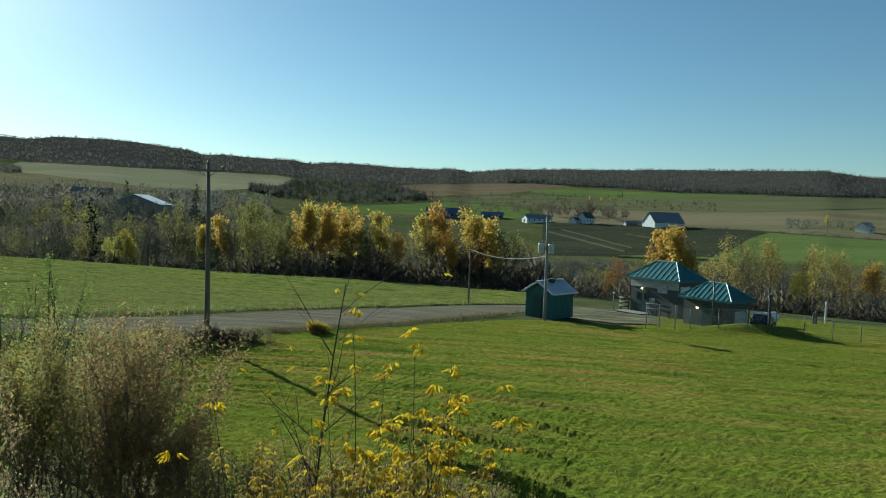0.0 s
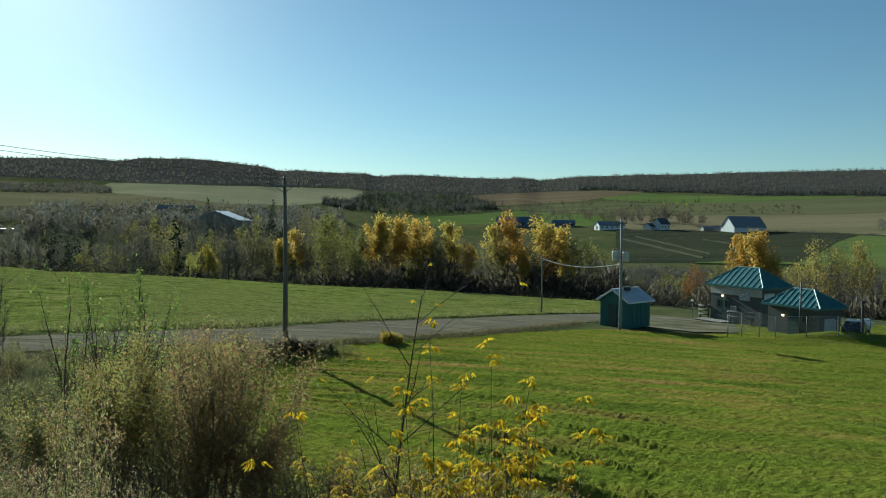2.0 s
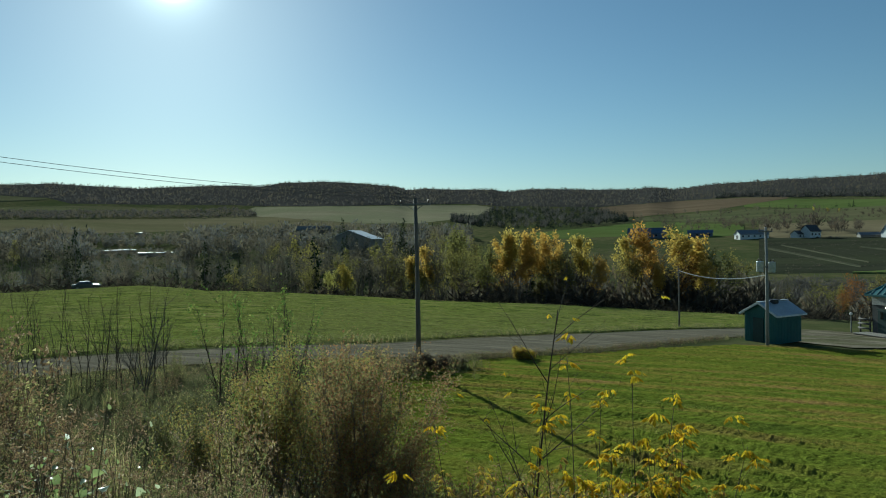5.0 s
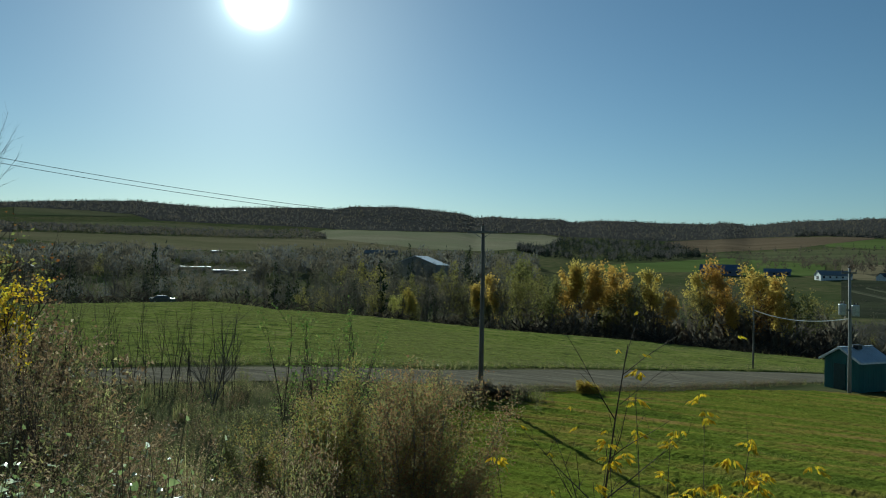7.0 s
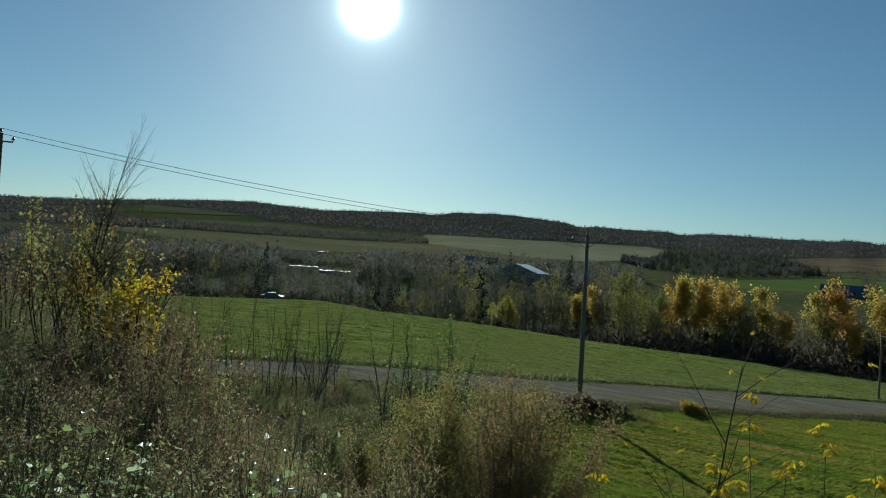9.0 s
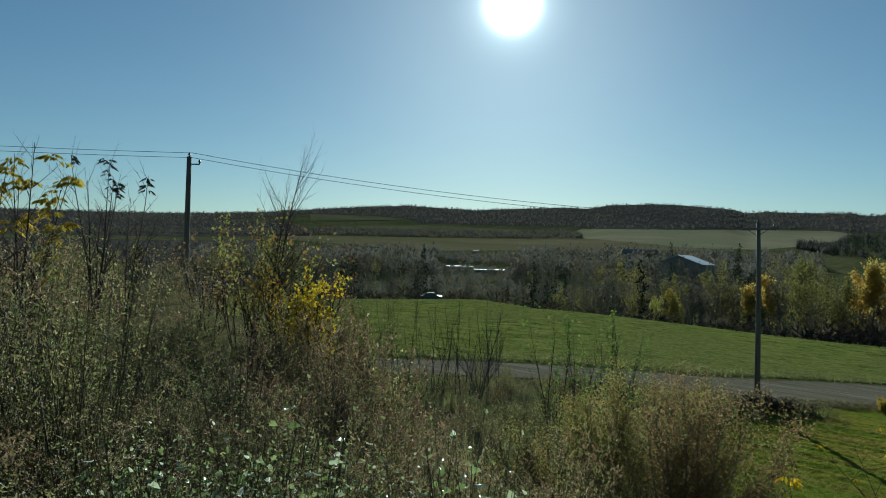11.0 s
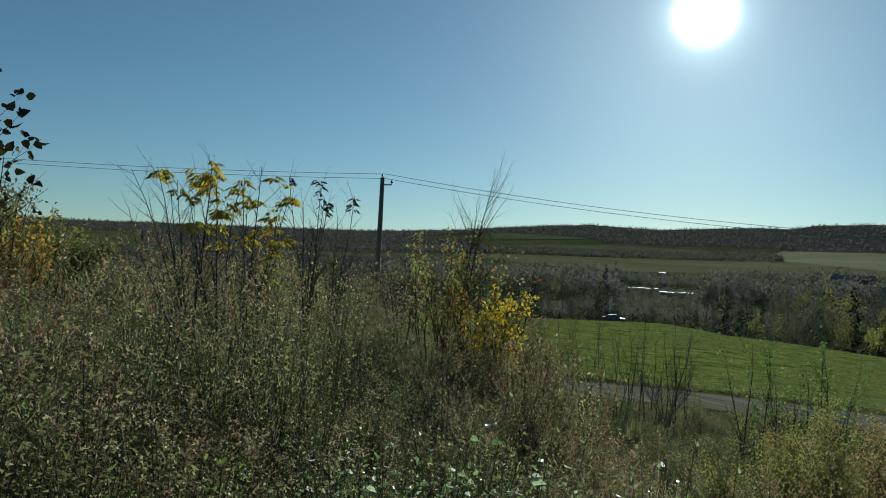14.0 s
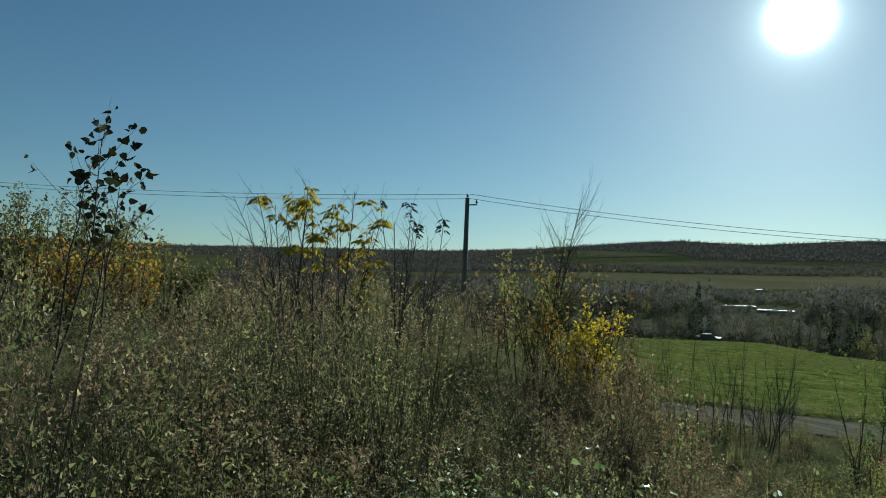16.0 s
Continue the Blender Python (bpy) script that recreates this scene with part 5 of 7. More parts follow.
def hip_house(corner, ax, la, lb, h, rise, oh, label, category="pump house"):
    """A hip-roofed house: x from the near corner along its long front, y along the short side to the right of it."""
    m = frame_of(corner, ax)
    ob = thing("pump_house", label, category, m)
    b = Build()
    for size, c in (((la, 0.2, h), (la / 2, -0.1, h / 2)), ((la, 0.2, h), (la / 2, -lb + 0.1, h / 2)), ((0.2, lb - 0.4, h), (0.1, -lb / 2, h / 2)), ((0.2, lb - 0.4, h), (la - 0.1, -lb / 2, h / 2))):
        b.box(size, Matrix.Translation(c))
    part("wall", b, M_STUCCO, ob)
    x0, x1, y0, y1 = -oh, la + oh, -lb - oh, oh
    rl = max(0.6, la - lb)
    rx0, rx1, ry, zt, ze = la / 2 - rl / 2, la / 2 + rl / 2, -lb / 2, h + rise, h - 0.05
    corners = [Vector((x0, y1, ze)), Vector((x1, y1, ze)), Vector((x1, y0, ze)), Vector((x0, y0, ze))]
    r0, r1 = Vector((rx0, ry, zt)), Vector((rx1, ry, zt))
    roof = part("roof", Build().add([*corners, r0, r1, *(c + Vector((0, 0, -0.08)) for c in corners)], [(0, 1, 5, 4), (1, 2, 5), (2, 3, 4, 5), (3, 0, 4), (0, 6, 7, 1), (1, 7, 8, 2), (2, 8, 9, 3), (3, 9, 6, 0), (9, 8, 7, 6)]), M_TEAL, ob, "teal standing-seam steel hip roof")
    up_ = Vector((0, 0, 0.035))
    for a, c in ((corners[0], r0), (corners[1], r1), (corners[2], r1), (corners[3], r0), (r0, r1)):
        part("hip_cap", Build().tube([a + up_, c + up_], [0.07, 0.07], 6), M_TEALTRIM, roof)

    def seams(a, c, t0, t1, count):
        e = (c - a)
        for k in range(1, count):
            f = k / count
            p = a + e * f
            # how far up the slope the seam runs before it meets a hip
            if t0 is t1:
                q = a.lerp(t0, f * 2) if f < 0.5 else c.lerp(t0, (1 - f) * 2)
            else:
                fa, fb = (t0 - a).dot(e) / e.length_squared, (t1 - a).dot(e) / e.length_squared
                q = a.lerp(t0, f / fa) if f < fa else (t0.lerp(t1, (f - fa) / (fb - fa)) if f < fb else c.lerp(t1, (1 - f) / (1 - fb)))
            part("seam", Build().tube([p + up_, q + up_], [0.04, 0.04], 5), M_TEALTRIM, roof)

    seams(corners[0], corners[1], r0, r1, 11)
    seams(corners[3], corners[0], r0, r0, 9)
    part("fascia", Build().box((x1 - x0, 0.04, 0.2), Matrix.Translation((la / 2, y1 + 0.022, ze - 0.06)), 0.006), M_TEAL, ob)
    part("fascia", Build().box((0.04, y1 - y0, 0.2), Matrix.Translation((x0 - 0.022, -lb / 2, ze - 0.06)), 0.006), M_TEAL, ob)
    return ob, m


def wall_lamp(parent, p):
    lampy = part("wall_lamp", Build().box((0.24, 0.12, 0.1), Matrix.Translation(Vector(p) + Vector((0, 0.06, 0.13))), 0.02), M_DARK, parent, "lit wall lamp")
    part("bulb", Build().tube([Vector(p) + Vector((0, 0.08, 0.08)), Vector(p) + Vector((0, 0.08, 0.02)), Vector(p) + Vector((0, 0.08, -0.1))], [0.06, 0.12, 0.07], 10), M_LAMP, lampy)


def pump_house_large():
    base = on(24.3, 71.9)
    base.z = EYE - 9.75
    la, lb, h = 6.3, 3.7, 3.92
    ob, m = hip_house(base, (-0.55, 0.835), la, lb, h, 1.75, 0.45, "grey two-tone pump house with a teal hip roof and lit lamp")
    part("upper_band", Build().box((la + 0.02, 0.05, 0.95), Matrix.Translation((la / 2, 0.028, h - 0.55)), 0.006), M_PALEWALL, ob)
    for k, x in enumerate((la - 1.1, la - 2.05)):
        d = part("door", Build().box((0.93, 0.06, 2.2), Matrix.Translation((x, 0.04, 1.3)), 0.01), M_DOOR, ob, "dark green steel door")
        part("door_handle", Build().tube([(x - 0.35 * (1 if k == 0 else -1), 0.07, 1.25), (x - 0.35 * (1 if k == 0 else -1), 0.14, 1.25)], [0.03, 0.03], 8), M_STEEL, d)
        part("pane", Build().box((0.3, 0.02, 0.7), Matrix.Translation((x, 0.08, 1.9))), M_GLASS, d)
    part("door_frame", Build().box((2.1, 0.05, 0.12), Matrix.Translation((la - 1.57, 0.04, 2.47)), 0.01), M_DOOR, ob)
    sign = part("sign_board", Build().box((0.75, 0.03, 0.55), Matrix.Translation((la - 2.95, 0.03, 1.5)), 0.005), M_PALEWALL, ob, "pale notice board with unreadable lines")
    for k in range(3):
        part("bar", Build().box((0.55, 0.012, 0.05), Matrix.Translation((la - 2.95, 0.052, 1.62 - k * 0.13))), M_DARK, sign)
    w = part("window", Build().box((1.3, 0.06, 1.0), Matrix.Translation((la - 4.3, 0.058, 2.95)), 0.01), M_PALEWALL, ob, "pale framed louvre window")
    part("pane", Build().box((1.1, 0.02, 0.82), Matrix.Translation((la - 4.3, 0.092, 2.95))), M_TANK, w)
    for k in range(6):
        part("slat", Build().box((1.1, 0.03, 0.03), Matrix.Translation((la - 4.3, 0.11, 2.62 + k * 0.13)) @ Matrix.Rotation(0.5, 4, "X")), M_STEEL, w)
    w = part("window", Build().box((0.06, 1.5, 0.95), Matrix.Translation((-0.03, -1.0, 2.85)), 0.01), M_PALEWALL, ob, "pale side panel")
    part("pane", Build().box((0.02, 1.3, 0.8), Matrix.Translation((-0.07, -1.0, 2.85))), M_TANK, w)
    wall_lamp(ob, (la - 1.6, 0.02, 2.72))
    # log rail along the front
    rail = thing("log_rail", "dark round-log barrier along the pump house front", "barrier", m)
    for z in (0.75, 1.25):
        part("log", Build().tube([(0.2, 0.9, z), (la / 2, 0.92, z + 0.01), (la - 3.0, 0.9, z)], [0.11, 0.12, 0.1], 9), M_OLDBARN, rail, smooth=True)
    for x in (0.5, 2.1, la - 3.2):
        part("post", Build().tube([(x, 0.75, -0.3), (x, 0.75, 1.4)], [0.1, 0.09], 9), M_OLDBARN, rail, smooth=True)
    rail = thing("log_rail", "dark round-log barrier beside the pump house door", "barrier", m)
    for z in (0.5, 0.95, 1.4):
        part("log", Build().tube([(la + 0.1, 0.1, z), (la + 1.5, 0.1, z)], [0.09, 0.09], 9), M_OLDBARN, rail, smooth=True)
    for x in (la + 0.3, la + 1.4):
        part("post", Build().tube([(x, -0.04, -0.3), (x, -0.04, 1.6)], [0.09, 0.08], 9), M_OLDBARN, rail, smooth=True)
    step = thing("door_step", "low pale timber platform before the pump house doors", "step", m @ Matrix.Translation((la - 1.4, 1.2, 0.0)))
    for k in range(9):
        part("plank", Build().box((0.36, 1.9, 0.05), Matrix.Translation((-1.6 + k * 0.4, 0, 0.2)), 0.008), M_GREYWOOD, step)
    for x in (-1.5, 0, 1.5):
        part("joist", Build().box((0.1, 1.8, 0.35), Matrix.Translation((x, 0, 0.0)), 0.008), M_GREYWOOD, step)
    dish = thing("yard_lamp", "short post with a round white globe beside the yard", "lamp", m @ Matrix.Translation((la + 1.9, 0.6, 0)))
    part("post", Build().tube([(0, 0, -0.2), (0, 0, 1.75)], [0.05, 0.045], 8), M_STEEL, dish)
    part("globe", Build().tube([(0, 0, 1.72), (0, 0, 1.76), (0, 0, 1.86), (0, 0, 1.95), (0, 0, 1.98)], [0.06, 0.12, 0.16, 0.11, 0.03], 14), M_WHITE, dish, smooth=True)


def pump_house_small():
    base = on(26.0, 63.0)
    base.z = EYE - 9.5
    la, lb, h = 5.0, 3.0, 2.74
    ob, m = hip_house(base, (-0.55, 0.835), la, lb, h, 1.35, 0.4, "low grey pump house with a teal hip roof and lit lamp")
    wall_lamp(ob, (la - 1.6, 0.02, 1.75))
    part("door", Build().box((1.1, 0.06, 2.1), Matrix.Translation((la - 2.6, 0.04, 1.15)), 0.01), M_DOOR, ob, "dark steel door")
    w = part("window", Build().box((0.7, 0.06, 0.7), Matrix.Translation((1.2, 0.035, 1.6)), 0.01), M_DARK, ob)
    part("pane", Build().box((0.55, 0.02, 0.55), Matrix.Translation((1.2, 0.07, 1.6))), M_GLASS, w)
    part("side_panel", Build().box((0.06, 1.6, 1.3), Matrix.Translation((-0.03, -1.5, 1.1)), 0.01), M_PALEWALL, ob, "pale side panel")
    for x, y, z0, z1 in ((1.05, 1.0, -0.2, 4.9),):
        mast = thing("mast", "thin dark mast before the small pump house", "mast", m @ Matrix.Translation((x, y, 0)))
        part("shaft", Build().tube([(0, 0, z0), (0, 0, z1)], [0.09, 0.06], 9), M_DARK, mast, smooth=True)
    chim = thing("vent_pipe", "short dark vent pipe beside the small pump house", "pipe", m @ Matrix.Translation((-1.2, -lb - 1.2, 0)))
    part("shaft", Build().tube([(0, 0, -0.2), (0, 0, 3.0), (0, 0, 3.02), (0, 0, 3.35)], [0.12, 0.12, 0.2, 0.2], 10), M_DARK, chim)


pump_house_large()
pump_house_small()


def car(m, paint, label):
    ob = thing("car", label, "car", m)
    prof = [(-2.15, 0.35), (-2.2, 0.75), (-2.05, 0.95), (-1.5, 1.0), (-0.95, 1.42), (0.55, 1.45), (1.15, 0.98), (2.0, 0.85), (2.2, 0.65), (2.15, 0.35)]
    b = Build()
    n = len(prof)
    for y, k in ((-0.86, 1), (-0.7, 1.0), (0.7, 1.0), (0.86, 1)):
        b.v += [(x * (0.99 if abs(y) > 0.8 else 1), y, z if abs(y) < 0.8 or z < 0.96 else 0.95 + (z - 0.95) * 0.25) for x, z in prof]
    for j in range(3):
        for i in range(n):
            b.f.append((j * n + i, j * n + (i + 1) % n, (j + 1) * n + (i + 1) % n, (j + 1) * n + i))
    b.f += [tuple(range(n - 1, -1, -1)), tuple(range(3 * n, 4 * n))]
    part("body", b, paint, ob)
    part("windscreen", Build().add([(0.6, -0.62, 1.42), (0.6, 0.62, 1.42), (1.16, 0.66, 1.0), (1.16, -0.66, 1.0)], [(0, 3, 2, 1)]), M_GLASS, ob).location.x = 0.012
    part("rear_window", Build().add([(-0.98, -0.62, 1.4), (-0.98, 0.62, 1.4), (-1.5, 0.66, 1.02), (-1.5, -0.66, 1.02)], [(0, 1, 2, 3)]), M_GLASS, ob).location.x = -0.012
    for s in (-1, 1):
        part("side_window", Build().add([(-0.9, s * 0.79, 1.2), (0.5, s * 0.79, 1.2), (1.0, s * 0.872, 0.98), (-1.3, s * 0.872, 0.98)], [(0, 1, 2, 3)]), M_GLASS, ob)
        for x in (-1.35, 1.35):
            wh = part("wheel", Build().tube([(x, s * 0.7, 0.32), (x, s * 0.73, 0.32), (x, s * 0.86, 0.32), (x, s * 0.88, 0.32)], [0.28, 0.32, 0.32, 0.28], 14), M_RUBBER, ob)
            part("rim", Build().tube([(x, s * 0.87, 0.32), (x, s * 0.893, 0.32)], [0.2, 0.17], 10), M_STEEL, wh)
        part("headlight", Build().box((0.06, 0.3, 0.12), Matrix.Translation((2.17, s * 0.6, 0.72)), 0.02), M_GLASS, ob)
    return ob


def facing(p, deg):
    return Matrix.Translation(p) @ Matrix.Rotation(radians(deg), 4, "Z")


car(facing(on(-91.5, 97.5, 0.04), 46), M_CARPAINT, "silver car parked at the far edge of the meadow")
car(facing(on(31.5, 68.6, 0.03), 60), M_DARKPAINT, "dark car parked in the shade of the small pump house")


def storage_tank(p):
    ob = thing("propane_tank", "pale horizontal tank on legs behind the pump house", "tank", facing(p, 35))
    part("shell", Build().tube([(-1.3, 0, 0.9), (-1.15, 0, 0.9), (-0.9, 0, 0.9), (0.9, 0, 0.9), (1.15, 0, 0.9), (1.3, 0, 0.9)], [0.15, 0.42, 0.55, 0.55, 0.42, 0.15], 16), M_WHITE, ob, smooth=True)
    for x in (-0.7, 0.7):
        part("leg", Build().box((0.12, 0.7, 0.6), Matrix.Translation((x, 0, 0.2)), 0.01), M_DARK, ob)


storage_tank(on(33.6, 71.6))


# ---- fence and posts ----
def fence():
    ob = thing("fence", "grey chain-link fence with steel posts and a gate", "fence")
    pts = [(17.2, 58.6), (18.6, 59.6), (20.2, 60.3), (21.7, 60.9)] + [(21.7 + k * 2.35, 60.9 - 0.35 * k + 0.02 * k * k) for k in range(1, 10)]
    tall = [2.0, 2.1, 2.1] + [1.75] * 20
    tops = []
    for k, (x, y) in enumerate(pts):
        p = on(x, y)
        h = tall[k]
        part("post", Build().tube([p - Vector((0, 0, 0.3)), p + Vector((0, 0, h))], [0.045, 0.04], 8), M_STEEL, ob, smooth=True)
        tops.append(p + Vector((0, 0, h - 0.03)))
    for a, b in zip(tops, tops[1:]):
        part("rail", Build().tube([a, b], [0.022, 0.022], 6), M_STEEL, ob)
        net = Build()
        down = Vector((0, 0, 1.6))
        for k in range(1, 4):
            net.tube([a - down * k / 3.2, b - down * k / 3.2], [0.005, 0.005], 3, False)
        for k in range(18):
            f0, f1 = k / 18, min((k + 5) / 18, 1)
            net.tube([a.lerp(b, f0), a.lerp(b, f1) - down * (f1 - f0) * 3.6], [0.004, 0.004], 3, False)
            net.tube([a.lerp(b, 1 - f0), a.lerp(b, 1 - f1) - down * (f1 - f0) * 3.6], [0.004, 0.004], 3, False)
        part("netting", net, M_STEEL, ob)
    p = on(27.0, 61.3)
    part("stay", Build().tube([p + Vector((-0.6, -0.4, 1.2)), p + Vector((0.4, -0.9, -0.1))], [0.05, 0.05], 6), M_DARK, ob)


fence()


def posts():
    for x, y, h, r, mat, label, cat in ((44.2, 80.5, 2.6, 0.09, M_WHITE, "white marker post in the grass", "post"), (42.6, 79.5, 1.5, 0.13, M_OLDBARN, "short dark timber post in the grass", "post"), (41.8, 78.5, 1.35, 0.13, M_OLDBARN, "short dark timber post in the grass", "post")):
        ob = thing("marker_post", label, cat, Matrix.Translation(on(x, y)))
        part("shaft", Build().tube([(0, 0, -0.3), (0, 0, h * 0.96), (0, 0, h)], [r, r, r * 0.7], 10), mat, ob)


posts()


# ---- distant farms ----
def gable_building(name, label, az, r, length, width, h, rise, turn, wall, roof, category="building", windows=0, door=False, lift=0.0):
    ob = thing(name, label, category, facing(spot(az, r, lift), turn))
    L, W = length / 2, width / 2
    b = Build().add([(-L, -W, -3), (L, -W, -3), (L, W, -3), (-L, W, -3), (-L, -W, h), (L, -W, h), (L, W, h), (-L, W, h), (-L, 0, h + rise), (L, 0, h + rise)],
                    [(0, 1, 5, 4), (2, 3, 7, 6), (1, 2, 6, 9, 5), (3, 0, 4, 8, 7), (3, 2, 1, 0)])
    part("wall", b, wall, ob)
    o = 0.5
    for s in (-1, 1):
        e = Vector((0, s * (W + o), h - rise * o / W))
        t = Vector((0, 0, h + rise))
        q = Vector((0, 0, 0.25))
        part("roof", Build().add([(-L - o, e.y, e.z), (L + o, e.y, e.z), (L + o, 0, t.z), (-L - o, 0, t.z), (-L - o, e.y, e.z + 0.25), (L + o, e.y, e.z + 0.25), (L + o, 0, t.z + 0.25), (-L - o, 0, t.z + 0.25)],
                                 [(3, 2, 1, 0), (4, 5, 6, 7), (0, 1, 5, 4), (1, 2, 6, 5), (2, 3, 7, 6), (3, 0, 4, 7)]), roof, ob)
    for k in range(windows):
        x = -L + length * (k + 0.5) / windows
        part("window", Build().box((min(1.4, length / windows * 0.5), 0.2, 1.3), Matrix.Translation((x, -W, h * 0.55))), M_GLASS, ob)
    if door:
        part("door", Build().box((0.2, W * 0.7, h * 0.75), Matrix.Translation((-L, 0, h * 0.38))), M_DARK, ob)
    return ob


gable_building("barn", "large white-gabled barn with a grey metal roof", -17.3, reach(-17.3, -0.3), 30, 15, 4.0, 8.0, 24, M_WHITE, M_BARNROOF, "barn")
gable_building("farm_shed", "long low white farm building with a dark roof", -7.5, reach(-7.5, -0.22), 24, 9, 3.5, 3.2, 22, M_WHITE, M_BARNROOF, windows=5, door=True)
gable_building("farmhouse", "white farmhouse with a dark roof among bare trees", -11.4, reach(-11.4, -0.26), 11, 9, 5.5, 4.5, 40, M_WHITE, M_DARK, "house", windows=3)
gable_building("farmhouse_wing", "low white wing beside the farmhouse", -10.6, reach(-10.6, -0.26), 8, 7, 3.5, 2.5, 40, M_WHITE, M_DARK, "house", windows=2)
gable_building("long_barn", "long blue-roofed barn behind golden trees", 0.0, reach(0.0, -0.05), 32, 12, 4.0, 4.5, -4, M_BLUEROOF, M_BLUEROOF, "barn", windows=6)
gable_building("long_barn", "long low blue-grey barn behind golden trees", -3.9, reach(-3.9, -0.05), 20, 10, 3.5, 2.5, -4, M_BLUEROOF, M_BLUEROOF, "barn", windows=4)
gable_building("farmhouse", "small white house beside trees at the stubble field", -30.9, reach(-30.9, -0.2), 12, 9, 4.5, 3.5, 35, M_WHITE, M_BARNROOF, "house", windows=3)
gable_building("farm_shed", "low pale lean-to beside the white barn", -15.0, reach(-15.0, -0.28), 14, 6, 2.5, 1.5, 10, M_GREYWOOD, M_BARNROOF)
gable_building("hay_barn", "old dark barn above the valley wood", 26.6, 640, 30, 12, 4.0, 3.0, 22, M_HAZEBOARD, M_HAZEBOARD, "barn", lift=4)
gable_building("white_roofed_barn", "barn with a gleaming white metal roof in the valley wood", 23.3, 420, 20, 27, 6.0, 5.0, 92, M_HAZEBOARD, M_WHITEROOF, "barn", lift=9.5)
gable_building("cottage", "small house with a pale trim among trees", 15.4, 430, 9, 8, 4, 3, 20, M_GREYWOOD, M_BARNROOF, "house", lift=8)


def greenhouse(az, r, length, label, lift):
    ob = thing("greenhouse", label, "greenhouse", facing(spot(az, r, lift), az + 12))
    pts = [(math.cos(a) * 3.0, 2.2 + math.sin(a) * 0.45) for a in np.linspace(math.pi, 0, 11)]
    part("wall", Build().box((length - 0.4, 5.8, 4.0), Matrix.Translation((0, 0, 0.1))), M_OLDBARN, ob)
    n = len(pts)
    b = Build().add([(s * length / 2, y, z) for s in (-1, 1) for y, z in ((-3, 2.1), *pts, (3, 2.1))], [(i, i + 1, i + n + 3, i + n + 2) for i in range(n + 1)] + [tuple(range(n + 1, -1, -1)), tuple(range(n + 2, 2 * n + 4))])
    part("cover", b, M_PLASTIC, ob)
    for k in range(9):
        x = -length / 2 + length * k / 8
        part("hoop", Build().tube([(x, y * 1.01, z + 0.03) for y, z in pts], [0.05] * n, 5), M_STEEL, ob)


greenhouse(40.95, reach(41.05, -0.62), 23, "long low greenhouse with gleaming white film in the valley", 0.0)
greenhouse(38.45, reach(38.4, -0.85), 23, "long low greenhouse with gleaming white film in the valley", 0.0)
greenhouse(39.4, reach(39.4, 0.7), 10, "distant greenhouse with gleaming film", 0.0)

# ---- shrubs and saplings on the bank ----
def tall_to(az, r, el, eye=(0, 0)):
    """How tall a plant must be for its top to reach the elevation el."""
    p = standing(az, r, eye=eye).translation
    return EYE + r * math.tan(radians(el)) - p.z


def stem_bush(name, az, r, el, seed, spread, leaf, label, stems=16, kids=(12, 6), size=0.05, each=6, bark=None):
    """A dome of stems fanning from one foot, finely twigged, with small leaves over the upper two thirds."""
    pl = Plant(seed)
    tall = tall_to(az, r, el)
    for k in range(stems):
        f = math.sqrt((k + 0.5) / stems)
        a, lean = k * 2.4 + seed, spread * f ** 0.8
        pl.branch((math.cos(a) * 0.3 * f, math.sin(a) * 0.3 * f, 0), (math.cos(a) * lean, math.sin(a) * lean, 1), tall * 0.88 * (1.0 - 0.06 * f) * pl.g.uniform(0.86, 1.0), 0.026, 0, 2, kids, 0.5, 0.16, 0.1, 0.24, 4, 0.27)
    t = [q for q in pl.tips for _ in range(each) if q[0].z > tall * pl.g.uniform(0.25, 0.55)]
    lv = leaf_cloud([p for p, d in t], [d for p, d in t], size, seed, 0.2, 0.75, 0.12, simple=True)
    return plant_thing(name, label, "bush", standing(az, r, seed * 40), pl, bark or M_REDTWIG, leaf, lv, "branchwork", "foliage")


stem_bush("bush", 23.9, 16.6, -6.5, 201, 0.46, M_BUSHLEAF, "large many-stemmed bush with thinning red-brown leaves", 18, (12, 6), 0.055, 5)
stem_bush("bush", 27.9, 16.9, -6.9, 202, 0.6, M_BUSHOLIVE, "large many-stemmed bush with yellow-green and brown leaves", 17, (12, 6), 0.055, 5)
stem_bush("bush", 31.6, 17.6, -9.2, 203, 0.5, M_BUSHOLIVE, "wide yellow-green bush on the lower bank", 12)
stem_bush("bush", 21.8, 15.6, -13.8, 204, 0.5, M_BUSHLEAF, "low reddish brown bush at the edge of the field", 12)
stem_bush("bush", 35.2, 19.0, -10.4, 205, 0.5, M_WEED_OLIVE, "low brown-green bush on the lower bank", 12)
low_bush = stem_bush("scrub_bush", 18.0, 14.4, -17.4, 206, 0.7, M_BUSHLEAF, "low brown scrub bush at the foot of the bank", 10, (8, 5), 0.05, 2, M_REDTWIG)
for az, r, el, turn in ((16.0, 13.8, -17.6, 190), (13.6, 14.2, -18.0, 75), (11.0, 13.6, -18.2, 150), (8.2, 14.0, -18.0, 210), (5.4, 13.6, -18.4, 20), (2.8, 14.0, -18.6, 290), (0.2, 13.6, -19.2, 330), (-2.4, 14.0, -19.8, 100), (-5.0, 14.0, -20.6, 240)):
    ob = copy_thing(low_bush, Matrix())
    ob.matrix_basis = standing(az, r, turn, tall_to(az, r, el) / tall_to(18.0, 14.4, -17.4))


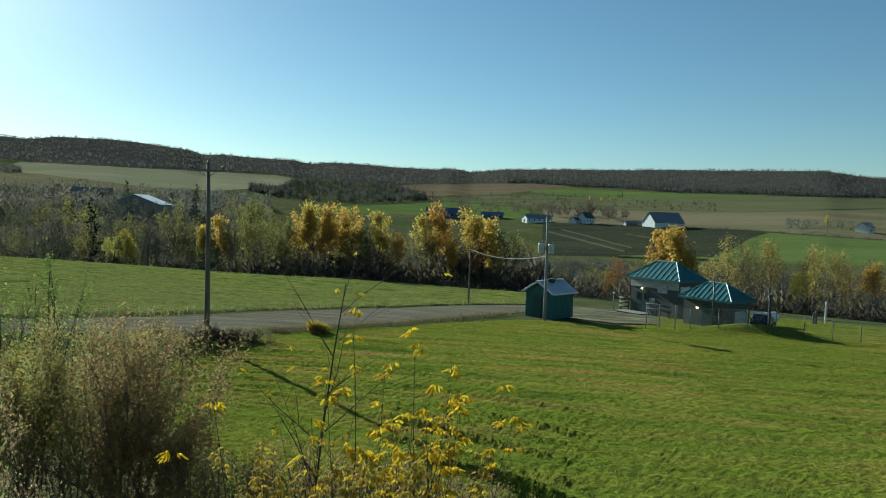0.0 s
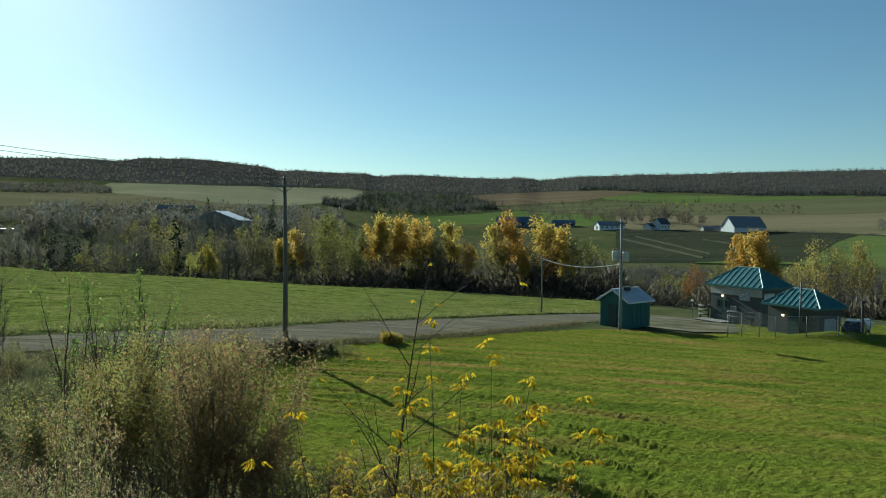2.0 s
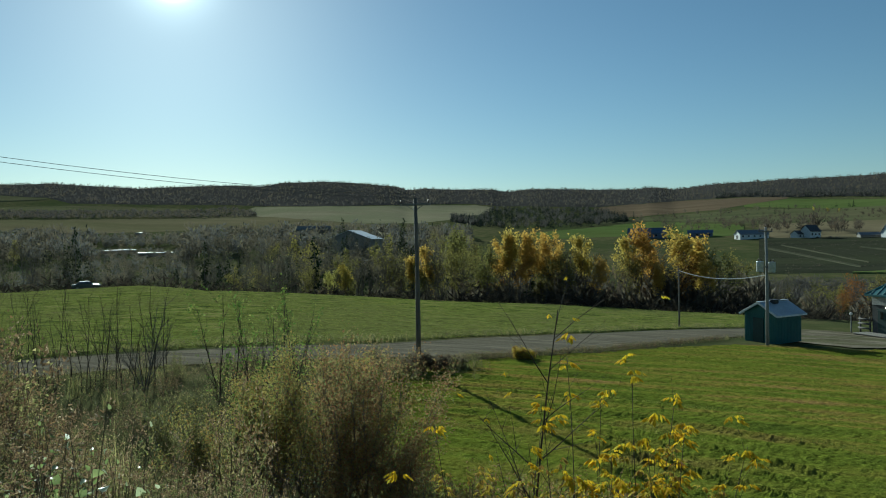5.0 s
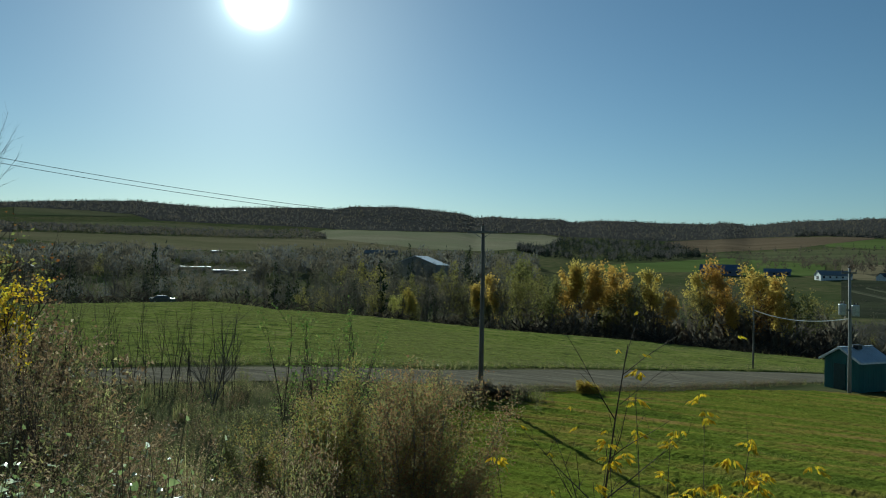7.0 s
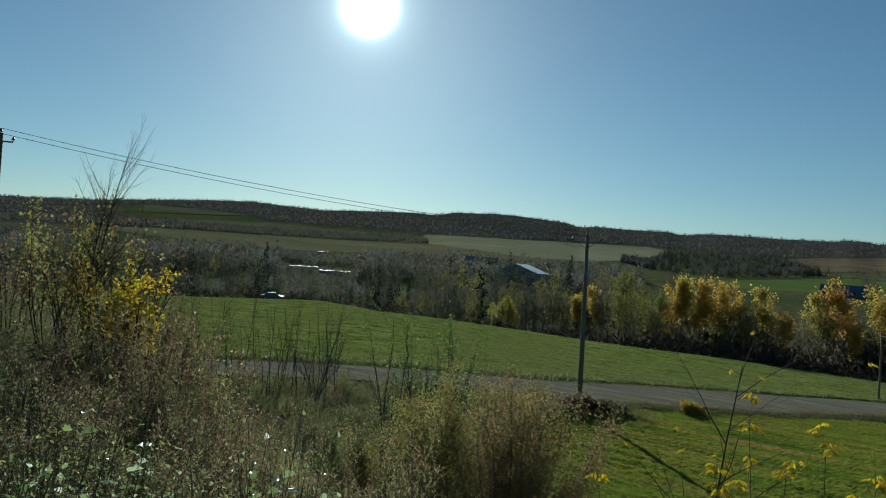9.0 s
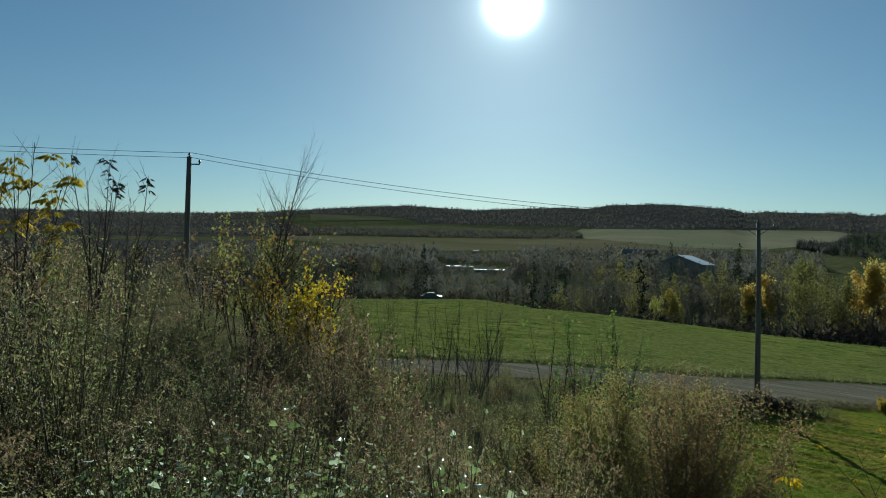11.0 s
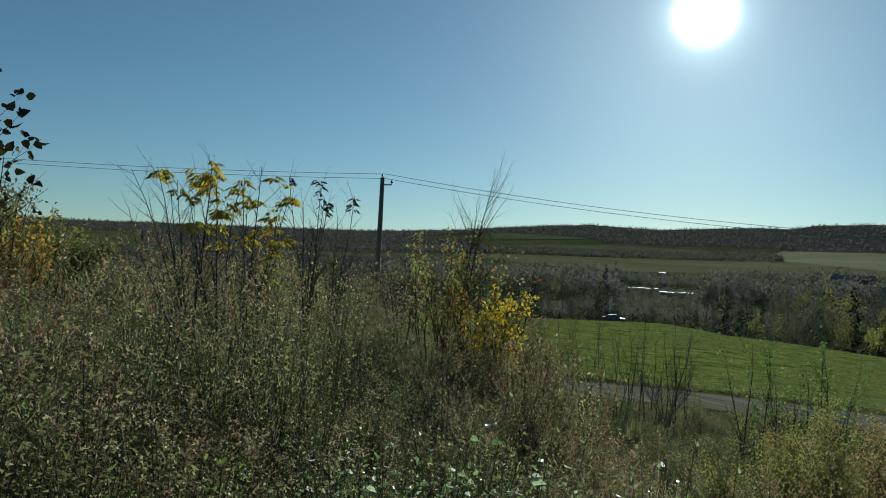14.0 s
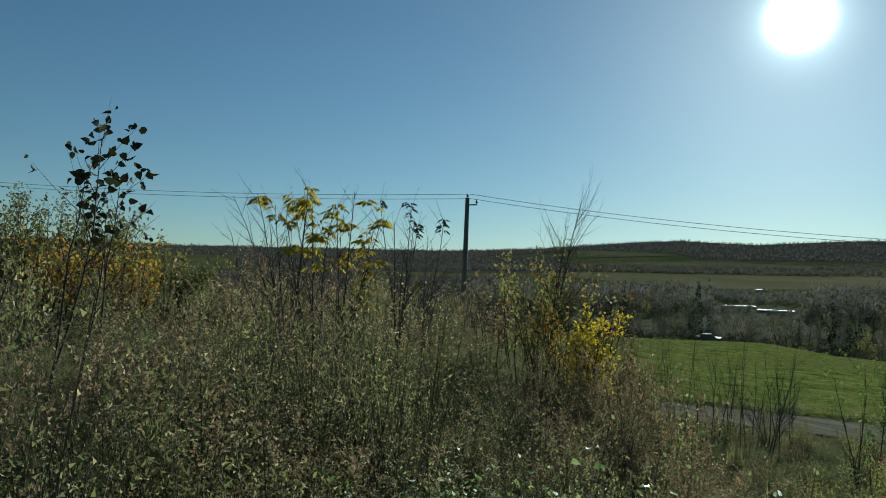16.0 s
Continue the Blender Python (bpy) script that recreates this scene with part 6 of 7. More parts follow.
def fallen_branch(az, r, seed):
    pl = Plant(seed)
    a = seed * 1.3
    pl.branch((0, 0, 0.25), (math.cos(a), math.sin(a), 0.12), 1.5, 0.02, 0, 1, (5,), 0.5, 0.02, 0.14, 0.2, 5, 0.4)
    ob = thing("fallen_branch", "pale dead branch lying under the bushes", "branch", standing(az, r))
    part("wood", pl.b, M_GREYWOOD, ob, smooth=True)


for k, (az, r) in enumerate(((24.6, 15.4), (23.2, 15.0), (26.6, 15.2))):
    fallen_branch(az, r, 801 + k)


def twig_tree():
    pl = Plant(224)
    tall = tall_to(11.0, 9.3, -5.4)
    pl.branch((0, 0, 0), (0.0, 0.02, 1), tall, 0.028, 0, 2, (15, 6), 0.95, 0.12, 0.05, 0.2, 6, 0.36)
    t = [(p, d) for p, d, level in pl.ends if level > 0 and pl.g.random() < 0.13]
    lv = compound_cloud([p for p, d in t], [d for p, d in t], 0.09, 9, 6)
    plant_thing("sapling", "slender almost bare sapling with a few yellow leaves", "sapling", standing(11.0, 9.3), pl, M_TWIG, M_YELLOW, lv, "stem", "foliage")


twig_tree()


def bunch_maple(az, r, el, seed, stems, spread, low, label, mat, each=3, kids=5, size=0.11):
    """Thin upright stems; drooping compound leaves in bunches at the ends of the twigs above the share low of the height."""
    pl = Plant(seed)
    tall = tall_to(az, r, el)
    for k in range(stems):
        a = k * 2.4 + seed
        pl.branch((math.cos(a) * 0.08, math.sin(a) * 0.08, 0), (math.cos(a) * spread, math.sin(a) * spread, 1), 0.97 * tall * (1.0 if k == 0 else pl.g.uniform(0.72, 0.95)), 0.014, 0, 1, (kids,), 0.5, 0.24, 0.05, 0.45, 5, 0.17)
    P, D = [], []
    for p, d, level in pl.ends:
        if p.z > tall * low and pl.g.random() < 0.85:
            for _ in range(each + (1 if level == 0 else 0)):
                P.append(p - d * pl.g.uniform(0, 0.1))
                D.append(d)
    lv = compound_cloud(P, D, size, seed, 7)
    return plant_thing("young_maple", label, "sapling", standing(az, r, eye=(0, 0)), pl, M_TWIG, mat, lv, "branchwork", "foliage", "young yellow-leaved maples")


FIRST = "young ash-leaved maple with drooping yellow leaves on the bank"
for k, (az, r, el, stems, spread, low, kids) in enumerate((
    (6.9, 9.2, -8.7, 1, 0.02, 0.86, 4), (3.0, 9.5, -9.5, 1, 0.03, 0.9, 3), (4.6, 9.0, -11.0, 2, 0.06, 0.7, 6), (3.7, 9.2, -12.4, 3, 0.1, 0.62, 6), (5.7, 8.8, -13.4, 3, 0.12, 0.6, 6), (8.7, 9.0, -15.2, 2, 0.1, 0.8, 4), (0.3, 9.4, -13.8, 3, 0.08, 0.66, 6), (-1.4, 9.6, -14.8, 2, 0.08, 0.6, 6),
    (2.0, 8.8, -14.6, 3, 0.14, 0.6, 6), (-5.9, 9.8, -17.2, 2, 0.06, 0.7, 5), (15.2, 9.4, -13.8, 1, 0.1, 0.93, 3), (17.2, 9.6, -16.2, 1, 0.1, 0.93, 3))):
    bunch_maple(az, r, el, 301 + k, stems, spread, low, FIRST, M_YELLOW, 4, kids)
for k, (az, r, el) in enumerate(((15.8, 9.0, -19.6), (13.2, 8.8, -18.8), (10.4, 8.6, -18.2), (8.0, 8.7, -17.4), (6.2, 8.5, -16.6), (4.0, 8.6, -16.2), (1.8, 8.5, -17.0), (-0.4, 8.8, -17.6), (-2.4, 9.0, -18.6), (11.8, 8.3, -20.0), (7.0, 8.2, -19.2), (2.8, 8.2, -19.0), (-3.6, 8.9, -20.4))):
    bunch_maple(az, r, el, 341 + k, 6, 0.26, 0.5, "low young maple with fading yellow and brown leaves on the bank", M_LOWYELLOW, 3, 9, 0.085)


def fan_maple(az, r, seed, stems, label, mat, size=0.08):
    """Thin stems fanning from one short foot, twiggy and nearly bare, with drooping leaf bunches round their tops.
    stems: azimuth and elevation of each stem's top and how many bunches it still carries."""
    pl = Plant(seed)
    m = standing(az, r, 0, eye=LATE)
    foot = Vector((0, 0, 0.25 * tall_to(az, r, max(q[1] for q in stems), LATE)))
    pl.b.tube([Vector(), foot * 0.5, foot], [0.024, 0.02, 0.014], 6, caps=False)
    P, D = [], []
    for a, el, bunches in stems:
        far = r + pl.g.uniform(-0.4, 0.4)
        el -= 0.2
        x, y = polar(a, far)
        top = Vector((float(x) + LATE[0], float(y) + LATE[1], EYE + far * math.tan(radians(el)))) - m.translation
        start = foot * pl.g.uniform(0.55, 1.0)
        first = len(pl.ends)
        pl.branch(start, top - start, (top - start).length, 0.011, 0, 2, (13, 5), 0.7, 0.1, 0.045, 0.25, 5, 0.25)
        nodes = [(p, way) for p, way, level in pl.ends[first + 1:] if level == 1 and p.z > top.z * 0.72]
        for p, way in ([pl.ends[first][:2]] + pl.g.sample(nodes, min(bunches - 1, len(nodes)))) if bunches else []:
            for _ in range(6):
                P.append(p - way * pl.g.uniform(0, 0.1))
                D.append(way)
    lv = compound_cloud(P, D, size, seed, 7)
    return plant_thing("young_maple", label, "sapling", m, pl, M_TWIG, mat, lv, "branchwork", "foliage", "young yellow-leaved maples")


FAN = "young ash-leaved maple, bare stems fanning out below olive-yellow leaves"
fan_maple(75.7, 7.0, 331, ((80.2, 7.1, 0), (81.1, 3.8, 0), (79.3, 5.6, 0), (78.5, 7.2, 1), (77.6, 6.4, 2), (75.3, 8.1, 5), (76.3, 6.8, 3)), FAN, M_OLIVEYELLOW)
fan_maple(73.8, 7.3, 332, ((76.4, 5.6, 1), (74.5, 7.0, 3), (73.1, 7.4, 5), (72.4, 6.4, 3), (75.3, 4.0, 0)), FAN, M_OLIVEYELLOW)
fan_maple(71.9, 7.2, 333, ((72.9, 5.6, 2), (71.4, 7.0, 5), (70.1, 7.9, 0), (69.6, 6.0, 4), (69.4, 4.8, 3), (70.3, 2.2, 2), (69.7, 0.4, 2)), FAN, M_OLIVEYELLOW)
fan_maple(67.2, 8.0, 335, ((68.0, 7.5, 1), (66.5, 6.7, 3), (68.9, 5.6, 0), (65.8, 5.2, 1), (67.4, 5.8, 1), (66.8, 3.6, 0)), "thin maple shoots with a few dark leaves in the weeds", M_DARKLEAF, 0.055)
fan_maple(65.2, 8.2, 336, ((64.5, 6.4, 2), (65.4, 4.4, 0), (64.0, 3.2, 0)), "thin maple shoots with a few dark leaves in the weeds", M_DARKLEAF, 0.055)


def poplar_sapling(az, r, el, seed, n, label):
    pl = Plant(seed)
    tall = tall_to(az, r, el, LATE)
    for k in range(n):
        a = k * 2.1 + seed
        pl.branch((math.cos(a) * 0.1, math.sin(a) * 0.1, 0), (math.cos(a) * 0.1, math.sin(a) * 0.1, 1), 0.9 * tall * (1 if k == 0 else pl.g.uniform(0.7, 0.9)), 0.016, 0, 1, (10,), 0.75, 0.2, 0.06, 0.5, 5, 0.3)
    t = [q for q in pl.tips if q[0].z > tall * 0.68 and pl.g.random() < 0.75]
    t = [q for q in t for _ in range(3)]
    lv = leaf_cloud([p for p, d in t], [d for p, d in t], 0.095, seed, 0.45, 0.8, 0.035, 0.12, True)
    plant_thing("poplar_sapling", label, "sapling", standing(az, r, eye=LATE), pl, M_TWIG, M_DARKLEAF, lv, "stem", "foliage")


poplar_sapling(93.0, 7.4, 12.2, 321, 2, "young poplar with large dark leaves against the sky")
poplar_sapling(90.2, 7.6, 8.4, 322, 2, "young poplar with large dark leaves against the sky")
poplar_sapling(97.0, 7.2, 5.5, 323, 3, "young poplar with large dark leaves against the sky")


def leafy_shrub(name, az, r, tall, seed, mat, share, size, label, stems=7, spread=0.35, bark=None, droop=0.2, mult=1, levels=2, eye=(0, 0), girth=0.0, start=0.25, wobble=0.08):
    pl = Plant(seed)
    for k in range(stems):
        a = k * 2.4 + seed
        pl.branch((math.cos(a) * 0.15, math.sin(a) * 0.15, 0), (math.cos(a) * spread, math.sin(a) * spread, 1), tall * (1 if k == 0 else pl.g.uniform(0.65, 1.0)), girth or 0.014 + tall * 0.003, 0, levels, (8, 4, 3), 0.45, 0.2, wobble, start, 5, 0.3)
    t = [q for q in pick(seed, pl.tips, share) for _ in range(mult)]
    lv = leaf_cloud([p for p, d in t], [d for p, d in t], size, seed, droop, 0.7, size * 0.8, 0.15, name == "yellow_shrub") if t else None
    return plant_thing(name, label, "shrub", standing(az, r, seed * 40, eye=eye), pl, bark or M_TWIG, mat, lv, "branchwork", "foliage")


leafy_shrub("yellow_shrub", 51.6, 10.6, tall_to(51.6, 10.6, -2.2, LATE), 431, M_SHRUBYELLOW, 0.42, 0.055, "low shrub with bright yellow leaves on the bank", 10, 0.2, None, 0.2, 3, eye=LATE, start=0.4)
leafy_shrub("yellow_shrub", 53.2, 10.5, tall_to(53.2, 10.5, -1.8, LATE), 432, M_AMBER, 0.25, 0.06, "low shrub with a few amber and yellow leaves", 6, 0.24, None, 0.2, 2, eye=LATE, start=0.4)


def bare_tree(az, r, el, seed):
    pl = Plant(seed)
    tall = tall_to(az, r, el, LATE)
    for k in range(2):
        pl.branch((0.07 * k, 0, 0), (0.04 * k, 0, 1), tall * (1 - 0.16 * k), 0.02, 0, 2, (22, 8), 0.62, 0.14, 0.06, 0.3, 6, 0.34)
    t = [q for q in pl.tips if q[0].z < 0.72 * tall and pl.g.random() < 0.06]
    lv = leaf_cloud([p for p, d in t], [d for p, d in t], 0.1, seed, 0.6, 0.55, 0.04)
    plant_thing("bare_tree", "narrow bare tree with fine upright twigs and a few russet leaves", "tree", standing(az, r, eye=LATE), pl, M_TWIG, M_RUST, lv, "trunk", "foliage")


bare_tree(55.3, 11.0, 7.3, 433)
for az, r, el, seed, mat, share, label in (
    (57.0, 11.4, 3.0, 434, M_BUSHOLIVE, 0.6, "olive-leaved shrub beside the bare tree"), (52.2, 11.8, 2.6, 438, M_RUST, 0.07, "thin russet shrub behind the yellow shrub"), (55.4, 11.0, 1.2, 436, M_BUSHOLIVE, 0.4, "brown-green shrub beside the bare tree"),
    (59.5, 12.0, 0.4, 461, M_WEED_BROWN, 0.2, "brown shrub in the weeds of the crest"), (49.6, 11.6, -3.6, 462, M_WEED_BROWN, 0.22, "low brown shrub below the yellow shrub"), (48.2, 11.2, -6.2, 463, M_WEED_OLIVE, 0.2, "low olive shrub below the yellow shrub"), (47.0, 10.8, -8.6, 464, M_WEED_BROWN, 0.22, "low brown shrub on the upper bank"), (50.6, 12.2, -1.8, 466, M_WEED_BROWN, 0.3, "brown shrub behind the yellow shrub"), (52.8, 12.5, -1.0, 467, M_WEED_OLIVE, 0.3, "olive shrub behind the yellow shrub"), (48.8, 12.6, -4.2, 468, M_WEED_BROWN, 0.3, "brown shrub behind the yellow shrub"), (54.0, 9.4, -5.2, 465, M_WEED_BROWN, 0.22, "low brown shrub below the yellow shrub")):
    leafy_shrub("willow_shrub", az, r, tall_to(az, r, el, LATE), seed, mat, share, 0.06, label, 8, 0.28, None, 0.2, 2, eye=LATE, girth=0.012)
fan = Plant(435)
for k in range(7):
    a = k * 2.4
    fan.branch((0, 0, 0.9 if k else 0), (math.cos(a) * 0.62 * (k > 0), math.sin(a) * 0.62 * (k > 0), 1), tall_to(39.6, 32, -3.7) * (0.95 if k == 0 else fan.g.uniform(0.55, 0.78)), 0.04 if k == 0 else 0.022, 0, 2, (14, 7), 0.6, 0.14, 0.08, 0.3, 5, 0.28)
plant_thing("bare_tree", "small bare dark tree with fanning fine twigs", "tree", standing(39.6, 32.0), fan, M_BARK, wood_name="trunk")
for k, (az, r, el) in enumerate(((29.8, 25, -4.2), (31.4, 26, -5.0), (33.8, 25, -4.0), (28.4, 26, -6.0), (32.6, 24, -6.6))):
    leafy_shrub("alder_sapling", az, r, tall_to(az, r, el), 441 + k, M_GREENLEAF, 0.4, 0.11, "slim green-leaved alder sapling on the lower bank", 3, 0.1, None, 0.2, 2)
for k, (az, r, el, mat) in enumerate(((87.6, 15, 2.2, M_AMBER), (92.6, 15, 2.2, M_AMBER), (85.4, 19, 2.6, M_OLIVE), (88.6, 20, 5.4, M_OLIVE), (94.5, 18, 4.8, M_OLIVE), (83.5, 18, 1.4, M_OLIVE), (91.0, 21, 5.0, M_OLIVE), (96.5, 20, 5.6, M_OLIVE))):
    leafy_shrub("autumn_shrub", az, r, tall_to(az, r, el, LATE), 451 + k, mat, 0.3 if mat is M_AMBER else 0.5, 0.085, "amber-leaved shrub in the weeds of the crest" if mat is M_AMBER else "thin olive-brown shrub in the weeds of the crest", 12, 0.25, None, 0.2, 2, eye=LATE)
stem_rng = random.Random(12)
for k in range(46):
    az, r = 38.0 + 14.5 * k / 46 + stem_rng.uniform(-0.3, 0.3), stem_rng.uniform(36, 41)
    pl = Plant(700 + k)
    pl.branch((0, 0, 0), (stem_rng.uniform(-0.15, 0.15), 0, 1), stem_rng.uniform(2.8, 5.4), 0.023, 0, 2, (11, 3), 0.6, 0.2, 0.08, 0.25, 5, 0.3)
    plant_thing("bare_sapling", "thin bare sapling in a row above the road", "sapling", standing(az, r), pl, M_TWIG, None, None, "stem", "foliage", "row of bare saplings above the road")
for k, (az, r, tall, mat) in enumerate(((18.3, 38.0, 1.0, M_DRYBRUSH), (17.2, 38.3, 0.9, M_DRYBRUSH), (19.4, 37.6, 1.0, M_DRYBRUSH), (16.2, 38.8, 0.75, M_DRYBRUSH), (15.2, 39.2, 0.6, M_DRYBRUSH), (10.2, 42.8, 0.75, M_LOWYELLOW), (9.6, 43.0, 0.45, M_LOWYELLOW))):
    leafy_shrub("roadside_brush", az, r, tall, 771 + k, mat, 0.8, 0.1, "dark dry brush round the foot of the pole" if r < 40 else "yellow-brown brush at the edge of the field", 12, 0.4, M_STEM, 0.1, 2)


# ---- weeds and grass ----
def tube_arrays(pts, radii, sides=3):
    b = Build().tube(pts, radii, sides, False)
    t = []
    for f in b.f:
        t += [(f[0], f[1], f[2]), (f[0], f[2], f[3])]
    return np.array(b.v), np.array(t)


def joined(parts):
    V, T, I, k = [], [], [], 0
    for v, t, i in parts:
        V.append(v)
        T.append(t + k)
        I.append(np.full(len(t), i))
        k += len(v)
    return np.concatenate(V), np.concatenate(T), np.concatenate(I)


# slots: 0 stem, 1 green, 2 plume, 3 dry grass, 4 green leaf, 5 pale leaf with glints in its colour, 6 olive, 7 brown, 8
# dark twig, 9 yellow grass, 10 pale seed fluff
WEED_MATS = [M_STEM, M_WEED, M_PLUME, M_DRYGRASS, M_GREENLEAF, M_GLINTLEAF, M_WEED_OLIVE, M_WEED_BROWN, M_TWIG, M_YELLOWGRASS, M_FLUFF]


def goldenrod(seed, slot=1, plume=True, stems=2, leaves=78, bits=72, length=0.029, bit=0.014, head=2):
    """Leaning stems feathered with narrow leaves under a loose branching seed plume."""
    g = random.Random(seed)
    parts = []
    for s in range(stems):
        a = g.random() * 6.28
        lean = g.uniform(0.08, 0.5)
        base = Vector((g.uniform(-0.1, 0.1), g.uniform(-0.1, 0.1), 0))
        h = g.uniform(0.65, 1.0)
        at = lambda f: base + Vector((math.cos(a) * lean * f * f, math.sin(a) * lean * f * f, h * f))
        parts.append((*tube_arrays([at(0), at(0.5), at(1)], [0.0024, 0.002, 0.0012]), 0))
        P, D = [], []
        for k in range(leaves):
            b = g.random() * 6.28
            out = Vector((math.cos(b), math.sin(b), 0.5))
            P.append(at(0.08 + 0.9 * g.random() ** 0.7) + out * g.uniform(0.0, 0.045))
            D.append(out * 2.5)
        parts.append((*leaf_cloud(P, D, length, seed + s, 0.0, 0.36, 0.0, 0.04, simple=True), slot))
        if plume:
            P, D = [], []
            sprays = [(g.random() * 6.28, g.uniform(0.03, 0.14), g.uniform(-0.2, 0.08)) for _ in range(9)]
            for k in range(bits):
                b, far, up = g.choice(sprays)
                f = g.random()
                P.append(at(1) + Vector((math.cos(b) * far * f, math.sin(b) * far * f, up * f + 0.03 * f * f)))
                D.append(Vector((math.cos(b), math.sin(b), 0.9)))
            parts.append((*leaf_cloud(P, D, bit, seed + 9 + s, 0.0, 0.6, simple=True), head))
    return joined(parts)


def grass_clump(seed, n=24, wide=0.004, slot=3):
    g = np.random.default_rng(seed)
    V, T = [], []
    for k in range(n):
        a = g.uniform(0, 6.28)
        h, lean = g.uniform(0.45, 1.0), g.uniform(0.05, 0.4)
        d, w = np.array([math.cos(a), math.sin(a), 0]), np.array([-math.sin(a), math.cos(a), 0]) * wide
        b = g.normal(0, 0.05, 3) * [1, 1, 0]
        m, e = b + d * lean * 0.3 + [0, 0, h * 0.6], b + d * lean + [0, 0, h]
        i = len(V)
        V += [b - w, b + w, m + w, m - w, e]
        T += [(i, i + 1, i + 2), (i, i + 2, i + 3), (i + 3, i + 2, i + 4)]
    return np.array(V), np.array(T), np.full(len(T), slot)


def forb(seed, slot, size, n=44, stems=4, ovate=False, wood=0):
    """Branching stems with small broad leaves."""
    g = random.Random(seed)
    parts, P, D = [], [], []
    for s in range(stems):
        a = g.random() * 6.28
        lean = g.uniform(0.08, 0.3)
        h = g.uniform(0.5, 1.0)
        pts = [Vector((math.cos(a) * lean * f, math.sin(a) * lean * f, h * f)) for f in (0, 0.5, 1)]
        parts.append((*tube_arrays(pts, [0.004, 0.003, 0.0015]), wood))
        for k in range(n // stems):
            f = 0.2 + 0.8 * g.random() ** 0.55
            b = g.random() * 6.28
            P.append(Vector((math.cos(a) * lean * f, math.sin(a) * lean * f, h * f)) + Vector((math.cos(b), math.sin(b), 0)) * g.uniform(0.02, 0.07))
            D.append(Vector((math.cos(b), math.sin(b), 0.3)) * 1.5)
    parts.append((*leaf_cloud(P, D, size, seed, 0.1, 0.6, 0.0, 0.15, ovate, not ovate), slot))
    return joined(parts)


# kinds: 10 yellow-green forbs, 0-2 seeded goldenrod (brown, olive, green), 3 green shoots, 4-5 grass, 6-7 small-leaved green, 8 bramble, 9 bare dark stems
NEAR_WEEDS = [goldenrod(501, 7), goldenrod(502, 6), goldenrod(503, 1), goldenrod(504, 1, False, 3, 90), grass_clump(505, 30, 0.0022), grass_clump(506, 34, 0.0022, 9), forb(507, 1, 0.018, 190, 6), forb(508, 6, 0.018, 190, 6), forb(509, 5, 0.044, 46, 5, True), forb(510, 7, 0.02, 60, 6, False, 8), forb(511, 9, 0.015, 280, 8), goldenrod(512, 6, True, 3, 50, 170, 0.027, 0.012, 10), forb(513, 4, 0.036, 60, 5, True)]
FAR_WEEDS = [goldenrod(521, 7, True, 2, 34, 14, 0.06, 0.036), goldenrod(522, 6, True, 2, 34, 14, 0.06, 0.036), goldenrod(523, 1, True, 2, 34, 14, 0.06, 0.036), goldenrod(524, 1, False, 2, 36, 0, 0.06), grass_clump(525, 8, 0.009), grass_clump(526, 8, 0.009), forb(527, 1, 0.05, 34, 3), forb(528, 6, 0.055, 32, 3), forb(529, 5, 0.07, 12, 2), forb(530, 7, 0.04, 10, 4, False, 8), forb(531, 9, 0.045, 36, 3)]


def weed_bed(name, seed, count, az, rng, mix, tall, label, protos, keep=None, even=0.8, area=False, tint=True, clump=0.2):
    """Weeds in domed clumps of one kind each, with lower stray plants between them."""
    g = np.random.default_rng(seed)
    clumps = count // 13

    def scattered(n):
        u = g.uniform(0, 1, n)
        r = np.sqrt(u * (rng[1] ** 2 - rng[0] ** 2) + rng[0] ** 2) if area else rng[0] * (rng[1] / rng[0]) ** (u ** even)
        return polar(g.uniform(az[0], az[1], n), r)

    cx, cy = scattered(clumps)
    hue = np.array([noise.noise(Vector((p * 0.4, q * 0.4, 9))) for p, q in zip(cx, cy)])
    share = np.array(list(mix) + [0] * (len(protos) - len(mix))) / sum(mix)
    hue += np.clip((np.degrees(np.arctan2(-cx, cy)) - 60) / 60, -0.04, 0.14)
    ckind = g.choice(len(protos), clumps, p=share)
    if tint:
        ckind = np.where(hue > 0.1, g.choice([6, 2, 2, 3, 10], clumps), np.where(hue < -0.1, g.choice([0, 0, 0, 1, 1, 7, 9], clumps), ckind))
    ctall, cwide = g.uniform(0.5, 1.25, clumps), g.uniform(0.7, 1.4, clumps) * clump
    at = g.integers(0, clumps, count)
    off = g.normal(0, 1, (2, count))
    stray = g.uniform(0, 1, count) < 0.15
    sx, sy = scattered(count)
    x = np.where(stray, sx, cx[at] + off[0] * cwide[at])
    y = np.where(stray, sy, cy[at] + off[1] * cwide[at])
    kind = np.where(g.uniform(0, 1, count) < 0.12, g.choice(len(protos), count, p=share), ckind[at])
    patch = np.array([noise.noise(Vector((p * 0.4, q * 0.4, 1))) for p, q in zip(x, y)])
    dome = np.clip(1.12 - 0.16 * (off ** 2).sum(0), 0.4, 1.1) * ctall[at]
    h = tall * np.where(stray, 0.45, dome) * g.uniform(0.8, 1.1, count) * np.clip(1 + 0.75 * patch, 0.45, 1.45)
    w = np.clip(h, 0.5, 1.1) * g.uniform(0.8, 1.2, count)
    place = np.stack([kind, x, y, height(x, y) - 0.06, g.uniform(0, 6.28, count), w, h], -1)
    r, a = np.hypot(x, y), np.degrees(np.arctan2(-x, y))
    ok = (r > rng[0] - 0.3) & (a > az[0] - 3) & (a < az[1] + 3)
    if keep is not None:
        ok &= keep(x, y)
    return scatter(name, protos, WEED_MATS, place[ok], label, "weeds")


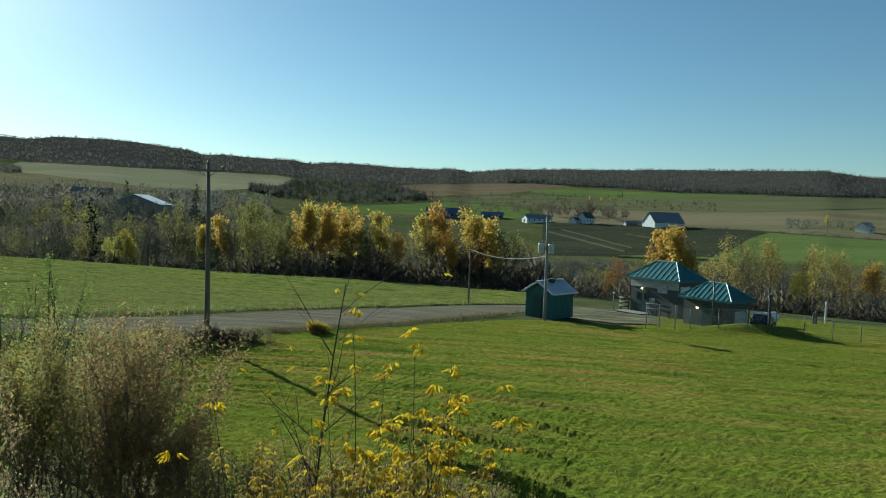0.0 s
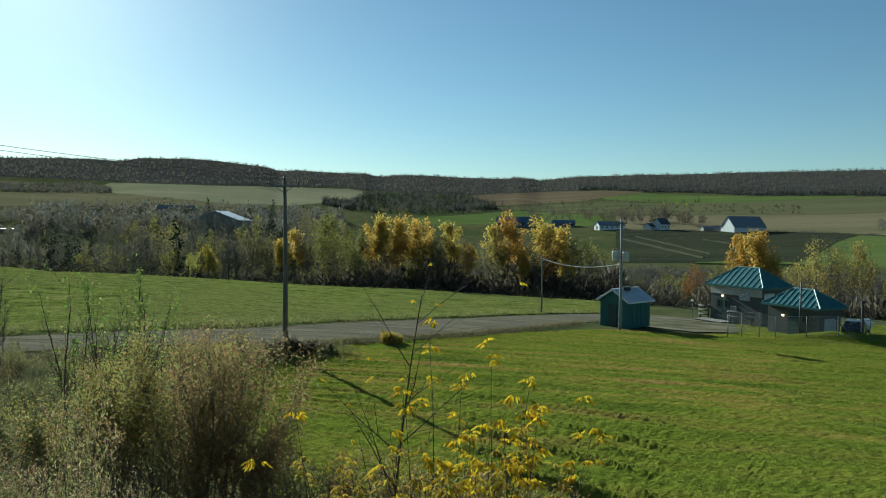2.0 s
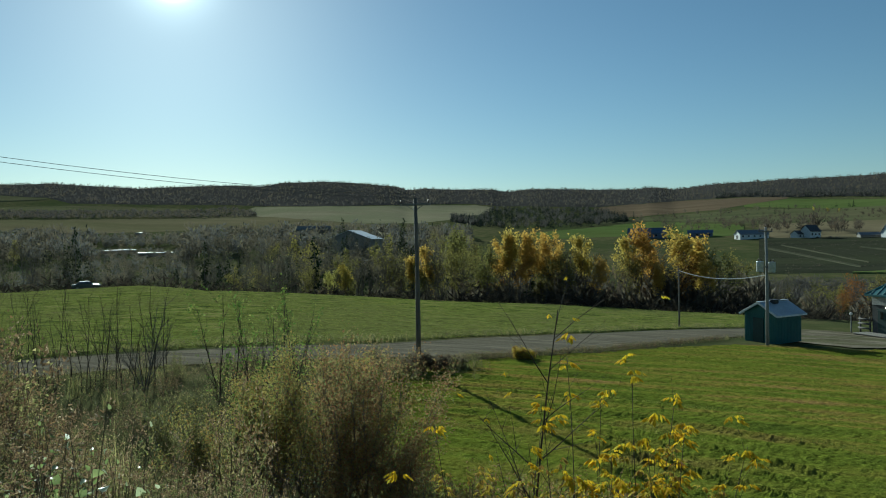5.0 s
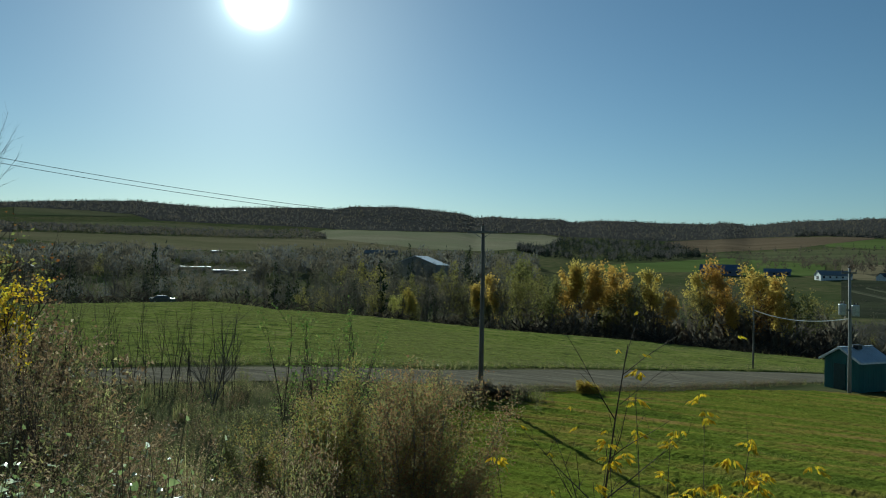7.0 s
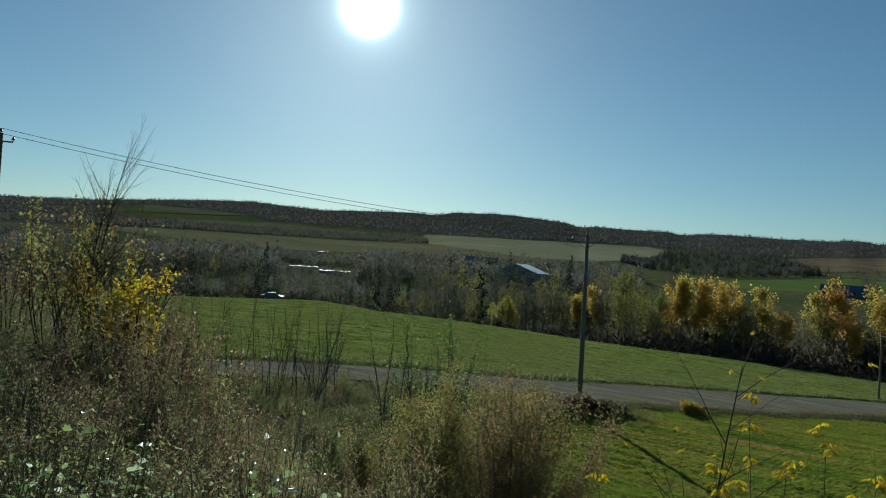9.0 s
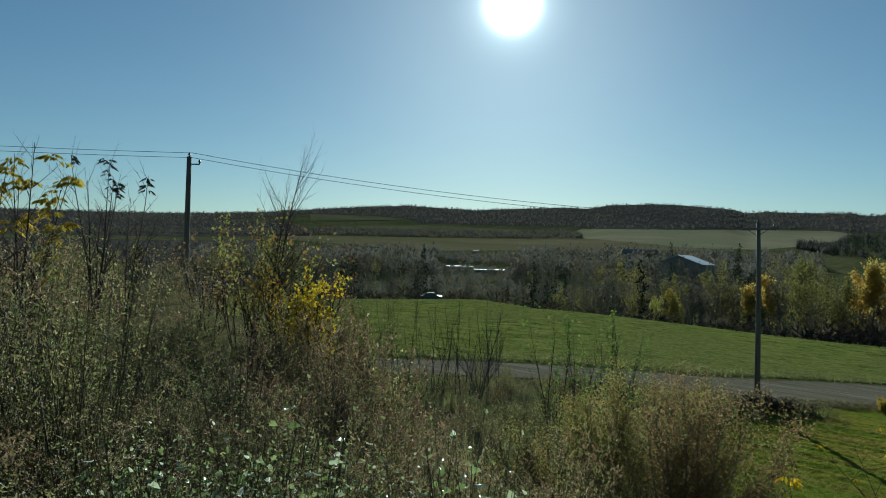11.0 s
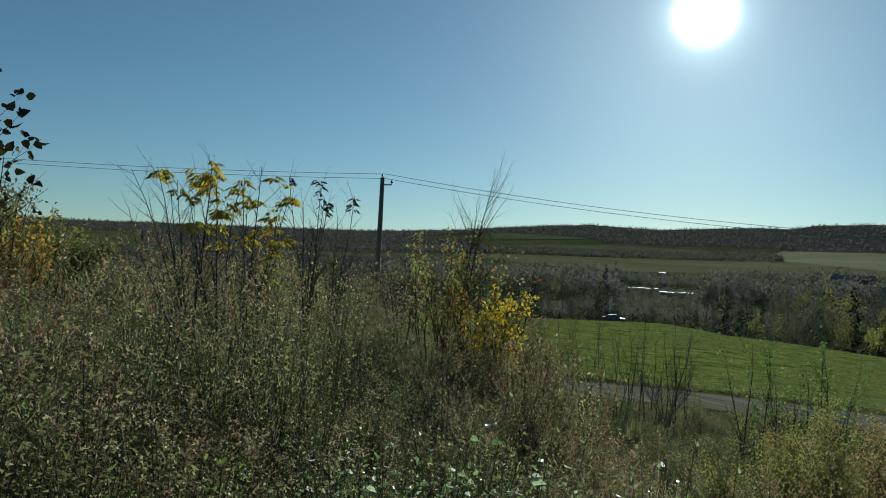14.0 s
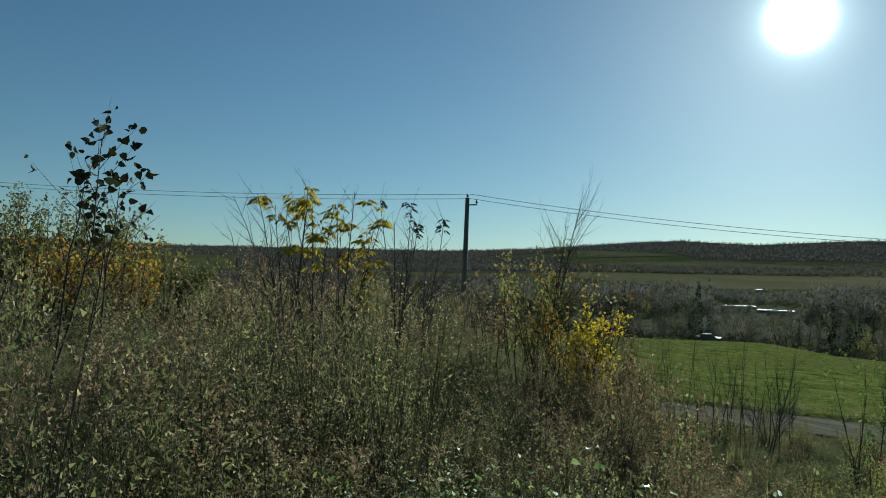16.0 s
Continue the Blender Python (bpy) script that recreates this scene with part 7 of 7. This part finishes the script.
BANK = "dense autumn goldenrod, dry grass and forbs covering the bank"
weed_bed("weeds", 1, 2300, (46, 118), (2.9, 10), (30, 22, 14, 4, 0, 0, 10, 12, 0, 3), 1.0, BANK, NEAR_WEEDS)
weed_bed("low_weeds", 25, 800, (46, 118), (2.9, 12), (0, 4, 4, 4, 0, 0, 8, 8, 0, 2), 0.5, "low dark green weeds filling the gaps of the bank", NEAR_WEEDS, tint=False)
weed_bed("weeds", 5, 5200, (47.5, 118), (8.5, 32), (30, 18, 8, 3, 0, 0, 10, 10, 0, 7), 1.15, BANK, FAR_WEEDS, area=True, clump=0.32)
weed_bed("bank_grass", 8, 620, (72, 118), (2.3, 4.0), (0, 0, 4, 1, 0, 2, 1, 0, 0, 0, 18), 0.95, "yellow-green grass and forbs among the weeds", NEAR_WEEDS, tint=False)
weed_bed("bank_grass", 18, 560, (44, 72), (2.3, 3.6), (0, 1, 4, 1, 0, 1, 1, 0, 3, 0, 10), 0.95, "yellow-green grass and forbs among the weeds", NEAR_WEEDS, tint=False)
weed_bed("seed_heads", 26, 39, (59, 67), (3.2, 4.2), (0, 0, 0, 0, 0, 0, 0, 0, 0, 0, 0, 1, 0), 1.05, "weeds with pale fluffy seed heads", NEAR_WEEDS, tint=False, clump=0.3)
weed_bed("green_forbs", 27, 90, (56, 82), (2.4, 3.2), (0, 0, 0, 0, 0, 0, 0, 0, 0, 0, 2, 0, 5), 0.85, "fresh green broad-leaved forbs among the weeds", NEAR_WEEDS, tint=False, clump=0.25)
weed_bed("bank_weeds", 19, 240, (27.5, 37), (4.2, 5.2), (0, 4, 6, 0, 0, 0, 8, 6, 0, 0, 10), 1.0, "pale green weeds on the upper bank", NEAR_WEEDS, tint=False)
weed_bed("brambles", 2, 560, (44, 70), (2.7, 4.2), (0, 0, 0, 0, 0, 0, 1, 0, 9, 0), 1.15, "low brambles with glossy pale leaves, some whitened for sun glints", NEAR_WEEDS, tint=False)
weed_bed("bank_weeds", 3, 760, (-14, 48), (3.0, 12), (8, 8, 6, 18, 8, 8, 8, 12, 0, 12), 0.6, "dry brown weeds covering the steep bank", NEAR_WEEDS, lambda x, y: 0.545 * x + 0.839 * y < 12.5)
weed_bed("scrub_weeds", 6, 4800, (20.5, 52), (12, 42), (7, 14, 14, 10, 2, 2, 16, 14, 0, 8), 1.1, "rough weeds and low scrub between the bank and the road", FAR_WEEDS, area=True, clump=0.32)
weed_bed("bank_weeds", 7, 1700, (-12, 22), (8.5, 16), (12, 10, 8, 14, 4, 4, 8, 12, 0, 16), 0.9, "dry brown weeds at the foot of the bank", FAR_WEEDS, lambda x, y: 0.545 * x + 0.839 * y < 11.5, area=True, clump=0.32)
weed_bed("bank_weeds", 10, 520, (22, 47), (5.0, 9.5), (6, 20, 12, 10, 4, 4, 14, 14, 0, 4), 1.15, "pale green weeds on the upper bank", NEAR_WEEDS)
weed_bed("pole_brush", 9, 420, (13.2, 22.5), (35.5, 39.6), (2, 8, 2, 6, 18, 12, 0, 0, 0, 10), 0.95, "dark dry grass and brush round the foot of the pole", FAR_WEEDS, area=True, clump=0.32)


def verge(name, seed, count, az, line_, off, wide, tall, label, kinds=(3, 4, 5, 7, 9)):
    g = np.random.default_rng(seed)
    a = g.uniform(az[0], az[1], count)
    r = np.interp(a, *zip(*line_)) + off + g.normal(0, wide, count)
    x, y = polar(a, r)
    kind = g.choice(kinds, count)
    h = tall * g.uniform(0.5, 1.2, count)
    return scatter(name, FAR_WEEDS, WEED_MATS, np.stack([kind, x, y, height(x, y) - 0.03, g.uniform(0, 6.28, count), h * 1.6, h], -1), label, "grass")


verge("verge_grass", 11, 1500, (-7, 58), ROAD_FAR, 1.9, 0.9, 0.55, "rough grass along the far verge of the road", (3, 6, 10, 10, 7, 4))
verge("verge_grass", 12, 1500, (-7, 50), ROAD_NEAR, -1.4, 0.6, 0.4, "rough brown grass along the near verge of the road", (3, 6, 7, 9, 4))
verge("verge_weeds", 14, 1200, (-5.5, 15), ROAD_NEAR, -2.0, 0.55, 0.5, "dry russet weeds along the road", (0, 0, 7, 7, 9))
verge("meadow_edge_grass", 13, 1500, (-7, 60), CREST, 6, 2.5, 0.5, "rough grass along the far edge of the meadow")


def tufts(name, seed, count, az, rng, tall, label, far_limit=None, near_limit=None):
    g = np.random.default_rng(seed)
    V, T = [], []
    for p in range(3):
        v, t = [], []
        for k in range(4):
            a = g.uniform(0, 6.28)
            d, w = np.array([math.cos(a), math.sin(a), 0]), np.array([-math.sin(a), math.cos(a), 0]) * 0.2
            b = g.normal(0, 0.4, 3) * [1, 1, 0]
            i = len(v)
            v += [b - w, b + w, b + d * g.uniform(0.1, 0.7) + [0, 0, g.uniform(0.6, 1.0)]]
            t.append((i, i + 1, i + 2))
        V.append(np.array(v))
        T.append(np.array(t))
    a = g.uniform(az[0], az[1], count)
    r = rng[0] * (rng[1] / rng[0]) ** g.uniform(0, 1, count)
    x, y = polar(a, r)
    ok = np.ones(count, bool) if far_limit is None else (r < np.interp(a, *zip(*far_limit)) - 0.5)
    if near_limit is not None:
        ok &= r > np.interp(a, *zip(*near_limit)) + 1.5
    clump = np.array([noise.noise(Vector((p * 0.10 + q * 0.03, q * 1.15 - p * 0.12, 2))) for p, q in zip(x, y)])
    ok &= g.uniform(0, 1, count) < 0.65 + 0.6 * clump
    place = np.stack([g.integers(0, 3, count), x, y, height(x, y) + 0.03, g.uniform(0, 6.28, count), 0.003 * r + 0.03, tall * g.uniform(0.5, 1.2, count)], -1)[ok]
    return scatter(name, [(v, t, np.zeros(len(t), int)) for v, t in zip(V, T)], [M_BLADE], place, label, "grass")


tufts("lawn_grass", 21, 110000, (-34, 22), (15, 64), 0.085, "short mown grass blades over the field", ((-34, 64), (-17, 64), (-14, 61), (-7, 58.5), (-1.8, 53), (3.7, 47), (10, 43.5), (17, 40.5), (22, 39)))
tufts("meadow_grass", 22, 40000, (-7, 50), (50, 140), 0.1, "longer grass blades over the meadow", tuple((a, b + 10) for a, b in CREST), ROAD_FAR)


def tussocks(seed, count, az):
    """Dark rough tussocks strung across the meadow."""
    g = np.random.default_rng(seed)
    a = g.uniform(*az, count)
    f = np.clip(g.normal(0.45, 0.2, count), 0.08, 0.95)
    r0, r1 = np.interp(a, *zip(*ROAD_FAR)), np.interp(a, *zip(*CREST))
    x, y = polar(a, r0 + (r1 - r0) * f)
    x = np.concatenate([x + g.normal(0, 0.9, count) for _ in range(9)])
    y = np.concatenate([y + g.normal(0, 0.25, count) for _ in range(9)])
    n = len(x)
    h = g.uniform(0.15, 0.4, n)
    scatter("meadow_tussocks", FAR_WEEDS, WEED_MATS, np.stack([g.choice([3, 3, 5, 7, 9], n), x, y, height(x, y) - 0.02, g.uniform(0, 6.28, n), h * 1.8, h], -1), "dark rough tussocks in the meadow", "grass")


tussocks(23, 110, (-4, 46))
